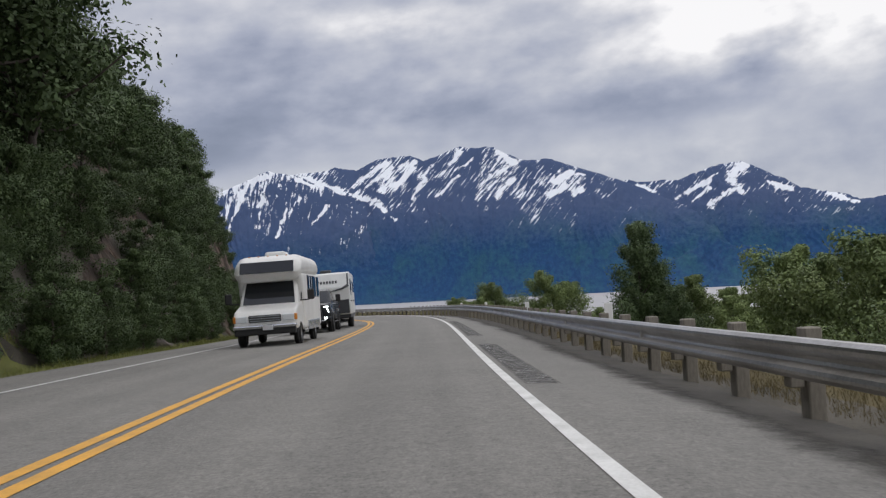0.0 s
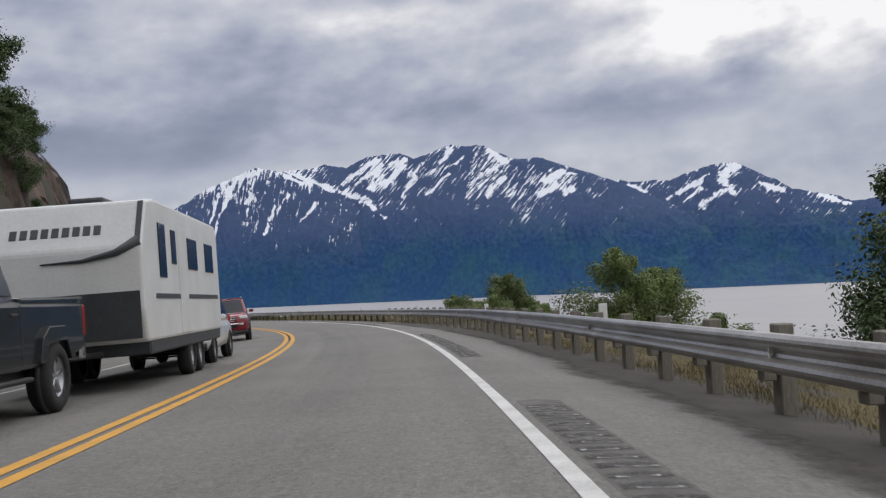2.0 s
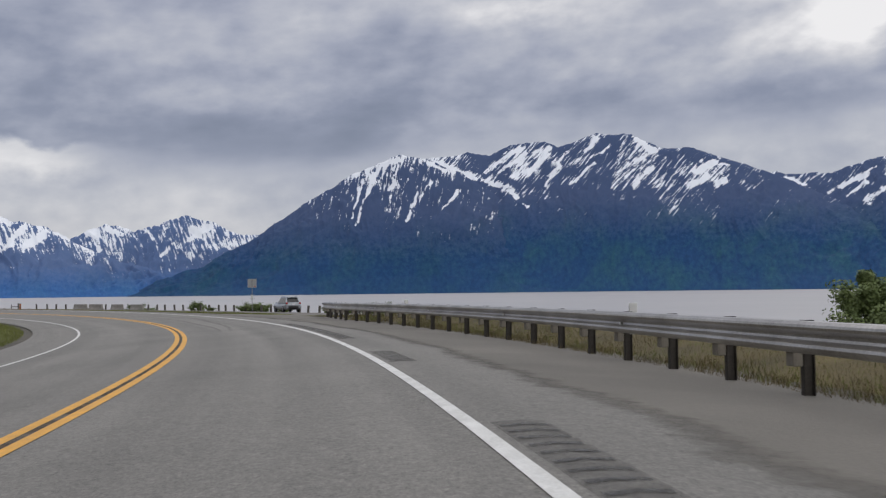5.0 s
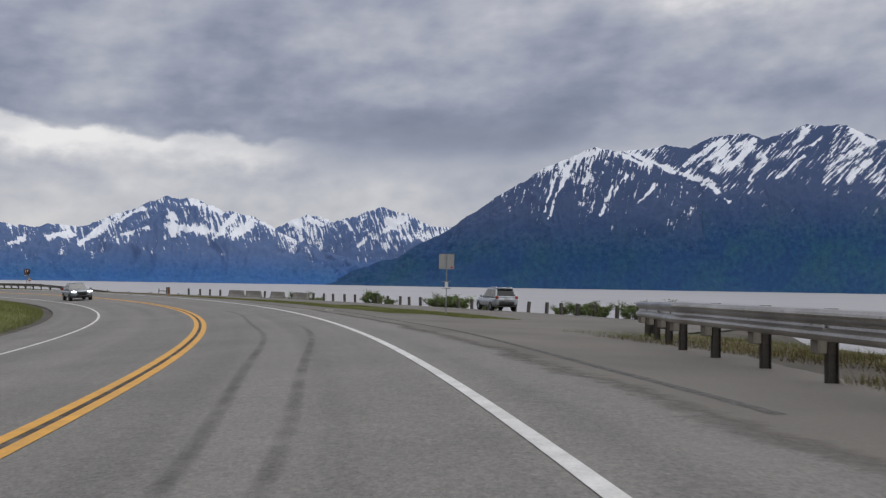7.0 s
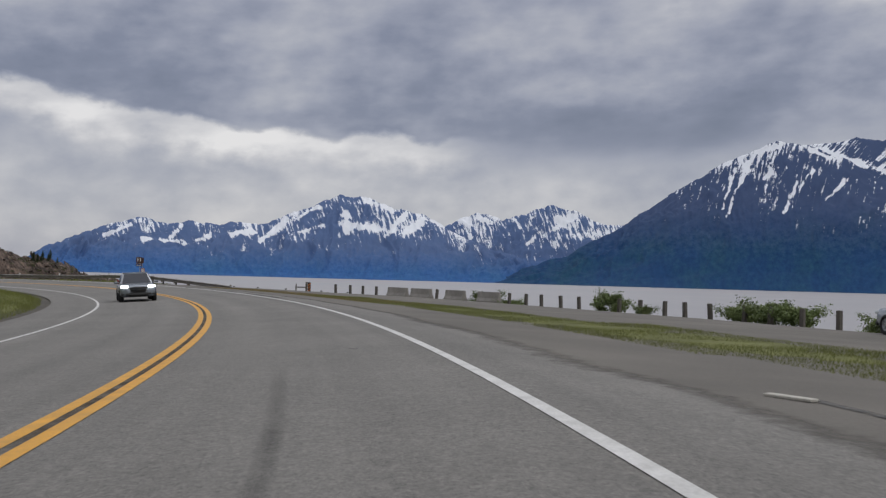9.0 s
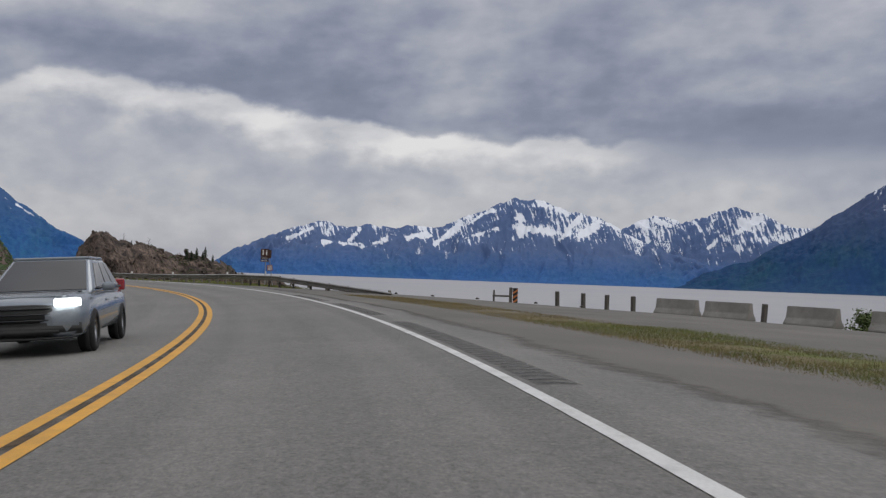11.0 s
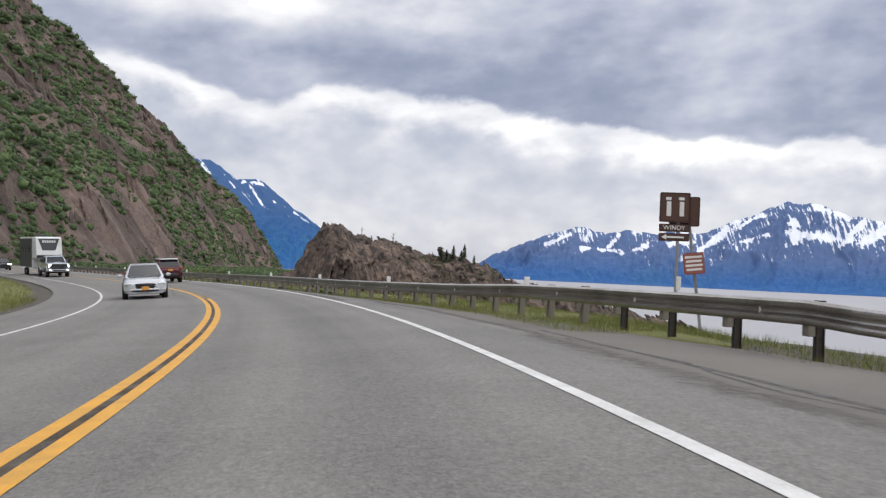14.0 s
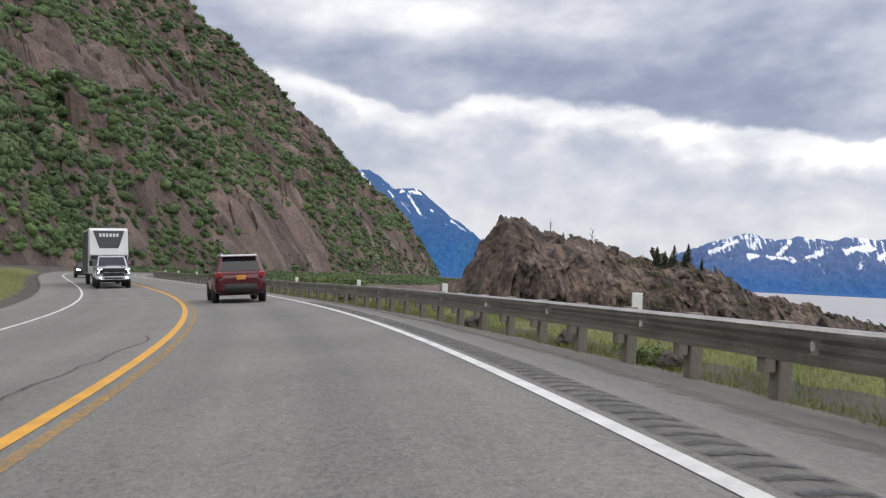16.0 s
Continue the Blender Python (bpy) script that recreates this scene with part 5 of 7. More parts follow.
def frustum(base, top, zb, zt, bevel=0.09):
    """A cabin: base and top as (rear y, front y, half width)."""
    bm = bmesh.new()
    vs = [bm.verts.new(p) for p in ((-base[2], base[0], zb), (base[2], base[0], zb), (base[2], base[1], zb), (-base[2], base[1], zb), (-top[2], top[0], zt), (top[2], top[0], zt), (top[2], top[1], zt), (-top[2], top[1], zt))]
    for q in ((3, 2, 1, 0), (4, 5, 6, 7), (0, 1, 5, 4), (1, 2, 6, 5), (2, 3, 7, 6), (3, 0, 4, 7)):
        bm.faces.new([vs[i] for i in q])
    bmesh.ops.bevel(bm, geom=bm.edges[:], offset=bevel, segments=3, profile=0.6, affect="EDGES")
    for f_ in bm.faces:
        f_.smooth = True
    return bm


def pane(a, b, c, d, u0, u1, v0, v1, push=0.012, thick=0.02):
    """A slab on the face a-b-c-d (a, b the lower edge), between fractions of its width and height."""
    a, b, c, d = (Vector(p) for p in (a, b, c, d))
    f_ = lambda u, v: a.lerp(b, u).lerp(d.lerp(c, u), v)
    n = (b - a).cross(d - a).normalized()
    bm = bmesh.new()
    q = [f_(u0, v0), f_(u1, v0), f_(u1, v1), f_(u0, v1)]
    o = [bm.verts.new(p + n * push) for p in q]
    i = [bm.verts.new(p + n * (push - thick)) for p in q]
    bm.faces.new(o), bm.faces.new(i[::-1])
    for k in range(4):
        bm.faces.new((i[k], i[(k + 1) % 4], o[(k + 1) % 4], o[k]))
    bmesh.ops.bevel(bm, geom=[e for e in bm.edges if e.verts[0] in o and e.verts[1] in o], offset=0.006, segments=1, affect="EDGES")
    return bm


def lathe(profile, n=28):
    """A solid of revolution about x from (x, radius) points."""
    bm = bmesh.new()
    rings = [[bm.verts.new((x, math.cos(2 * math.pi * k / n) * r, math.sin(2 * math.pi * k / n) * r)) for k in range(n)] for x, r in profile]
    for a, b in zip(rings, rings[1:]):
        for k in range(n):
            bm.faces.new((a[k], b[k], b[(k + 1) % n], a[(k + 1) % n]))
    bmesh.ops.recalc_face_normals(bm, faces=bm.faces[:])
    for f_ in bm.faces:
        f_.smooth = True
    return bm


def add_wheels(e, spots, r, w=0.24, rim_mat=None):
    tyre = rim = None
    for x, y in spots:
        side = 1 if x > 0 else -1
        if tyre is None:
            bm = lathe([(-w / 2, r * 0.62), (-w / 2, r * 0.9), (-w * 0.38, r), (w * 0.38, r), (w / 2, r * 0.9), (w / 2, r * 0.62), (w * 0.2, r * 0.6)])
            t = part("wheel", bm, RUBBER, e)
            tyre = t.data
            bm = lathe([(w * 0.30, r * 0.64), (w * 0.42, r * 0.62), (w * 0.30, r * 0.55), (w * 0.18, r * 0.5), (w * 0.16, 0.02)], 20)
            for k in range(5):
                s_ = box(0.03, r * 0.14, r * 0.56, (w * 0.27, 0, r * 0.3), 0.01)
                bmesh.ops.rotate(s_, verts=s_.verts, cent=(0, 0, 0), matrix=Matrix.Rotation(k * 2 * math.pi / 5, 3, "X"))
                bm = join(bm, s_)
            q = part("rim", bm, rim_mat or ALLOY, t)
            rim = q.data
        else:
            t = new("wheel", tyre)
            t.parent = e
            q = new("rim", rim)
            q.parent = t
        t.matrix_local = Matrix.Translation((x, y, r)) @ (Matrix.Identity(4) if side > 0 else Matrix.Rotation(math.pi, 4, "Z"))


def arch(e, spots, r):
    for x, y in spots:
        side = 1 if x > 0 else -1
        bm = lathe([(0.0, r * 1.13), (0.05, r * 1.16), (0.055, r * 1.02), (0.0, r * 1.0), (-0.1, r * 0.98), (-0.1, 0.01)], 24)
        o = part("wheel_arch", bm, BLACK, e)
        o.matrix_local = Matrix.Translation((x * 1.0, y, r * 1.02)) @ (Matrix.Identity(4) if side > 0 else Matrix.Rotation(math.pi, 4, "Z"))


def car(name, label, colour, stations, base, top, belt, roof, wheels, r, trim=None, lit=False, plate_f=None, plate_r=None, roof_mat=None, rails=False, grille=(0.5, 0.3, 0.62), head_z=0.78, tail=(0.98, 0.16), nose_chrome=False, rear_pane=(0.08, 0.92, 0.2, 0.86), head_h=0.12, bezel=False):
    """A passenger car with its nose along +y: body, cabin, glass, lamps, bumpers, mirrors, wheels."""
    e = new(name)
    tagged(e, label, "car")
    part("body", loft(stations), colour, e)
    part("cabin", frustum(base, top, belt - 0.05, roof), colour, e)
    bw, tw = base[2], top[2]
    rl, fl, rt, ft_ = base[0], base[1], top[0], top[1]
    zb, zt = belt - 0.05, roof
    part("roof", box(tw * 1.94, (ft_ - rt) * 0.98, 0.05, (0, (ft_ + rt) / 2, roof + 0.01), 0.018, 2), roof_mat or colour, e)
    part("spoiler", box(tw * 1.86, 0.3, 0.05, (0, rt - 0.08, roof - 0.01), 0.018, 2), roof_mat or colour, e)
    part("windscreen", pane((bw, fl, zb), (-bw, fl, zb), (-tw, ft_, zt), (tw, ft_, zt), 0.06, 0.94, 0.12, 0.94), GLASS, e)
    part("rear_window", pane((-bw, rl, zb), (bw, rl, zb), (tw, rt, zt), (-tw, rt, zt), *rear_pane), GLASS, e)
    for sg in (1, -1):
        if sg > 0:
            q = ((bw, rl, zb), (bw, fl, zb), (tw, ft_, zt), (tw, rt, zt))
            cuts = ((0.05, 0.26), (0.29, 0.55), (0.58, 0.90))
        else:
            q = ((-bw, fl, zb), (-bw, rl, zb), (-tw, rt, zt), (-tw, ft_, zt))
            cuts = ((0.10, 0.42), (0.45, 0.71), (0.74, 0.95))
        for u0, u1 in cuts:
            part("side_window", pane(*q, u0, u1, 0.18, 0.86), GLASS, e)
    y1, y0 = stations[-1][0], stations[0][0]
    hw = max(s_[3] for s_ in stations)
    hf, hr = hw * 0.93, hw * 0.93
    part("front_bumper", bow(hf * 1.96, 0.2, 0.22, (0, y1 + 0.0, 0.40), 0.26, 0.04), trim or BLACK, e)
    part("lower_intake", bow(hf * 1.3, 0.05, 0.09, (0, y1 + 0.085, 0.37), 0.12, 0.01), BLACK, e)
    part("lip", bow(hf * 1.7, 0.12, 0.04, (0, y1 + 0.04, 0.27), 0.2, 0.01), BLACK if trim is None else trim, e)
    part("rear_bumper", bow(hr * 1.98, -0.22, 0.36, (0, y0 + 0.02, 0.55), -0.2, 0.05), trim or BLACK, e)
    g = bow(hw * 2 * grille[0], 0.08, grille[1], (0, y1 + 0.025, grille[2]), 0.10, 0.02)
    go = part("grille", g, BLACK, e)
    for k in range(3):
        part("slat", bow(hw * 2 * grille[0] * 0.96, 0.02, 0.022, (0, y1 + 0.075, grille[2] + (k - 1) * grille[1] * 0.28), 0.09, 0.005), CHROME if nose_chrome else DARKP, go)
    zf = stations[-5][2]
    part("bonnet", pane((hw * 0.66, stations[-4][0], stations[-4][2] - 0.005), (-hw * 0.66, stations[-4][0], stations[-4][2] - 0.005), (-hw * 0.70, fl + 0.02, max(zf, belt - 0.04)), (hw * 0.70, fl + 0.02, max(zf, belt - 0.04)), 0.0, 1.0, 0.0, 1.0, 0.028, 0.05), colour, e)
    part("wiper_cowl", box(bw * 1.6, 0.1, 0.025, (0, fl + 0.04, belt + 0.0), 0.008), BLACK, e)
    part("belt_trim", box(bw * 2.03, (fl - rl) * 0.8, 0.03, (0, (fl + rl) / 2 - 0.1, belt + 0.035), 0.01), BLACK, e)
    if nose_chrome:
        part("nose_bar", bow(hw * 1.36, 0.07, 0.075, (0, y1 + 0.09, 0.74), 0.14, 0.02), CHROME, e)
        part("lower_grille", bow(hw * 0.95, 0.06, 0.11, (0, y1 + 0.075, 0.63), 0.10, 0.02), BLACK, e)
    for sg in (1, -1):
        if nose_chrome:
            part("fog_light", box(0.16, 0.06, 0.08, (sg * hf * 0.70, y1 + 0.02, 0.73), 0.02), LAMP, e)
        hl = box(0.36, 0.16, head_h, (0, 0, 0), 0.03, 2)
        bmesh.ops.rotate(hl, verts=hl.verts, cent=(0, 0, 0), matrix=Matrix.Rotation(-sg * 0.45, 3, "Z"))
        bmesh.ops.translate(hl, verts=hl.verts, vec=(sg * hf * 0.78, y1 - 0.12, head_z))
        hl = part("headlight", hl, LIT if lit else LAMP, e)
        if bezel:
            part("bezel", bow(0.40, 0.05, head_h + 0.03, (sg * hf * 0.72, y1 - 0.05, head_z - 0.01), 0.0, 0.01), BLACK, e)
        part("tail_light", box(0.22, 0.10, tail[1] + 0.06, (sg * hr * 0.86, y0 + 0.02, tail[0]), 0.03, 2), TAIL, e)
        m_ = part("mirror", box(0.2, 0.13, 0.13, (sg * (bw + 0.17), fl - 0.42, belt + 0.06), 0.045, 3), colour, e)
        for k in range(2):
            part("door_handle", box(0.03, 0.2, 0.035, (sg * (hw * 0.985), fl - 0.95 - k * 1.0, belt - 0.16), 0.01), colour, e)
        if rails:
            part("roof_rail", tube([(sg * tw * 0.88, rt + 0.1, roof + 0.01), (sg * tw * 0.9, rt + 0.25, roof + 0.07), (sg * tw * 0.9, ft_ - 0.3, roof + 0.07), (sg * tw * 0.88, ft_ - 0.12, roof + 0.01)], [0.02] * 4, 6), CHROME, e)
    if plate_r:
        part("number_plate", box(0.31, 0.02, 0.155, (0, y0 - 0.04, tail[0] - 0.1), 0.005), plate_r, e)
    if plate_f:
        part("number_plate", box(0.31, 0.02, 0.155, (0, y1 + 0.125, 0.47), 0.005), plate_f, e)
    arch(e, wheels, r)
    add_wheels(e, wheels, r)
    return e


def bow(w, d, h, at, curve, bevel=0.02, n=8):
    """A bar across the car, bent back towards its ends."""
    bm = bmesh.new()
    rings = []
    for k in range(n + 1):
        x = (k / n - 0.5) * w
        y = -curve * (2 * x / w) ** 2
        q = 1 - 0.22 * (2 * abs(x) / w) ** 4
        rings.append([bm.verts.new((at[0] + x, at[1] + y + sy * d / 2, at[2] + sz * h / 2 * q)) for sy, sz in ((-1, -1), (1, -0.86), (1, 0.86), (-1, 1))])
    for a, b in zip(rings, rings[1:]):
        for k in range(4):
            bm.faces.new((a[k], a[(k + 1) % 4], b[(k + 1) % 4], b[k]))
    bm.faces.new(rings[0]), bm.faces.new(rings[-1][::-1])
    bmesh.ops.recalc_face_normals(bm, faces=bm.faces[:])
    long = [e for e in bm.edges if abs(e.verts[0].co.x - e.verts[1].co.x) > 1e-4]
    bmesh.ops.bevel(bm, geom=long, offset=min(bevel, h * 0.3, d * 0.3), segments=2, affect="EDGES")
    for f_ in bm.faces:
        f_.smooth = True
    return bm


def stations_suv(L, hw, belt, bonnet, low=0.28):
    y0, y1 = -L / 2, L / 2
    return [(y0 - 0.02, low + 0.16, belt - 0.16, hw * 0.72), (y0 + 0.03, low + 0.12, belt - 0.08, hw * 0.86), (y0 + 0.12, low + 0.06, belt - 0.02, hw * 0.95), (y0 + 0.6, low, belt, hw), (0, low, belt, hw), (y1 - L * 0.27, low, belt - 0.02, hw), (y1 - 0.62, low, bonnet, hw * 0.985), (y1 - 0.32, low, bonnet - 0.045, hw * 0.95), (y1 - 0.14, low + 0.02, bonnet - 0.11, hw * 0.87), (y1 - 0.03, low + 0.05, bonnet - 0.20, hw * 0.74), (y1 + 0.03, low + 0.10, bonnet - 0.29, hw * 0.52)]


def put(e, s, off, turn=0.0):
    """Stands a vehicle on the road, leaning with its banking."""
    b = float(np.interp(s, _s, _b)) if off < 4.1 else 0.0
    e.matrix_world = along(s, off, 0.0, turn) @ pose(0, 0, 0, 0, math.degrees(b) * (1 if abs(turn) < 90 else -1), 0)
    return e


RED = paint("red_paint", (0.088, 0.005, 0.012))
RED2 = paint("cherry_paint", (0.215, 0.010, 0.022))
WHITE_P = paint("white_car_paint", (0.72, 0.73, 0.73), 0.0)
SILVER = paint("silver_paint", (0.42, 0.45, 0.48), 0.4)
PALE = paint("pale_silver_paint", (0.60, 0.62, 0.65), 0.25)
GREYP = paint("grey_paint", (0.24, 0.27, 0.30), 0.4)
DARK_TRIM = mat("dark_trim", (0.06, 0.062, 0.066), (0.04, 0.041, 0.044), 0.35, 5, 60, 0.05, metal=0.5)
DARKP = paint("black_paint", (0.014, 0.016, 0.019), 0.1)
DARKP.node_tree.nodes["Principled BSDF"].inputs["Coat Weight"].default_value = 0.35
DARKP.node_tree.nodes["Principled BSDF"].inputs["Specular IOR Level"].default_value = 0.3

W4 = lambda L, hw, f_=0.19, b=0.2: [(hw - 0.1, L / 2 - L * f_), (-hw + 0.1, L / 2 - L * f_), (hw - 0.1, -L / 2 + L * b), (-hw + 0.1, -L / 2 + L * b)]
lead = car("suv_car", "dark red compact SUV with a white roof driving ahead", RED, stations_suv(4.6, 0.925, 1.06, 1.04), (-2.2, 1.0, 0.85), (-1.72, 0.25, 0.66), 1.06, 1.70, W4(4.6, 0.925), 0.36, roof_mat=WHITE_P, plate_r=PLATE, tail=(1.03, 0.12), rails=True)
put(lead, 324.0, 1.85)
four = car("suv_car", "cherry red off-road SUV with a chrome-barred nose", RED2, stations_suv(4.83, 0.95, 1.18, 1.19, 0.36), (-2.3, 1.12, 0.88), (-2.05, 0.28, 0.71), 1.18, 1.79, W4(4.83, 0.95), 0.39, plate_f=PLATE_W, rails=True, grille=(0.46, 0.26, 0.93), head_z=1.0, nose_chrome=True)
put(four, 78.6, -2.5, 180)
white1 = car("estate_car", "white crossover car with lit headlights", WHITE_P, stations_suv(4.6, 0.92, 0.98, 0.98), (-2.2, 1.0, 0.84), (-1.75, 0.15, 0.66), 0.98, 1.62, W4(4.6, 0.92), 0.35, lit=True, trim=BLACK, grille=(0.4, 0.22, 0.62), rails=True)
put(white1, 59.6, -2.1, 180)
white2 = copy_thing(white1, Matrix.Identity(4))
put(white2, 95.5, -2.2, 180)
parked = car("estate_car", "silver grey estate car parked in the lay-by", SILVER, stations_suv(4.85, 0.93, 1.0, 0.98), (-2.35, 1.0, 0.85), (-1.95, 0.15, 0.66), 1.0, 1.66, W4(4.85, 0.93), 0.36, plate_r=PLATE_W, rails=True, tail=(1.0, 0.14))
parked.matrix_world = along(189.3, 24.2, 0.0, -9.0)
grey = car("saloon_car", "grey saloon car in the inland lane", GREYP, stations_suv(4.6, 0.9, 0.92, 0.90, 0.24), (-1.95, 1.12, 0.83), (-1.15, 0.05, 0.62), 0.92, 1.45, W4(4.6, 0.9), 0.33, lit=True)
put(grey, 214.5, -2.1, 180)
mazda = car("saloon_car", "pale silver saloon car with an oval black grille", PALE, stations_suv(4.55, 0.9, 0.92, 0.88, 0.22), (-2.0, 1.15, 0.83), (-1.2, 0.05, 0.60), 0.93, 1.45, W4(4.55, 0.9), 0.33, trim=PALE, plate_f=PLATE, lit=False, grille=(0.52, 0.30, 0.53), head_z=0.66, head_h=0.075)
put(mazda, 295.6, -2.2, 180)
dark = car("saloon_car", "dark car with lit headlights following the caravan", DARKP, stations_suv(4.6, 0.9, 0.95, 0.92), (-2.0, 0.95, 0.83), (-1.4, 0.1, 0.62), 0.95, 1.5, W4(4.6, 0.9), 0.33, lit=True)
put(dark, 386.0, -2.2, 180)


def prism(profile, half, bevel=0.04):
    """A box-like body from a side outline (y, z), given a width."""
    bm = bmesh.new()
    a = [bm.verts.new((half, y, z)) for y, z in profile]
    b = [bm.verts.new((-half, y, z)) for y, z in profile]
    n = len(profile)
    bm.faces.new(a), bm.faces.new(b[::-1])
    for k in range(n):
        bm.faces.new((a[k], b[k], b[(k + 1) % n], a[(k + 1) % n]))
    bmesh.ops.recalc_face_normals(bm, faces=bm.faces[:])
    bmesh.ops.bevel(bm, geom=bm.edges[:], offset=bevel, segments=2 if bevel < 0.1 else 6, profile=0.5, affect="EDGES")
    return bm


def pickup(name, label, colour, lit=True):
    """A crew-cab pickup with its nose along +y: cab, bonnet, bed, upright nose, glass, lamps, wheels."""
    e = new(name)
    tagged(e, label, "pickup truck")
    # lower body: bed, cab and front wings, with the wheel openings left under it
    part("body", prism([(-2.95, 0.72), (-2.2, 0.58), (-1.3, 0.56), (1.4, 0.56), (2.45, 0.62), (2.9, 0.70), (2.93, 1.05), (2.86, 1.26), (1.55, 1.34), (-0.72, 1.36), (-2.93, 1.36)], 0.99, 0.07), colour, e)
    part("bed_wall", prism([(-2.97, 1.30), (-0.78, 1.30), (-0.78, 1.40), (-2.97, 1.42)], 0.98, 0.03), colour, e)
    part("tailgate", box(1.7, 0.06, 0.6, (0, -2.97, 1.06), 0.02, 2), colour, e)
    part("bonnet", prism([(1.35, 1.26), (2.84, 1.2), (2.88, 1.27), (2.7, 1.335), (1.5, 1.40), (1.35, 1.39)], 0.9, 0.05), colour, e)
    part("bonnet_bulge", prism([(1.45, 1.36), (2.72, 1.30), (2.62, 1.375), (1.6, 1.445)], 0.42, 0.03), colour, e)
    part("cowl", box(1.5, 0.16, 0.03, (0, 1.48, 1.405), 0.01), BLACK, e)
    zb, zt = 1.34, 1.97
    part("cabin", frustum((-0.78, 1.52, 0.94), (-0.60, 0.72, 0.80), zb - 0.04, zt, 0.05), colour, e)
    part("roof", prism([(-0.62, zt - 0.02), (0.70, zt - 0.02), (0.6, zt + 0.035), (0.1, zt + 0.05), (-0.5, zt + 0.04)], 0.76, 0.03), colour, e)
    part("windscreen", pane((0.94, 1.52, zb - 0.04), (-0.94, 1.52, zb - 0.04), (-0.80, 0.72, zt), (0.80, 0.72, zt), 0.055, 0.945, 0.10, 0.93, 0.012), GLASS, e)
    part("rear_window", pane((-0.94, -0.78, zb), (0.94, -0.78, zb), (0.80, -0.60, zt), (-0.80, -0.60, zt), 0.1, 0.9, 0.2, 0.85), GLASS, e)
    for sg in (1, -1):
        q = ((0.94, -0.78, zb), (0.94, 1.52, zb), (0.80, 0.72, zt), (0.80, -0.60, zt)) if sg > 0 else ((-0.94, 1.52, zb), (-0.94, -0.78, zb), (-0.80, -0.60, zt), (-0.80, 0.72, zt))
        for u0, u1 in (((0.05, 0.40), (0.44, 0.86)) if sg > 0 else ((0.14, 0.56), (0.60, 0.95))):
            part("side_window", pane(*q, u0, u1, 0.12, 0.86), GLASS, e)
        for y in (0.36, -0.74):
            part("door_gap", box(0.008, 0.014, 0.66, (sg * 0.99, y, 0.98), 0.002), BLACK, e)
            part("door_handle", box(0.03, 0.2, 0.04, (sg * 0.995, y + 0.2, 1.20), 0.01), BLACK, e)
        lamp = part("headlight", box(0.34, 0.14, 0.30, (sg * 0.79, 2.88, 1.08), 0.03, 2), GLASS, e)
        if lit:
            part("lamp_strip", box(0.25, 0.03, 0.045, (sg * 0.80, 2.965, 1.185), 0.01), LIT, lamp)
            bm = box(0.05, 0.03, 0.20, (0, 0, 0), 0.01)
            for v in bm.verts:
                v.co.x -= sg * v.co.z * 0.35
            part("lamp_strip", bm, LIT, lamp, m=Matrix.Translation((sg * 0.86, 2.965, 1.03)))
            part("fog_light", box(0.13, 0.05, 0.09, (sg * 0.76, 3.05, 0.68), 0.02), LIT, e)
        part("wing_flare", prism([(1.32, 0.62), (1.42, 0.92), (1.62, 1.05), (2.18, 1.05), (2.40, 0.92), (2.5, 0.62), (2.34, 0.62), (2.22, 0.86), (1.58, 0.86), (1.46, 0.62)], 0.05, 0.012), colour, e, m=Matrix.Translation((sg * 1.0, 0, 0)))
        part("wing_flare", prism([(-2.35, 0.62), (-2.24, 0.92), (-2.02, 1.05), (-1.48, 1.05), (-1.26, 0.92), (-1.15, 0.62), (-1.30, 0.62), (-1.44, 0.86), (-2.06, 0.86), (-2.2, 0.62)], 0.05, 0.012), colour, e, m=Matrix.Translation((sg * 1.0, 0, 0)))
        mirror = part("mirror", box(0.22, 0.13, 0.36, (sg * 1.24, 1.22, 1.56), 0.04, 2), BLACK, e)
        part("mirror_glass", box(0.17, 0.012, 0.28, (sg * 1.24, 1.15, 1.56), 0.005), CHROME, mirror)
        part("mirror_arm", box(0.24, 0.05, 0.05, (sg * 1.05, 1.25, 1.44), 0.012), BLACK, e)
        part("step", box(0.14, 2.3, 0.06, (sg * 0.98, 0.25, 0.46), 0.02), BLACK, e)
        part("tail_light", box(0.12, 0.08, 0.42, (sg * 0.93, -2.96, 1.10), 0.02), TAIL, e)
    g = part("grille", box(1.24, 0.08, 0.52, (0, 2.91, 0.99), 0.05, 2), BLACK, e)
    for k in range(5):
        part("slat", box(1.18, 0.03, 0.03, (0, 2.965, 0.79 + 0.10 * k), 0.008), CHROME if k == 2 else DARK_TRIM, g)
    part("nose_bar", box(1.96, 0.08, 0.06, (0, 2.90, 1.265), 0.02, 2), colour, e)
    bumper = part("front_bumper", prism([(2.6, 0.52), (3.02, 0.54), (3.06, 0.64), (3.02, 0.76), (2.6, 0.78)], 0.99, 0.04), colour, e)
    part("intake", box(1.1, 0.05, 0.10, (0, 3.045, 0.655), 0.02), BLACK, bumper)
    part("skid_plate", box(1.5, 0.08, 0.045, (0, 3.03, 0.565), 0.015), CHROME, bumper)
    part("rear_bumper", box(1.9, 0.2, 0.22, (0, -3.0, 0.68), 0.04, 2), CHROME, e)
    part("underbody", box(1.5, 5.2, 0.22, (0, 0, 0.50), 0.04), BLACK, e)
    ws = [(0.9, 1.9), (-0.9, 1.9), (0.9, -1.75), (-0.9, -1.75)]
    arch(e, ws, 0.42)
    add_wheels(e, ws, 0.42, 0.28)
    return e


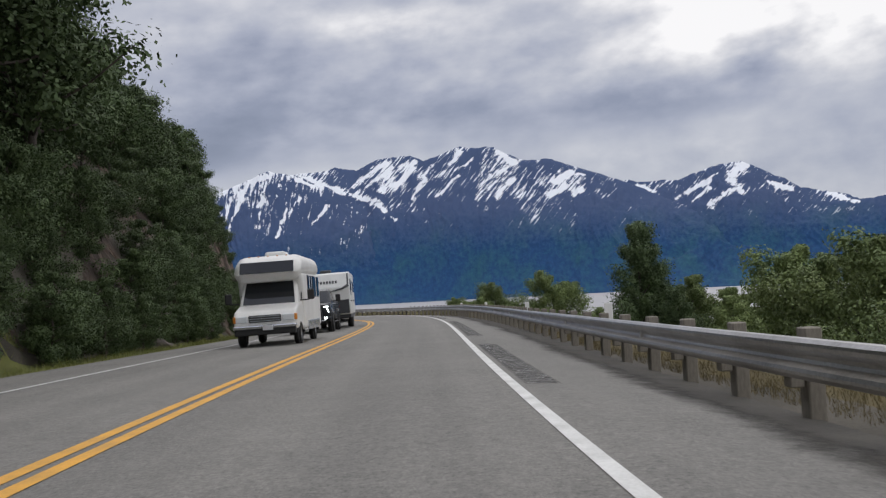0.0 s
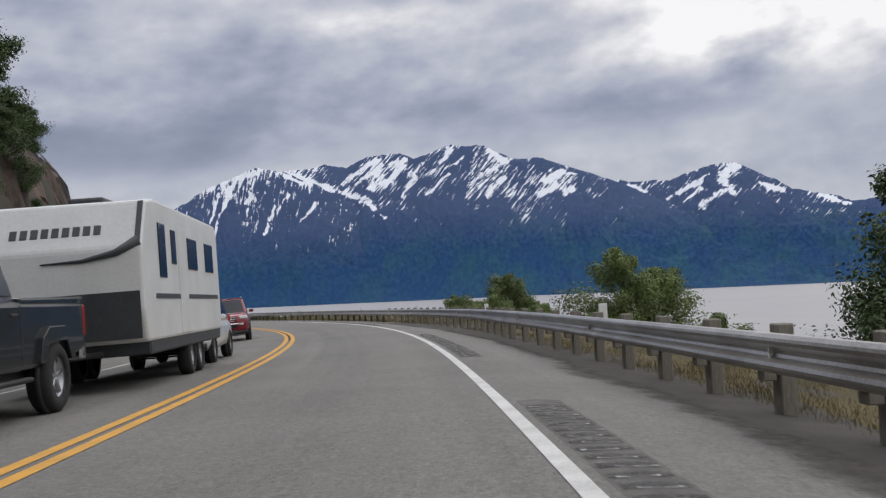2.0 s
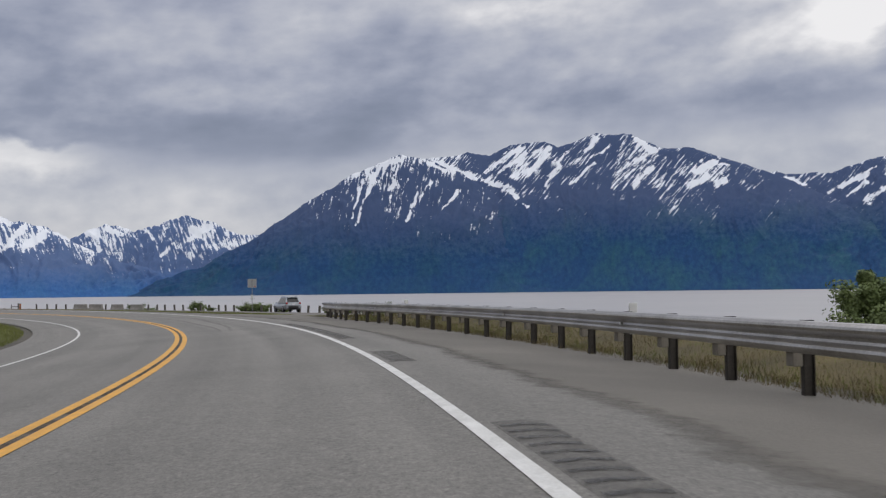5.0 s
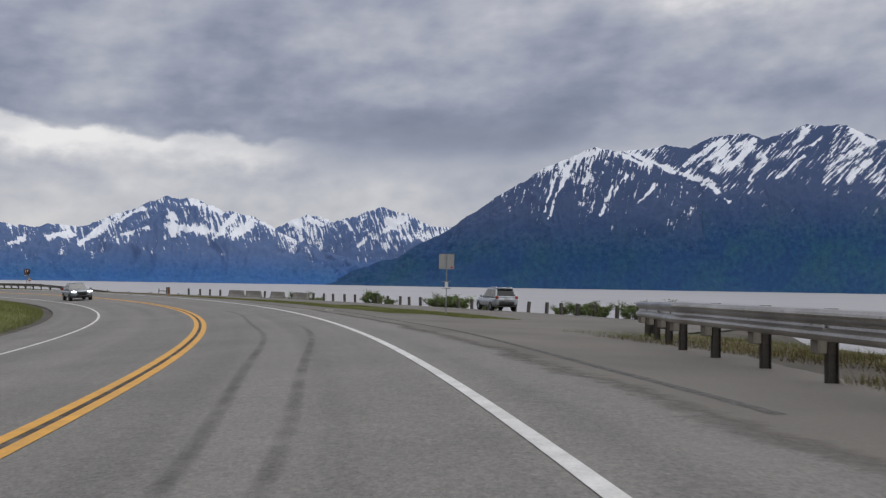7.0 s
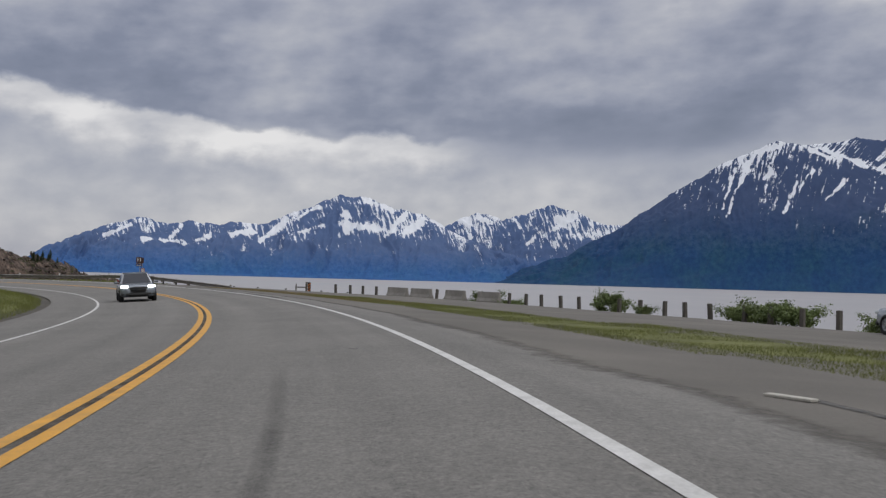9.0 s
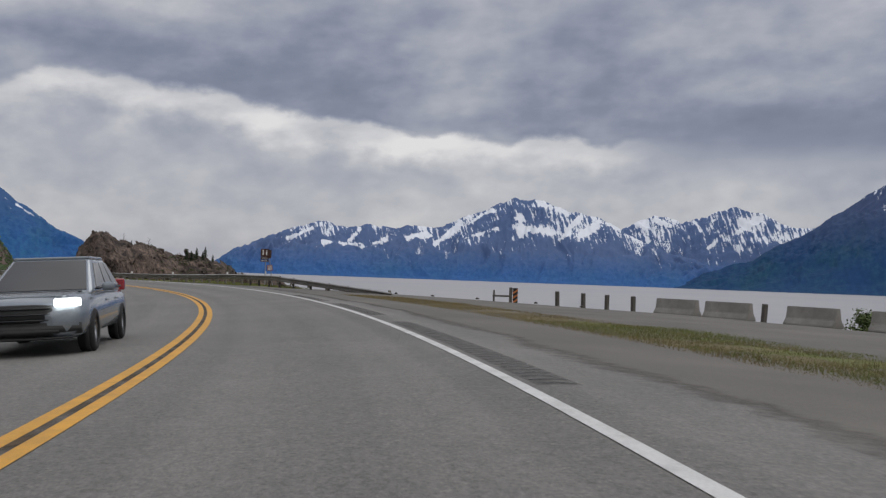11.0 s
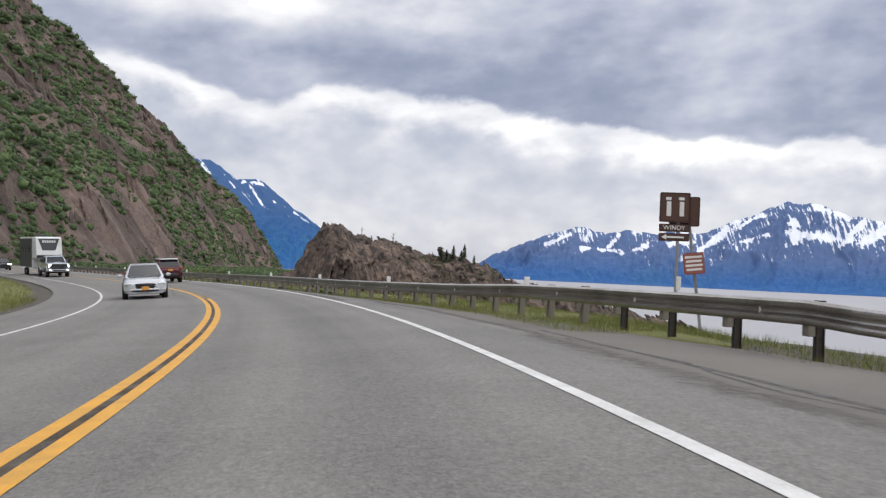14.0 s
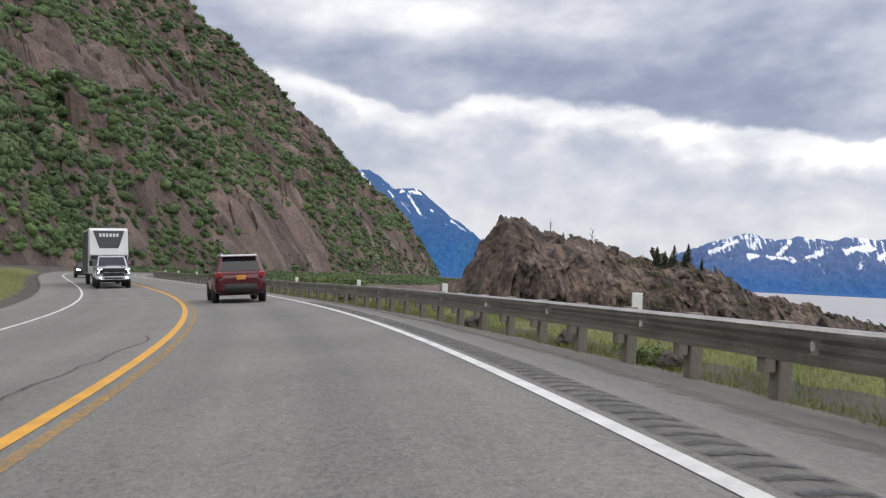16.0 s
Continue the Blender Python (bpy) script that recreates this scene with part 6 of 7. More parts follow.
TRAILER_W = mat("caravan_skin", (0.70, 0.71, 0.70), (0.58, 0.59, 0.58), 0.45, 1.2, 20, 0.03)
DARK_SKIN = mat("caravan_dark", (0.05, 0.055, 0.06), (0.03, 0.033, 0.036), 0.5, 2, 20, 0.03)


def caravan(label):
    e = new("caravan")
    tagged(e, label, "caravan")
    part("body", prism([(-3.6, 0.75), (3.2, 0.75), (3.35, 1.25), (3.35, 2.2), (2.9, 2.95), (2.4, 3.02), (-3.4, 3.02), (-3.6, 2.85)], 1.2, 0.05), TRAILER_W, e)
    part("skirt", box(2.36, 6.5, 0.62, (0, -0.2, 0.86), 0.03), DARK_SKIN, e)
    part("front_guard", pane((-1.18, 3.36, 0.8), (1.18, 3.36, 0.8), (1.18, 3.36, 1.55), (-1.18, 3.36, 1.55), 0.02, 0.98, 0.02, 0.98), DARK_SKIN, e)
    face = ((1.2, 3.35, 2.2), (-1.2, 3.35, 2.2), (-1.2, 2.9, 2.95), (1.2, 2.9, 2.95))
    for k in range(9):
        part("letter_bar", pane(*face, 0.17 + 0.065 * k, 0.215 + 0.065 * k, 0.30, 0.50, 0.012, 0.02), DARK_SKIN, e)
    part("corner_strip", pane(*face, 0.95, 0.985, 0.02, 0.98, 0.015, 0.02), DARK_SKIN, e)
    sw = tube([(-1.15, 3.30, 2.3), (-0.8, 3.36, 2.12), (-0.3, 3.37, 2.03), (0.3, 3.365, 2.02)], [0.09, 0.06, 0.03, 0.01], 6)
    part("swoosh", sw, DARK_SKIN, e)
    for sg in (1, -1):
        for y, w, z, h in ((2.0, 0.5, 2.2, 0.9), (1.1, 0.35, 2.3, 0.6), (-0.6, 0.9, 2.25, 0.6), (-2.4, 0.9, 2.25, 0.6)):
            part("window", box(0.03, w, h, (sg * 1.205, y, z), 0.01), GLASS, e)
        part("door", box(0.03, 0.72, 1.9, (sg * 1.207, 0.4, 1.75), 0.01), TRAILER_W, e)
        part("stripe", box(0.02, 5.8, 0.08, (sg * 1.206, -0.3, 1.45), 0.004), DARK_SKIN, e)
    part("roof_vent", box(0.6, 0.7, 0.2, (0.1, 1.2, 3.12), 0.05, 2), DARK_SKIN, e)
    part("tow_bar", tube([(0.5, 3.3, 0.62), (0.0, 4.2, 0.6)], [0.05, 0.05], 6), BLACK, e)
    part("tow_bar", tube([(-0.5, 3.3, 0.62), (0.0, 4.2, 0.6)], [0.05, 0.05], 6), BLACK, e)
    add_wheels(e, [(1.02, -0.4), (-1.02, -0.4), (1.02, -1.25), (-1.02, -1.25)], 0.36, 0.24)
    return e


put(pickup("pickup_truck", "black heavy pickup truck with lit lamps towing a caravan", DARKP), 46.2, -2.4, 180)
put(caravan("white travel trailer caravan behind the black pickup"), 53.8, -2.1, 180)


def camper():
    e = new("camper_van")
    tagged(e, "white camper van with a high bulging cab-over roof", "camper van")
    CREAM = mat("camper_skin", (0.74, 0.74, 0.72), (0.62, 0.62, 0.60), 0.45, 1.2, 20, 0.03)
    part("body", prism([(-3.3, 0.45), (1.2, 0.42), (1.25, 1.3), (1.5, 2.05), (1.5, 2.3), (-3.25, 2.3), (-3.35, 1.5)], 1.05, 0.13), CREAM, e)
    part("roof_cap", prism([(-3.25, 2.2), (1.9, 2.1), (2.08, 2.25), (1.85, 2.72), (1.2, 2.9), (-2.8, 2.9), (-3.2, 2.7)], 1.07, 0.3), CREAM, e)
    part("bonnet", prism([(1.1, 0.5), (2.85, 0.5), (2.9, 0.95), (2.75, 1.12), (1.95, 1.3), (1.1, 1.36)], 0.97, 0.07), CREAM, e)
    part("cab", frustum((0.6, 2.0, 0.95), (0.6, 1.38, 0.84), 1.25, 2.16), CREAM, e)
    part("windscreen", pane((0.95, 2.0, 1.25), (-0.95, 2.0, 1.25), (-0.84, 1.38, 2.16), (0.84, 1.38, 2.16), 0.06, 0.94, 0.08, 0.93), GLASS, e)
    part("roof_window", pane((1.07, 2.06, 2.25), (-1.07, 2.06, 2.25), (-1.07, 1.85, 2.72), (1.07, 1.85, 2.72), 0.1, 0.9, 0.12, 0.88, 0.03), GLASS, e)
    for sg in (1, -1):
        part("cab_window", box(0.03, 0.62, 0.55, (sg * 0.965, 1.05, 1.68), 0.02), GLASS, e)
        for y, w in ((0.1, 0.45), (-0.6, 0.28), (-1.5, 0.95), (-2.6, 0.6)):
            part("window", box(0.03, w, 0.72, (sg * 1.06, y, 1.85), 0.02), GLASS, e)
        part("headlight", box(0.36, 0.1, 0.2, (sg * 0.72, 2.87, 0.88), 0.02), LAMP, e)
        part("indicator", box(0.1, 0.1, 0.2, (sg * 0.94, 2.84, 0.88), 0.02), AMBER, e)
        part("mirror", box(0.22, 0.12, 0.34, (sg * 1.32, 1.7, 1.55), 0.04, 2), BLACK, e)
        part("mirror_arm", box(0.3, 0.04, 0.04, (sg * 1.12, 1.75, 1.38), 0.01), BLACK, e)
        part("sill", box(0.04, 3.2, 0.3, (sg * 1.05, -1.0, 0.55), 0.015), SILVER, e)
        part("tail_light", box(0.14, 0.06, 0.3, (sg * 0.9, -3.34, 0.9), 0.02), TAIL, e)
    for k in range(5):
        part("roof_lamp", box(0.06, 0.05, 0.04, (-0.6 + 0.3 * k, 1.6, 2.86), 0.015), AMBER, e)
    part("air_conditioner", box(0.7, 0.9, 0.22, (0, -0.4, 2.98), 0.08, 2), CREAM, e)
    g = part("grille", box(1.0, 0.06, 0.22, (0, 2.9, 0.88), 0.02), BLACK, e)
    for k in range(3):
        part("slat", box(0.96, 0.03, 0.02, (0, 2.935, 0.81 + 0.07 * k), 0.006), SILVER, g)
    part("front_bumper", box(1.96, 0.2, 0.12, (0, 2.95, 0.63), 0.04, 2), CHROME, e)
    part("valance", box(1.9, 0.16, 0.2, (0, 2.9, 0.48), 0.04, 2), BLACK, e)
    part("number_plate", box(0.31, 0.02, 0.155, (-0.1, 3.06, 0.6), 0.005), PLATE_W, e)
    ws = [(0.88, 1.95), (-0.88, 1.95), (0.9, -1.75), (-0.9, -1.75)]
    arch(e, ws, 0.37)
    add_wheels(e, ws, 0.36, 0.22)
    return e


put(camper(), 32.4, -2.15, 180)


def fifth_wheel():
    e = new("caravan")
    tagged(e, "white and black fifth-wheel caravan behind a silver pickup", "caravan")
    part("body", prism([(-5.0, 0.8), (2.6, 0.8), (2.6, 1.75), (4.7, 1.75), (4.9, 2.1), (4.4, 3.75), (4.0, 3.9), (-4.9, 3.9), (-5.0, 3.7)], 1.22, 0.06), TRAILER_W, e)
    part("front_cap", pane((0.42, 4.87, 1.95), (-0.42, 4.87, 1.95), (-1.0, 4.4, 3.74), (1.0, 4.4, 3.74), 0.0, 1.0, 0.02, 0.98, 0.05, 0.1), DARK_SKIN, e, "dark front panel that narrows downwards")
    for k in range(6):
        u = 0.16 + 0.12 * k
        part("letter_bar", pane((0.86, 4.535, 3.26), (-0.86, 4.535, 3.26), (-0.92, 4.46, 3.54), (0.92, 4.46, 3.54), u, u + 0.085, 0.1, 0.9, 0.07, 0.03), TRAILER_W, e)
    part("lower_cap", pane((1.2, 4.72, 1.78), (-1.2, 4.72, 1.78), (-1.2, 4.9, 2.1), (1.2, 4.9, 2.1), 0.03, 0.97, 0.05, 0.9, 0.02, 0.04), DARK_SKIN, e)
    for sg in (1, -1):
        part("side_panel", box(0.03, 7.4, 2.9, (sg * 1.225, -1.2, 2.3), 0.01), DARK_SKIN, e)
        for y in (-3.4, -1.2, 1.0):
            part("window", box(0.03, 0.9, 0.6, (sg * 1.228, y, 2.6), 0.02), GLASS, e)
    part("air_conditioner", box(0.8, 1.0, 0.26, (0, 0.6, 4.02), 0.08, 2), DARK_SKIN, e)
    add_wheels(e, [(1.02, -1.4), (-1.02, -1.4), (1.02, -2.3), (-1.02, -2.3)], 0.38, 0.24)
    return e


tow = pickup("pickup_truck", "silver pickup truck with lit headlights towing a caravan", SILVER)
put(tow, 352.4, -2.1, 180)
put(fifth_wheel(), 359.6, -2.1, 180)


# ---- roadside things ----
GALV = mat("sign_steel", (0.36, 0.37, 0.38), (0.24, 0.24, 0.24), 0.5, 4, 40, 0.05, metal=0.6)
SIGN_BACK = mat("sign_back", (0.46, 0.46, 0.46), (0.34, 0.34, 0.34), 0.5, 2, 30, 0.03, metal=0.4)
BROWN = mat("sign_brown", (0.085, 0.035, 0.022), (0.06, 0.025, 0.016), 0.5, 3, 30, 0.02)
SIGN_WHITE = plain("sign_white", (0.72, 0.72, 0.70), 0.5)
CONCRETE = mat("concrete", (0.36, 0.34, 0.31), (0.22, 0.21, 0.19), 0.9, 1.6, 30, 0.4)
TIMBER = mat("weathered_timber", (0.16, 0.145, 0.125), (0.075, 0.068, 0.06), 0.9, 3, 40, 0.5, stretch=(1, 1, 0.2))
ORANGE = mat("orange_board", (0.62, 0.20, 0.05), (0.45, 0.14, 0.04), 0.6, 4, 30, 0.05)
STONE = mat("boulder_stone", (0.13, 0.113, 0.10), (0.045, 0.041, 0.036), 0.95, 1.2, 14, 0.6)


def words(text, size, material, parent, m, name="lettering"):
    c = bpy.data.curves.new(name, "FONT")
    c.body, c.size, c.align_x, c.align_y, c.extrude = text, size, "CENTER", "CENTER", 0.003
    tmp = bpy.data.objects.new("tmp_text", c)
    scene.collection.objects.link(tmp)
    me = bpy.data.meshes.new_from_object(tmp.evaluated_get(bpy.context.evaluated_depsgraph_get()))
    bpy.data.objects.remove(tmp)
    me.materials.clear()
    me.materials.append(material)
    o = new(name, me)
    o.parent, o.matrix_local = parent, m
    return o


def post_row():
    """Short timber posts along the lay-by's outer edge."""
    first = None
    rng = random.Random(3)
    for k in range(45):
        s = 160.4 + k * 2.05
        if 225.5 < s < 232.5 or 234.2 < s < 241.5 or s > 250.5:
            continue
        lean = pose(0, 0, 0, rng.uniform(-3, 3), rng.uniform(-4, 4), rng.uniform(0, 30))
        m = along(s, float(np.interp(s, [164, 195, 215, 232, 250], [25.6, 25.6, 25.2, 24.6, 21.6])) + rng.uniform(-0.15, 0.15), -0.35) @ lean
        if first is None:
            bm = box(0.2, 0.2, 1.1, (0, 0, 0.55), 0.025, 2)
            first = thing("bollard", bpy.data.meshes.new("bollard"), None, "weathered grey timber bollard at the lay-by edge", "post", "bollards along the lay-by")
            bm.to_mesh(first.data)
            bm.free()
            first.data.materials.append(TIMBER)
            first.matrix_world = m
        else:
            copy_thing(first, m)


post_row()


def jersey(s, off, turn=0.0):
    e = thing("concrete_barrier", bpy.data.meshes.new("concrete_barrier"), None, "weathered concrete highway barrier at the lay-by edge", "barrier", "concrete barriers in the lay-by")
    prof = [(-0.3, 0), (-0.3, 0.08), (-0.16, 0.33), (-0.09, 0.81), (0.09, 0.81), (0.16, 0.33), (0.3, 0.08), (0.3, 0)]
    bm = bmesh.new()
    a = [bm.verts.new((x, -1.5, z)) for x, z in prof]
    b = [bm.verts.new((x, 1.5, z)) for x, z in prof]
    bm.faces.new(a[::-1]), bm.faces.new(b)
    for k in range(len(prof)):
        bm.faces.new((a[k], a[(k + 1) % 8], b[(k + 1) % 8], b[k]))
    bmesh.ops.recalc_face_normals(bm, faces=bm.faces[:])
    bmesh.ops.bevel(bm, geom=bm.edges[:], offset=0.02, segments=2, affect="EDGES")
    bm.to_mesh(e.data)
    bm.free()
    e.data.materials.append(CONCRETE)
    e.matrix_world = along(s, off, -0.07, turn)
    return e


b1 = jersey(236.2, 23.9, 8)
copy_thing(b1, along(239.3, 23.3, -0.07, 8))
copy_thing(b1, along(231.4, 24.4, -0.07, 3))
copy_thing(b1, along(227.6, 25.2, -0.07, 5))


def boulder(s, off, size, seed, label, dz=0.0):
    rng = np.random.default_rng(seed)
    bm = bmesh.new()
    bmesh.ops.create_icosphere(bm, subdivisions=3, radius=1)
    for v in bm.verts:
        n = noise.noise(v.co * 1.3 + Vector((seed, 0, 0))) * 0.35 + noise.noise(v.co * 3.1 + Vector((0, seed, 0))) * 0.14
        v.co = v.co * (0.85 + n)
        v.co = Vector((v.co.x * size[0], v.co.y * size[1], max(v.co.z, -0.45) * size[2]))
    o = thing("boulder", bpy.data.meshes.new("boulder"), None, label, "rock", "roadside boulders")
    bm.to_mesh(o.data)
    bm.free()
    o.data.materials.append(STONE)
    o.matrix_world = Matrix.Translation(on_ground(s, off, -0.12 + dz)) @ pose(0, 0, 0, 0, 0, seed * 40)
    return o


for k, (s, off, sz) in enumerate(((249.5, 17.0, (0.14, 0.12, 0.08)), (252.0, 15.2, (0.14, 0.12, 0.08)),
                                  (254.5, 13.8, (0.12, 0.12, 0.08)), (247.0, 19.5, (0.13, 0.12, 0.08)), (244.2, 20.8, (0.12, 0.12, 0.07)), (300, 7.0, (0.22, 0.2, 0.16)), (304, 6.9, (0.3, 0.2, 0.2)), (310, 6.8, (0.35, 0.3, 0.22)))):
    boulder(s, off, sz, k + 1, "grey-brown boulder lying on the gravel edge")
for k in range(14):
    boulder(30 + k * 3.6, -8.9 - (k % 3) * 0.5, (0.5 + 0.2 * (k % 4), 0.5, 0.45 + 0.15 * (k % 3)), 20 + k, "broken rock at the foot of the roadside slope")


def sign_a():
    e = new("road_sign")
    tagged(e, "grey back of a square road sign on a steel post", "road sign")
    part("post", box(0.055, 0.055, 3.1, (0, 0, 1.25), 0.006), GALV, e)
    part("panel", box(0.76, 0.012, 0.76, (0, 0.035, 2.42), 0.03, 2), SIGN_BACK, e)
    part("stiffener", box(0.09, 0.03, 0.74, (0, 0.012, 2.42), 0.005), GALV, e)
    part("sticker", box(0.09, 0.004, 0.1, (0.25, 0.026, 2.13), 0.001), plain("red_sticker", (0.5, 0.04, 0.03), 0.5), e)
    part("small_panel", box(0.16, 0.012, 0.3, (0, -0.035, 1.25), 0.01), SIGN_WHITE, e)
    part("bracket", box(0.42, 0.02, 0.03, (0, -0.03, 1.42), 0.004), GALV, e)
    part("bracket", box(0.42, 0.02, 0.03, (0, -0.03, 1.08), 0.004), GALV, e)
    e.matrix_world = Matrix.Translation((-32.1, 168.9, -1.05)) @ pose(0, 0, 0, 0, 0, 22)


sign_a()


def sign_b():
    """Brown trail signs on two steel posts, one leaning, behind the rail."""
    e = new("trail_sign")
    tagged(e, "brown trail signs with white symbols on steel posts", "road sign")
    z0 = -1.6
    part("post", box(0.06, 0.06, 3.6, (0, 0, 1.2), 0.006), GALV, e)
    p2 = part("post", box(0.06, 0.06, 3.6, (0, 0, 1.2), 0.006), GALV, e)
    p2.matrix_local = Matrix.Translation((0.62, 0.3, -0.2)) @ Matrix.Rotation(radians(-8), 4, "Y")
    top = part("panel", box(0.61, 0.012, 0.61, (-0.08, -0.05, 2.75), 0.03, 2), BROWN, e)
    for x in (-0.2, 0.06):
        part("symbol", box(0.09, 0.006, 0.30, (x, -0.06, 2.72), 0.002), SIGN_WHITE, top)
        part("symbol", box(0.11, 0.006, 0.06, (x - 0.01, -0.06, 2.93), 0.002), SIGN_WHITE, top)
    name = part("panel", box(0.61, 0.012, 0.16, (-0.08, -0.05, 2.33), 0.02, 2), BROWN, e)
    words("WINDY", 0.13, SIGN_WHITE, name, pose(-0.08, -0.06, 2.33, 90, 0, 0))
    arrow = part("panel", box(0.61, 0.012, 0.16, (-0.08, -0.05, 2.14), 0.02, 2), BROWN, e)
    bm = box(0.36, 0.006, 0.035, (-0.06, -0.06, 2.14), 0.002)
    tip = bmesh.new()
    q = [tip.verts.new(v) for v in ((-0.33, -0.062, 2.14), (-0.23, -0.062, 2.08), (-0.23, -0.062, 2.20), (-0.33, -0.056, 2.14), (-0.23, -0.056, 2.08), (-0.23, -0.056, 2.20))]
    tip.faces.new((q[0], q[1], q[2])), tip.faces.new((q[3], q[5], q[4]))
    for a, b in ((0, 1), (1, 2), (2, 0)):
        tip.faces.new((q[a], q[a + 3], q[b + 3], q[b]))
    part("arrow", join(bm, tip), SIGN_WHITE, arrow)
    side = part("panel", box(0.61, 0.012, 0.61, (0.12, 0.02, 2.68), 0.03, 2), BROWN, e)
    small = part("panel", box(0.42, 0.012, 0.44, (0, 0, 0), 0.02, 2), plain("sign_maroon", (0.30, 0.10, 0.08), 0.5), e, "white and maroon notice panel with small lettering")
    small.matrix_local = Matrix.Translation((0.34, -0.06, 1.62)) @ Matrix.Rotation(radians(-7), 4, "Y")
    for k in range(4):
        part("text_bar", box(0.34 - 0.03 * (k % 2), 0.006, 0.045, (0, -0.008, 0.13 - 0.085 * k), 0.002), SIGN_WHITE, small)
    part("tag", box(0.1, 0.02, 0.28, (0.05, -0.04, 1.2), 0.01), SIGN_WHITE, e)
    x, y = -115.6, 230.6
    e.matrix_world = Matrix.Translation((x, y, z0)) @ pose(0, 0, 0, 0, 0, 46)


sign_b()


def barricade():
    """The lay-by's broken end marker: two timber rails, a post and an orange board."""
    e = new("barricade")
    tagged(e, "broken timber barricade with an orange striped board", "barricade")
    part("post", box(0.22, 0.22, 1.5, (0.36, 0.06, 0.45), 0.03, 2), TIMBER, e)
    part("post", box(0.12, 0.12, 1.3, (-0.75, 0, 0.35), 0.02), TIMBER, e)
    part("rail", box(1.3, 0.06, 0.12, (-0.2, -0.1, 0.62), 0.012), TIMBER, e)
    part("rail", box(1.3, 0.06, 0.10, (-0.2, -0.1, 0.1), 0.012), TIMBER, e)
    bo = part("board", box(0.32, 0.05, 1.1, (0.66, -0.05, 0.62), 0.015), BLACK, e, "dark hazard board with orange slanting stripes")
    for k in range(3):
        bar = box(0.31, 0.01, 0.13, (0, 0, 0), 0.002)
        for v in bar.verts:
            v.co.z += v.co.x * 0.7
        part("stripe", bar, ORANGE, bo, m=Matrix.Translation((0.66, -0.082, 0.32 + 0.31 * k)))
    e.matrix_world = Matrix.Translation((-91.1, 228.2, -1.75)) @ pose(0, 0, 0, 0, 0, 36) @ Matrix.Scale(0.88, 4)


barricade()

MARK = plain("marker_white", (0.74, 0.74, 0.72), 0.5)


def marker(s, off, up, label="white plastic delineator post behind the guard rail"):
    e = thing("delineator", bpy.data.meshes.new("delineator"), None, label, "road marker", "delineators along the guard rail")
    bm = box(0.15, 0.03, 0.55, (0, 0, 0.36), 0.008)
    bm.to_mesh(e.data)
    bm.free()
    e.data.materials.append(MARK)
    e.matrix_world = along(s, off, up)
    return e


def by_post(s, start):
    return start + 0.6 + round((s - start - 0.6) / 1.905) * 1.905


m0 = marker(by_post(18.6, -40), RAIL1(18.6) + 0.22, 0.35)
for s in (33.5, 52, 70, 88, 106, 124):
    copy_thing(m0, along(by_post(s, -40), RAIL1(s) + 0.22, 0.35, 3))
for s in (275, 288.5, 300.3, 312, 324, 336, 348, 360, 372, 384, 396):
    copy_thing(m0, along(by_post(s, 252), RAIL2(s) + 0.22, 0.35, -2))

REFL = plain("reflector_grey", (0.82, 0.82, 0.80), 0.4)


def reflector(s, rail):
    bm = bmesh.new()
    v = [bm.verts.new((-0.02, 0.085 * math.cos(a), 0.085 * math.sin(a))) for k, a in enumerate(np.linspace(-math.pi / 2, math.pi / 2, 9))]
    w = [bm.verts.new((x.co.x + 0.012, x.co.y, x.co.z)) for x in v]
    bm.faces.new(v), bm.faces.new(w[::-1])
    for k in range(9):
        bm.faces.new((v[k], w[k], w[(k + 1) % 9], v[(k + 1) % 9]))
    bmesh.ops.recalc_face_normals(bm, faces=bm.faces[:])
    o = thing("reflector", bpy.data.meshes.new("reflector"), None, "grey half-round reflector bolted in the rail's fold", "reflector", "reflectors on the guard rail")
    bm.to_mesh(o.data)
    bm.free()
    o.data.materials.append(REFL)
    o.matrix_world = along(s, rail(s) - 0.13, 0.72 - 0.155, -84)
    return o


r0 = reflector(6.0, RAIL1)
for s in np.arange(13.6, 145, 7.62):
    copy_thing(r0, along(s, RAIL1(s) - 0.13, 0.575, -84))
for s in np.arange(265, 345, 3.81):
    copy_thing(r0, along(s, RAIL2(s) - 0.13, 0.575, -84))


# ---- the road's wear ----
GROOVE_SHADE = mat("groove_shade", (0.050, 0.048, 0.046), (0.028, 0.027, 0.026), 0.55, 6, 50, 0.5)
RUMBLE = mat("rumble_asphalt", (0.150, 0.145, 0.135), (0.095, 0.092, 0.086), 0.9, 2, 50, 0.4)
GLINT = mat("groove_glint", (0.62, 0.61, 0.60), (0.30, 0.29, 0.28), 0.5, 9, 70, 0.1)
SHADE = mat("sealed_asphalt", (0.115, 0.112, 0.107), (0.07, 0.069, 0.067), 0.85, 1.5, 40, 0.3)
def worn(m, alpha, scale=5.0):
    """Thins a surface unevenly, so that what lies under it shows through."""
    t = m.node_tree
    o = t.nodes.new("ShaderNodeTexNoise")
    o.inputs["Scale"].default_value, o.inputs["Detail"].default_value = scale, 4
    r = t.nodes.new("ShaderNodeMapRange")
    r.inputs[1].default_value, r.inputs[2].default_value, r.inputs[3].default_value, r.inputs[4].default_value = 0.3, 0.7, alpha * 0.3, alpha * 1.5
    co = t.nodes.new("ShaderNodeTexCoord")
    t.links.new(co.outputs["Object"], o.inputs["Vector"])
    t.links.new(o.outputs["Fac"], r.inputs[0])
    t.links.new(r.outputs[0], t.nodes["Principled BSDF"].inputs["Alpha"])
    return m


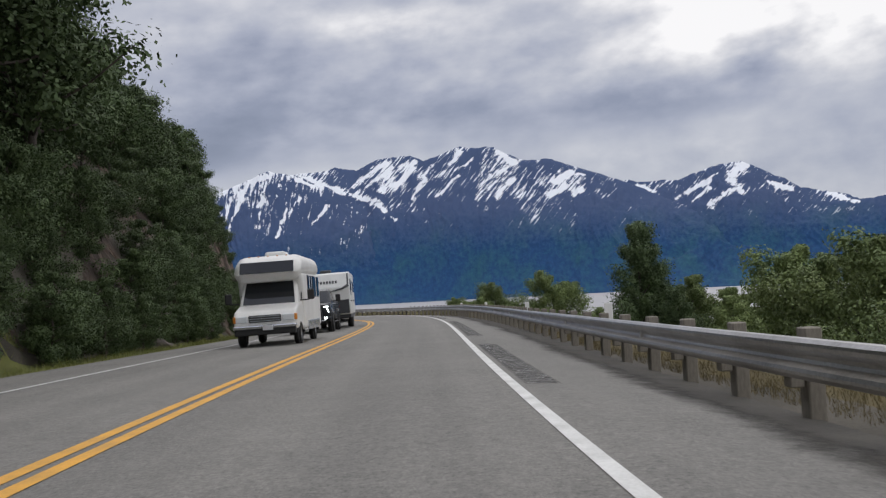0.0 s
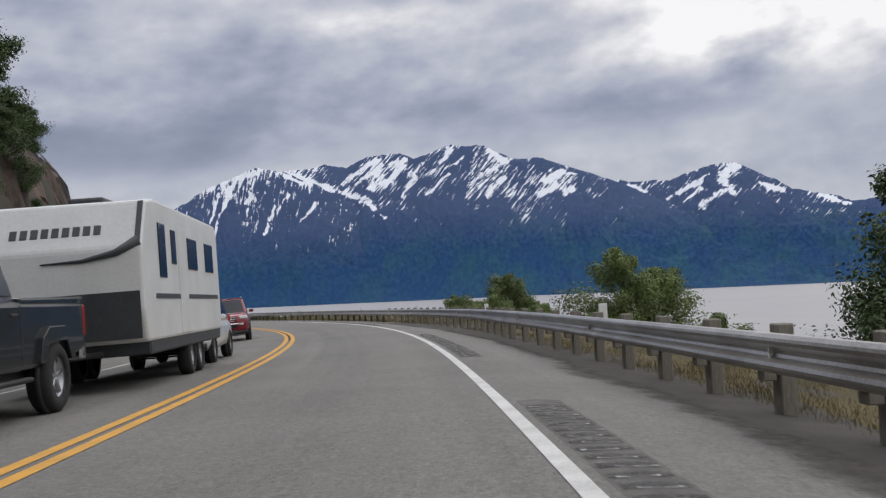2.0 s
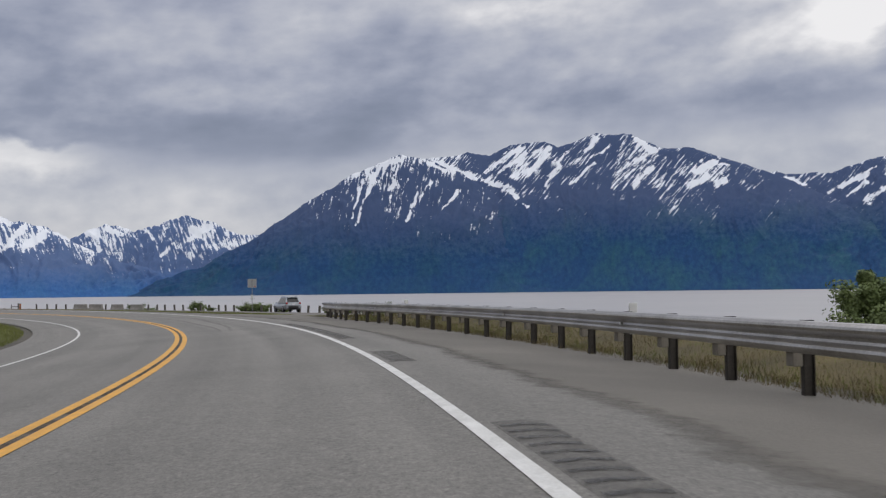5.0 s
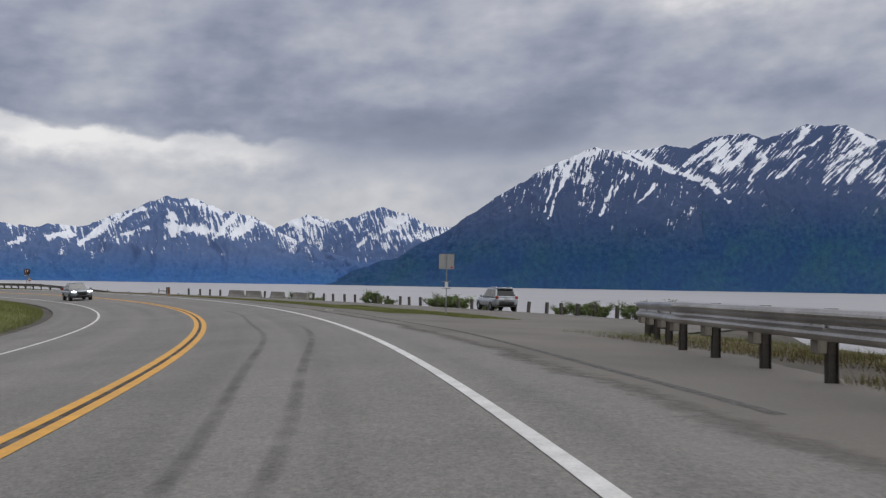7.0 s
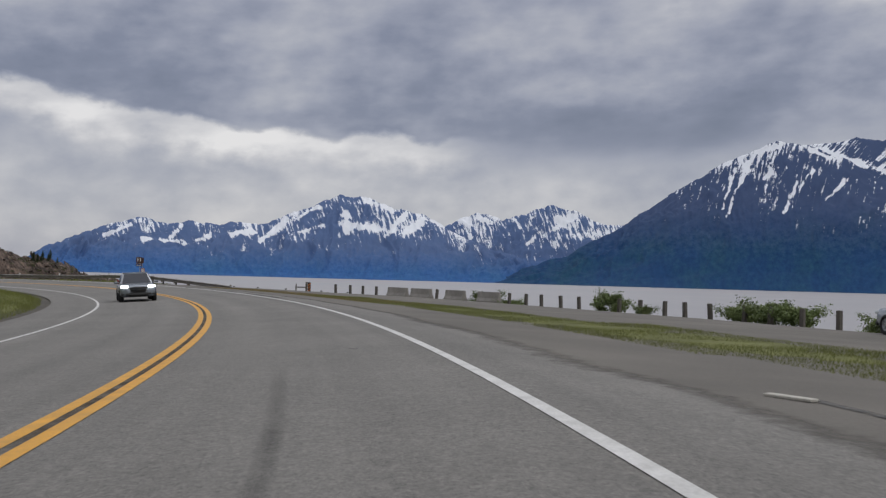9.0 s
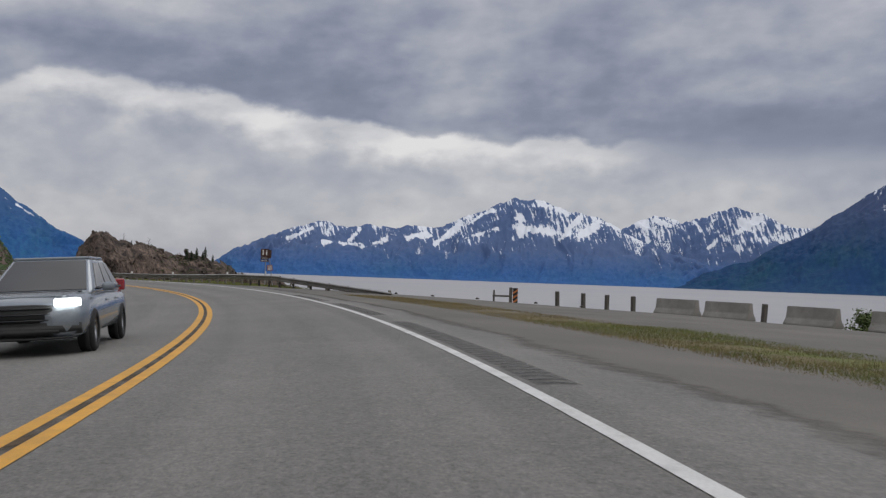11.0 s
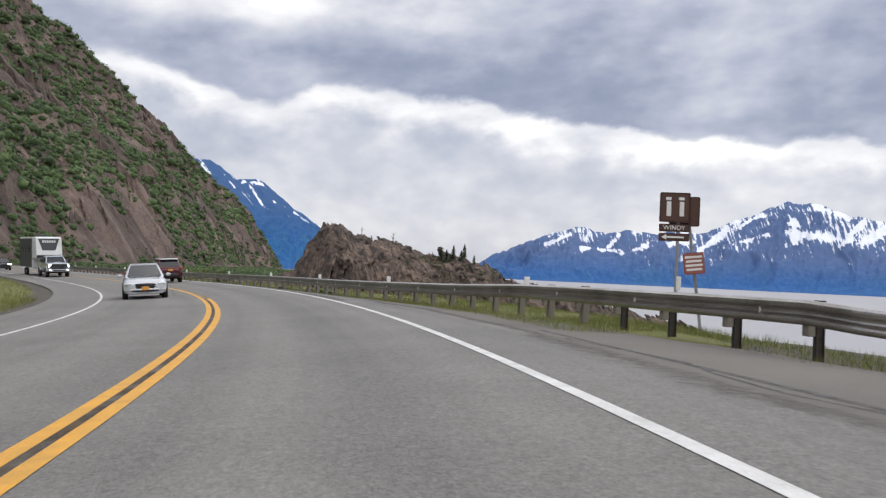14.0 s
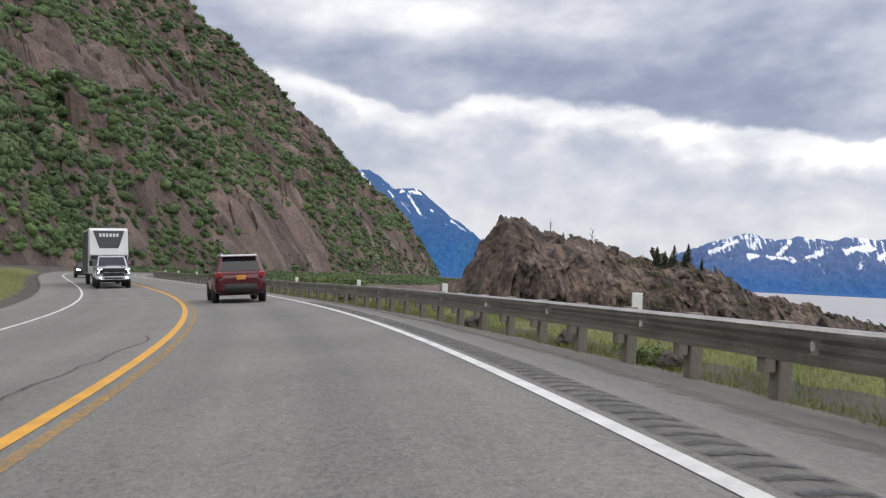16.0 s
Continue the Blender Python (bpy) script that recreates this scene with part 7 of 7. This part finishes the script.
SKID = mat("tyre_mark", (0.070, 0.068, 0.064), (0.045, 0.044, 0.042), 0.8, 3, 40, 0.2)
worn(WORN, 0.42, 7.0), worn(SEAM, 0.6, 2.0), worn(SKID, 0.25, 1.2), worn(SHADE, 0.7), worn(GLINT, 0.8, 9.0), worn(GROOVE_SHADE, 0.62, 9.0), worn(RUMBLE, 0.3)
across = SKID.node_tree
uvm = across.nodes.new("ShaderNodeUVMap")
sepu = across.nodes.new("ShaderNodeSeparateXYZ")
across.links.new(uvm.outputs[0], sepu.inputs[0])
fade = across.nodes.new("ShaderNodeMath")
fade.operation = "MULTIPLY"
link = across.nodes["Principled BSDF"].inputs["Alpha"].links[0].from_socket
across.links.new(link, fade.inputs[0]), across.links.new(sepu.outputs[0], fade.inputs[1])
across.links.new(fade.outputs[0], across.nodes["Principled BSDF"].inputs["Alpha"])


def rumble_strip(s0, s1):
    """A milled rumble strip: a darker band, groove shade painted as flat dark bars."""
    e = thing("rumble_strip", strip_mesh("rumble_strip", s0, s1, [LANE_R + 0.08, 4.1, LANE_R + 0.50], 1.0, 0.004), RUMBLE, "dark milled rumble strip beside the white edge line", "road marking", kind="structure")
    V, F_ = [], []
    s = s0 + 0.1
    while s < s1 - 0.2:
        n = len(V)
        for d, z in ((0.0, 0.0075), (0.14 if s1 < 72 else 0.10, 0.0075)):
            for off in (LANE_R + 0.11, 4.1, LANE_R + 0.47):
                V.append(at(s + d, off, z))
        F_ += [(n, n + 1, n + 4, n + 3), (n + 1, n + 2, n + 5, n + 4)]
        s += 0.305
    o = new("rumble_bars", mesh_of("rumble_bars", V, F_, smooth=False))
    o.data.materials.append(GROOVE_SHADE)
    o.parent = e
    tagged(o, kind="stuff")
    if s1 < 72:      # glints on the groove edges, painted as thin pale bars
        V, F_ = [], []
        s, k = s0 + 0.1, 0
        while s < s1 - 0.2:
            n, a, b = len(V), LANE_R + 0.11 + 0.10 * ((k * 0.618) % 1), LANE_R + 0.47 - 0.12 * ((k * 0.382) % 1)
            V += [at(s - 0.012, a, 0.009), at(s - 0.012, b, 0.009), at(s + 0.035, b, 0.009), at(s + 0.035, a, 0.009)]
            F_.append((n, n + 1, n + 2, n + 3))
            s, k = s + 0.305, k + 1
        o = new("groove_lips", mesh_of("groove_lips", V, F_, smooth=False))
        o.data.materials.append(GLINT)
        o.parent = e
        tagged(o, kind="stuff")


for s0, s1 in ((11, 21), (26, 44.6), (52, 64), (78, 97), (104, 107), (112.5, 128), (206, 217.5), (220.2, 228), (231, 238.5), (282, 320)):
    rumble_strip(s0, s1)


def skid(name, s0, s1, off0, off1, width, label, material=SKID, lift=0.0045):
    ss = np.arange(s0, s1 + 0.1, 1.0)
    c = np.interp(ss, [s0, s1], [off0, off1]) + 0.08 * np.sin(ss * 0.35)
    f_ = np.linspace(-1, 1, 5)[None]
    O = c[:, None] + width / 2 * f_
    S = np.repeat(ss[:, None], 5, 1)
    X, Y = plan(S, O)
    thin = np.clip(np.minimum(ss - s0, s1 - ss) / 5, 0, 1)[:, None] * (1 - f_ ** 2)      # rubber thins out to the sides and the ends
    return thing(name, grid_mesh(name, np.stack([X, Y, surf(S, O) + lift], -1), np.stack([thin, thin], -1)), material, label, "tyre mark", kind="structure")


skid("tyre_mark", 124, 174, 1.40, 1.74, 0.19, "dark soft tyre skid mark along the lane")
skid("tyre_mark", 124, 154, 1.75, 2.85, 0.19, "dark soft tyre skid mark drifting across the lane")
for k, (s, off, w) in enumerate(((305, 0.9, 0.3), (176, 2.5, 0.3))):
    ss = np.linspace(0, 1, 9)
    S = np.stack([s + 0.3 * np.sin(ss * 5 + k), s + 0.3 * np.sin(ss * 5 + k) + 0.06 + 0.05 * np.cos(ss * 9)], 1)
    O = np.repeat((off + w * ss)[:, None], 2, 1)
    X, Y = plan(S, O)
    thing("crack", grid_mesh("crack", np.stack([X, Y, surf(S, O) + 0.0045], -1)), SHADE, "short dark crack in the asphalt", "crack", kind="structure")


def crack(s0, s1, off0, off1, width, seed, label):
    """A dark crack that wanders across the paving."""
    f_ = np.linspace(0, 1, 40)
    w_ = fractal(f_ * 7, 0 * f_, 4, seed)
    S0, O0 = s0 + (s1 - s0) * f_ + w_ * 0.5, off0 + (off1 - off0) * f_ + fractal(f_ * 6, 0 * f_, 4, seed + 3) * 0.45
    half = width * (0.35 + 0.65 * np.abs(fractal(f_ * 9, 0 * f_, 3, seed + 7)) * 2)
    along_ = abs(s1 - s0) > abs(off1 - off0)
    S = np.stack([S0 - (0 if along_ else 1) * half * 2, S0 + (0 if along_ else 1) * half * 2], 1)
    O = np.stack([O0 - (1 if along_ else 0) * half, O0 + (1 if along_ else 0) * half], 1)
    X, Y = plan(S, O)
    thing("crack", grid_mesh("crack", np.stack([X, Y, surf(S, O) + 0.009], -1)), SHADE, label, "crack", kind="structure")


crack(266, 248, 5.7, 6.4, 0.05, 1.0, "dark ragged crack along the lay-by paving")
crack(252.5, 246, 5.4, 8.4, 0.05, 2.0, "dark crack slanting over the lay-by paving")
crack(258, 257, 6.4, 11.5, 0.07, 3.0, "dark crack across the lay-by paving")
crack(250, 251, 7.0, 14.0, 0.06, 4.0, "dark crack across the lay-by paving")
crack(294, 306, -0.62, -0.5, 0.03, 6.0, "dark ragged crack beside the centre line")
crack(240, 243, 5.0, 7.6, 0.05, 5.0, "dark crack slanting over the lay-by paving")
skid("patch_seam", 246, 268, 5.95, 5.95, 0.13, "dark seam in the lay-by asphalt", SHADE, 0.009)
skid("patch_seam", 133, 170, 5.95, 6.45, 0.15, "dark seam between shoulder and lay-by asphalt", SHADE, 0.009)


def plank():
    o = thing("plank", bpy.data.meshes.new("plank"), None, "pale broken board lying on the shoulder", "debris")
    bm = box(0.12, 0.5, 0.03, (0, 0, 0.02), 0.006)
    bm.to_mesh(o.data)
    bm.free()
    o.data.materials.append(mat("pale_board", (0.55, 0.53, 0.48), (0.36, 0.34, 0.30), 0.8, 6, 40, 0.2))
    o.matrix_world = along(169.8, 6.25, 0.0, 25)


plank()


# loose blocks on the outcrop, parts of it
host = bpy.data.objects["rock_outcrop"]
rng_b = random.Random(9)
blocks = []
for k in range(3):
    bm = bmesh.new()
    bmesh.ops.create_icosphere(bm, subdivisions=1, radius=1)
    for v in bm.verts:
        v.co = Vector((v.co.x * 1.25, v.co.y * 0.9, v.co.z * 0.75)) * (1 + 0.35 * noise.noise(v.co * 1.7 + Vector((k * 5, 0, 0))))
    me = bpy.data.meshes.new("block")
    bm.to_mesh(me)
    bm.free()
    toned(me, [rng_b.uniform(-0.6, 0.6)] * len(me.vertices))
    me.materials.append(DARKROCK)
    blocks.append(me)
for k in range(60):
    u, v = rng_b.uniform(-1, 44), rng_b.uniform(-11, -3)
    x, y, z = on_rock(u, v)
    b = new("block", blocks[k % 3])
    b.parent = host
    b.matrix_local = Matrix.Translation((x, y, z + 0.1)) @ pose(0, 0, 0, rng_b.uniform(0, 360), rng_b.uniform(0, 360), rng_b.uniform(0, 360)) @ Matrix.Scale(rng_b.uniform(0.25, 0.9), 4)
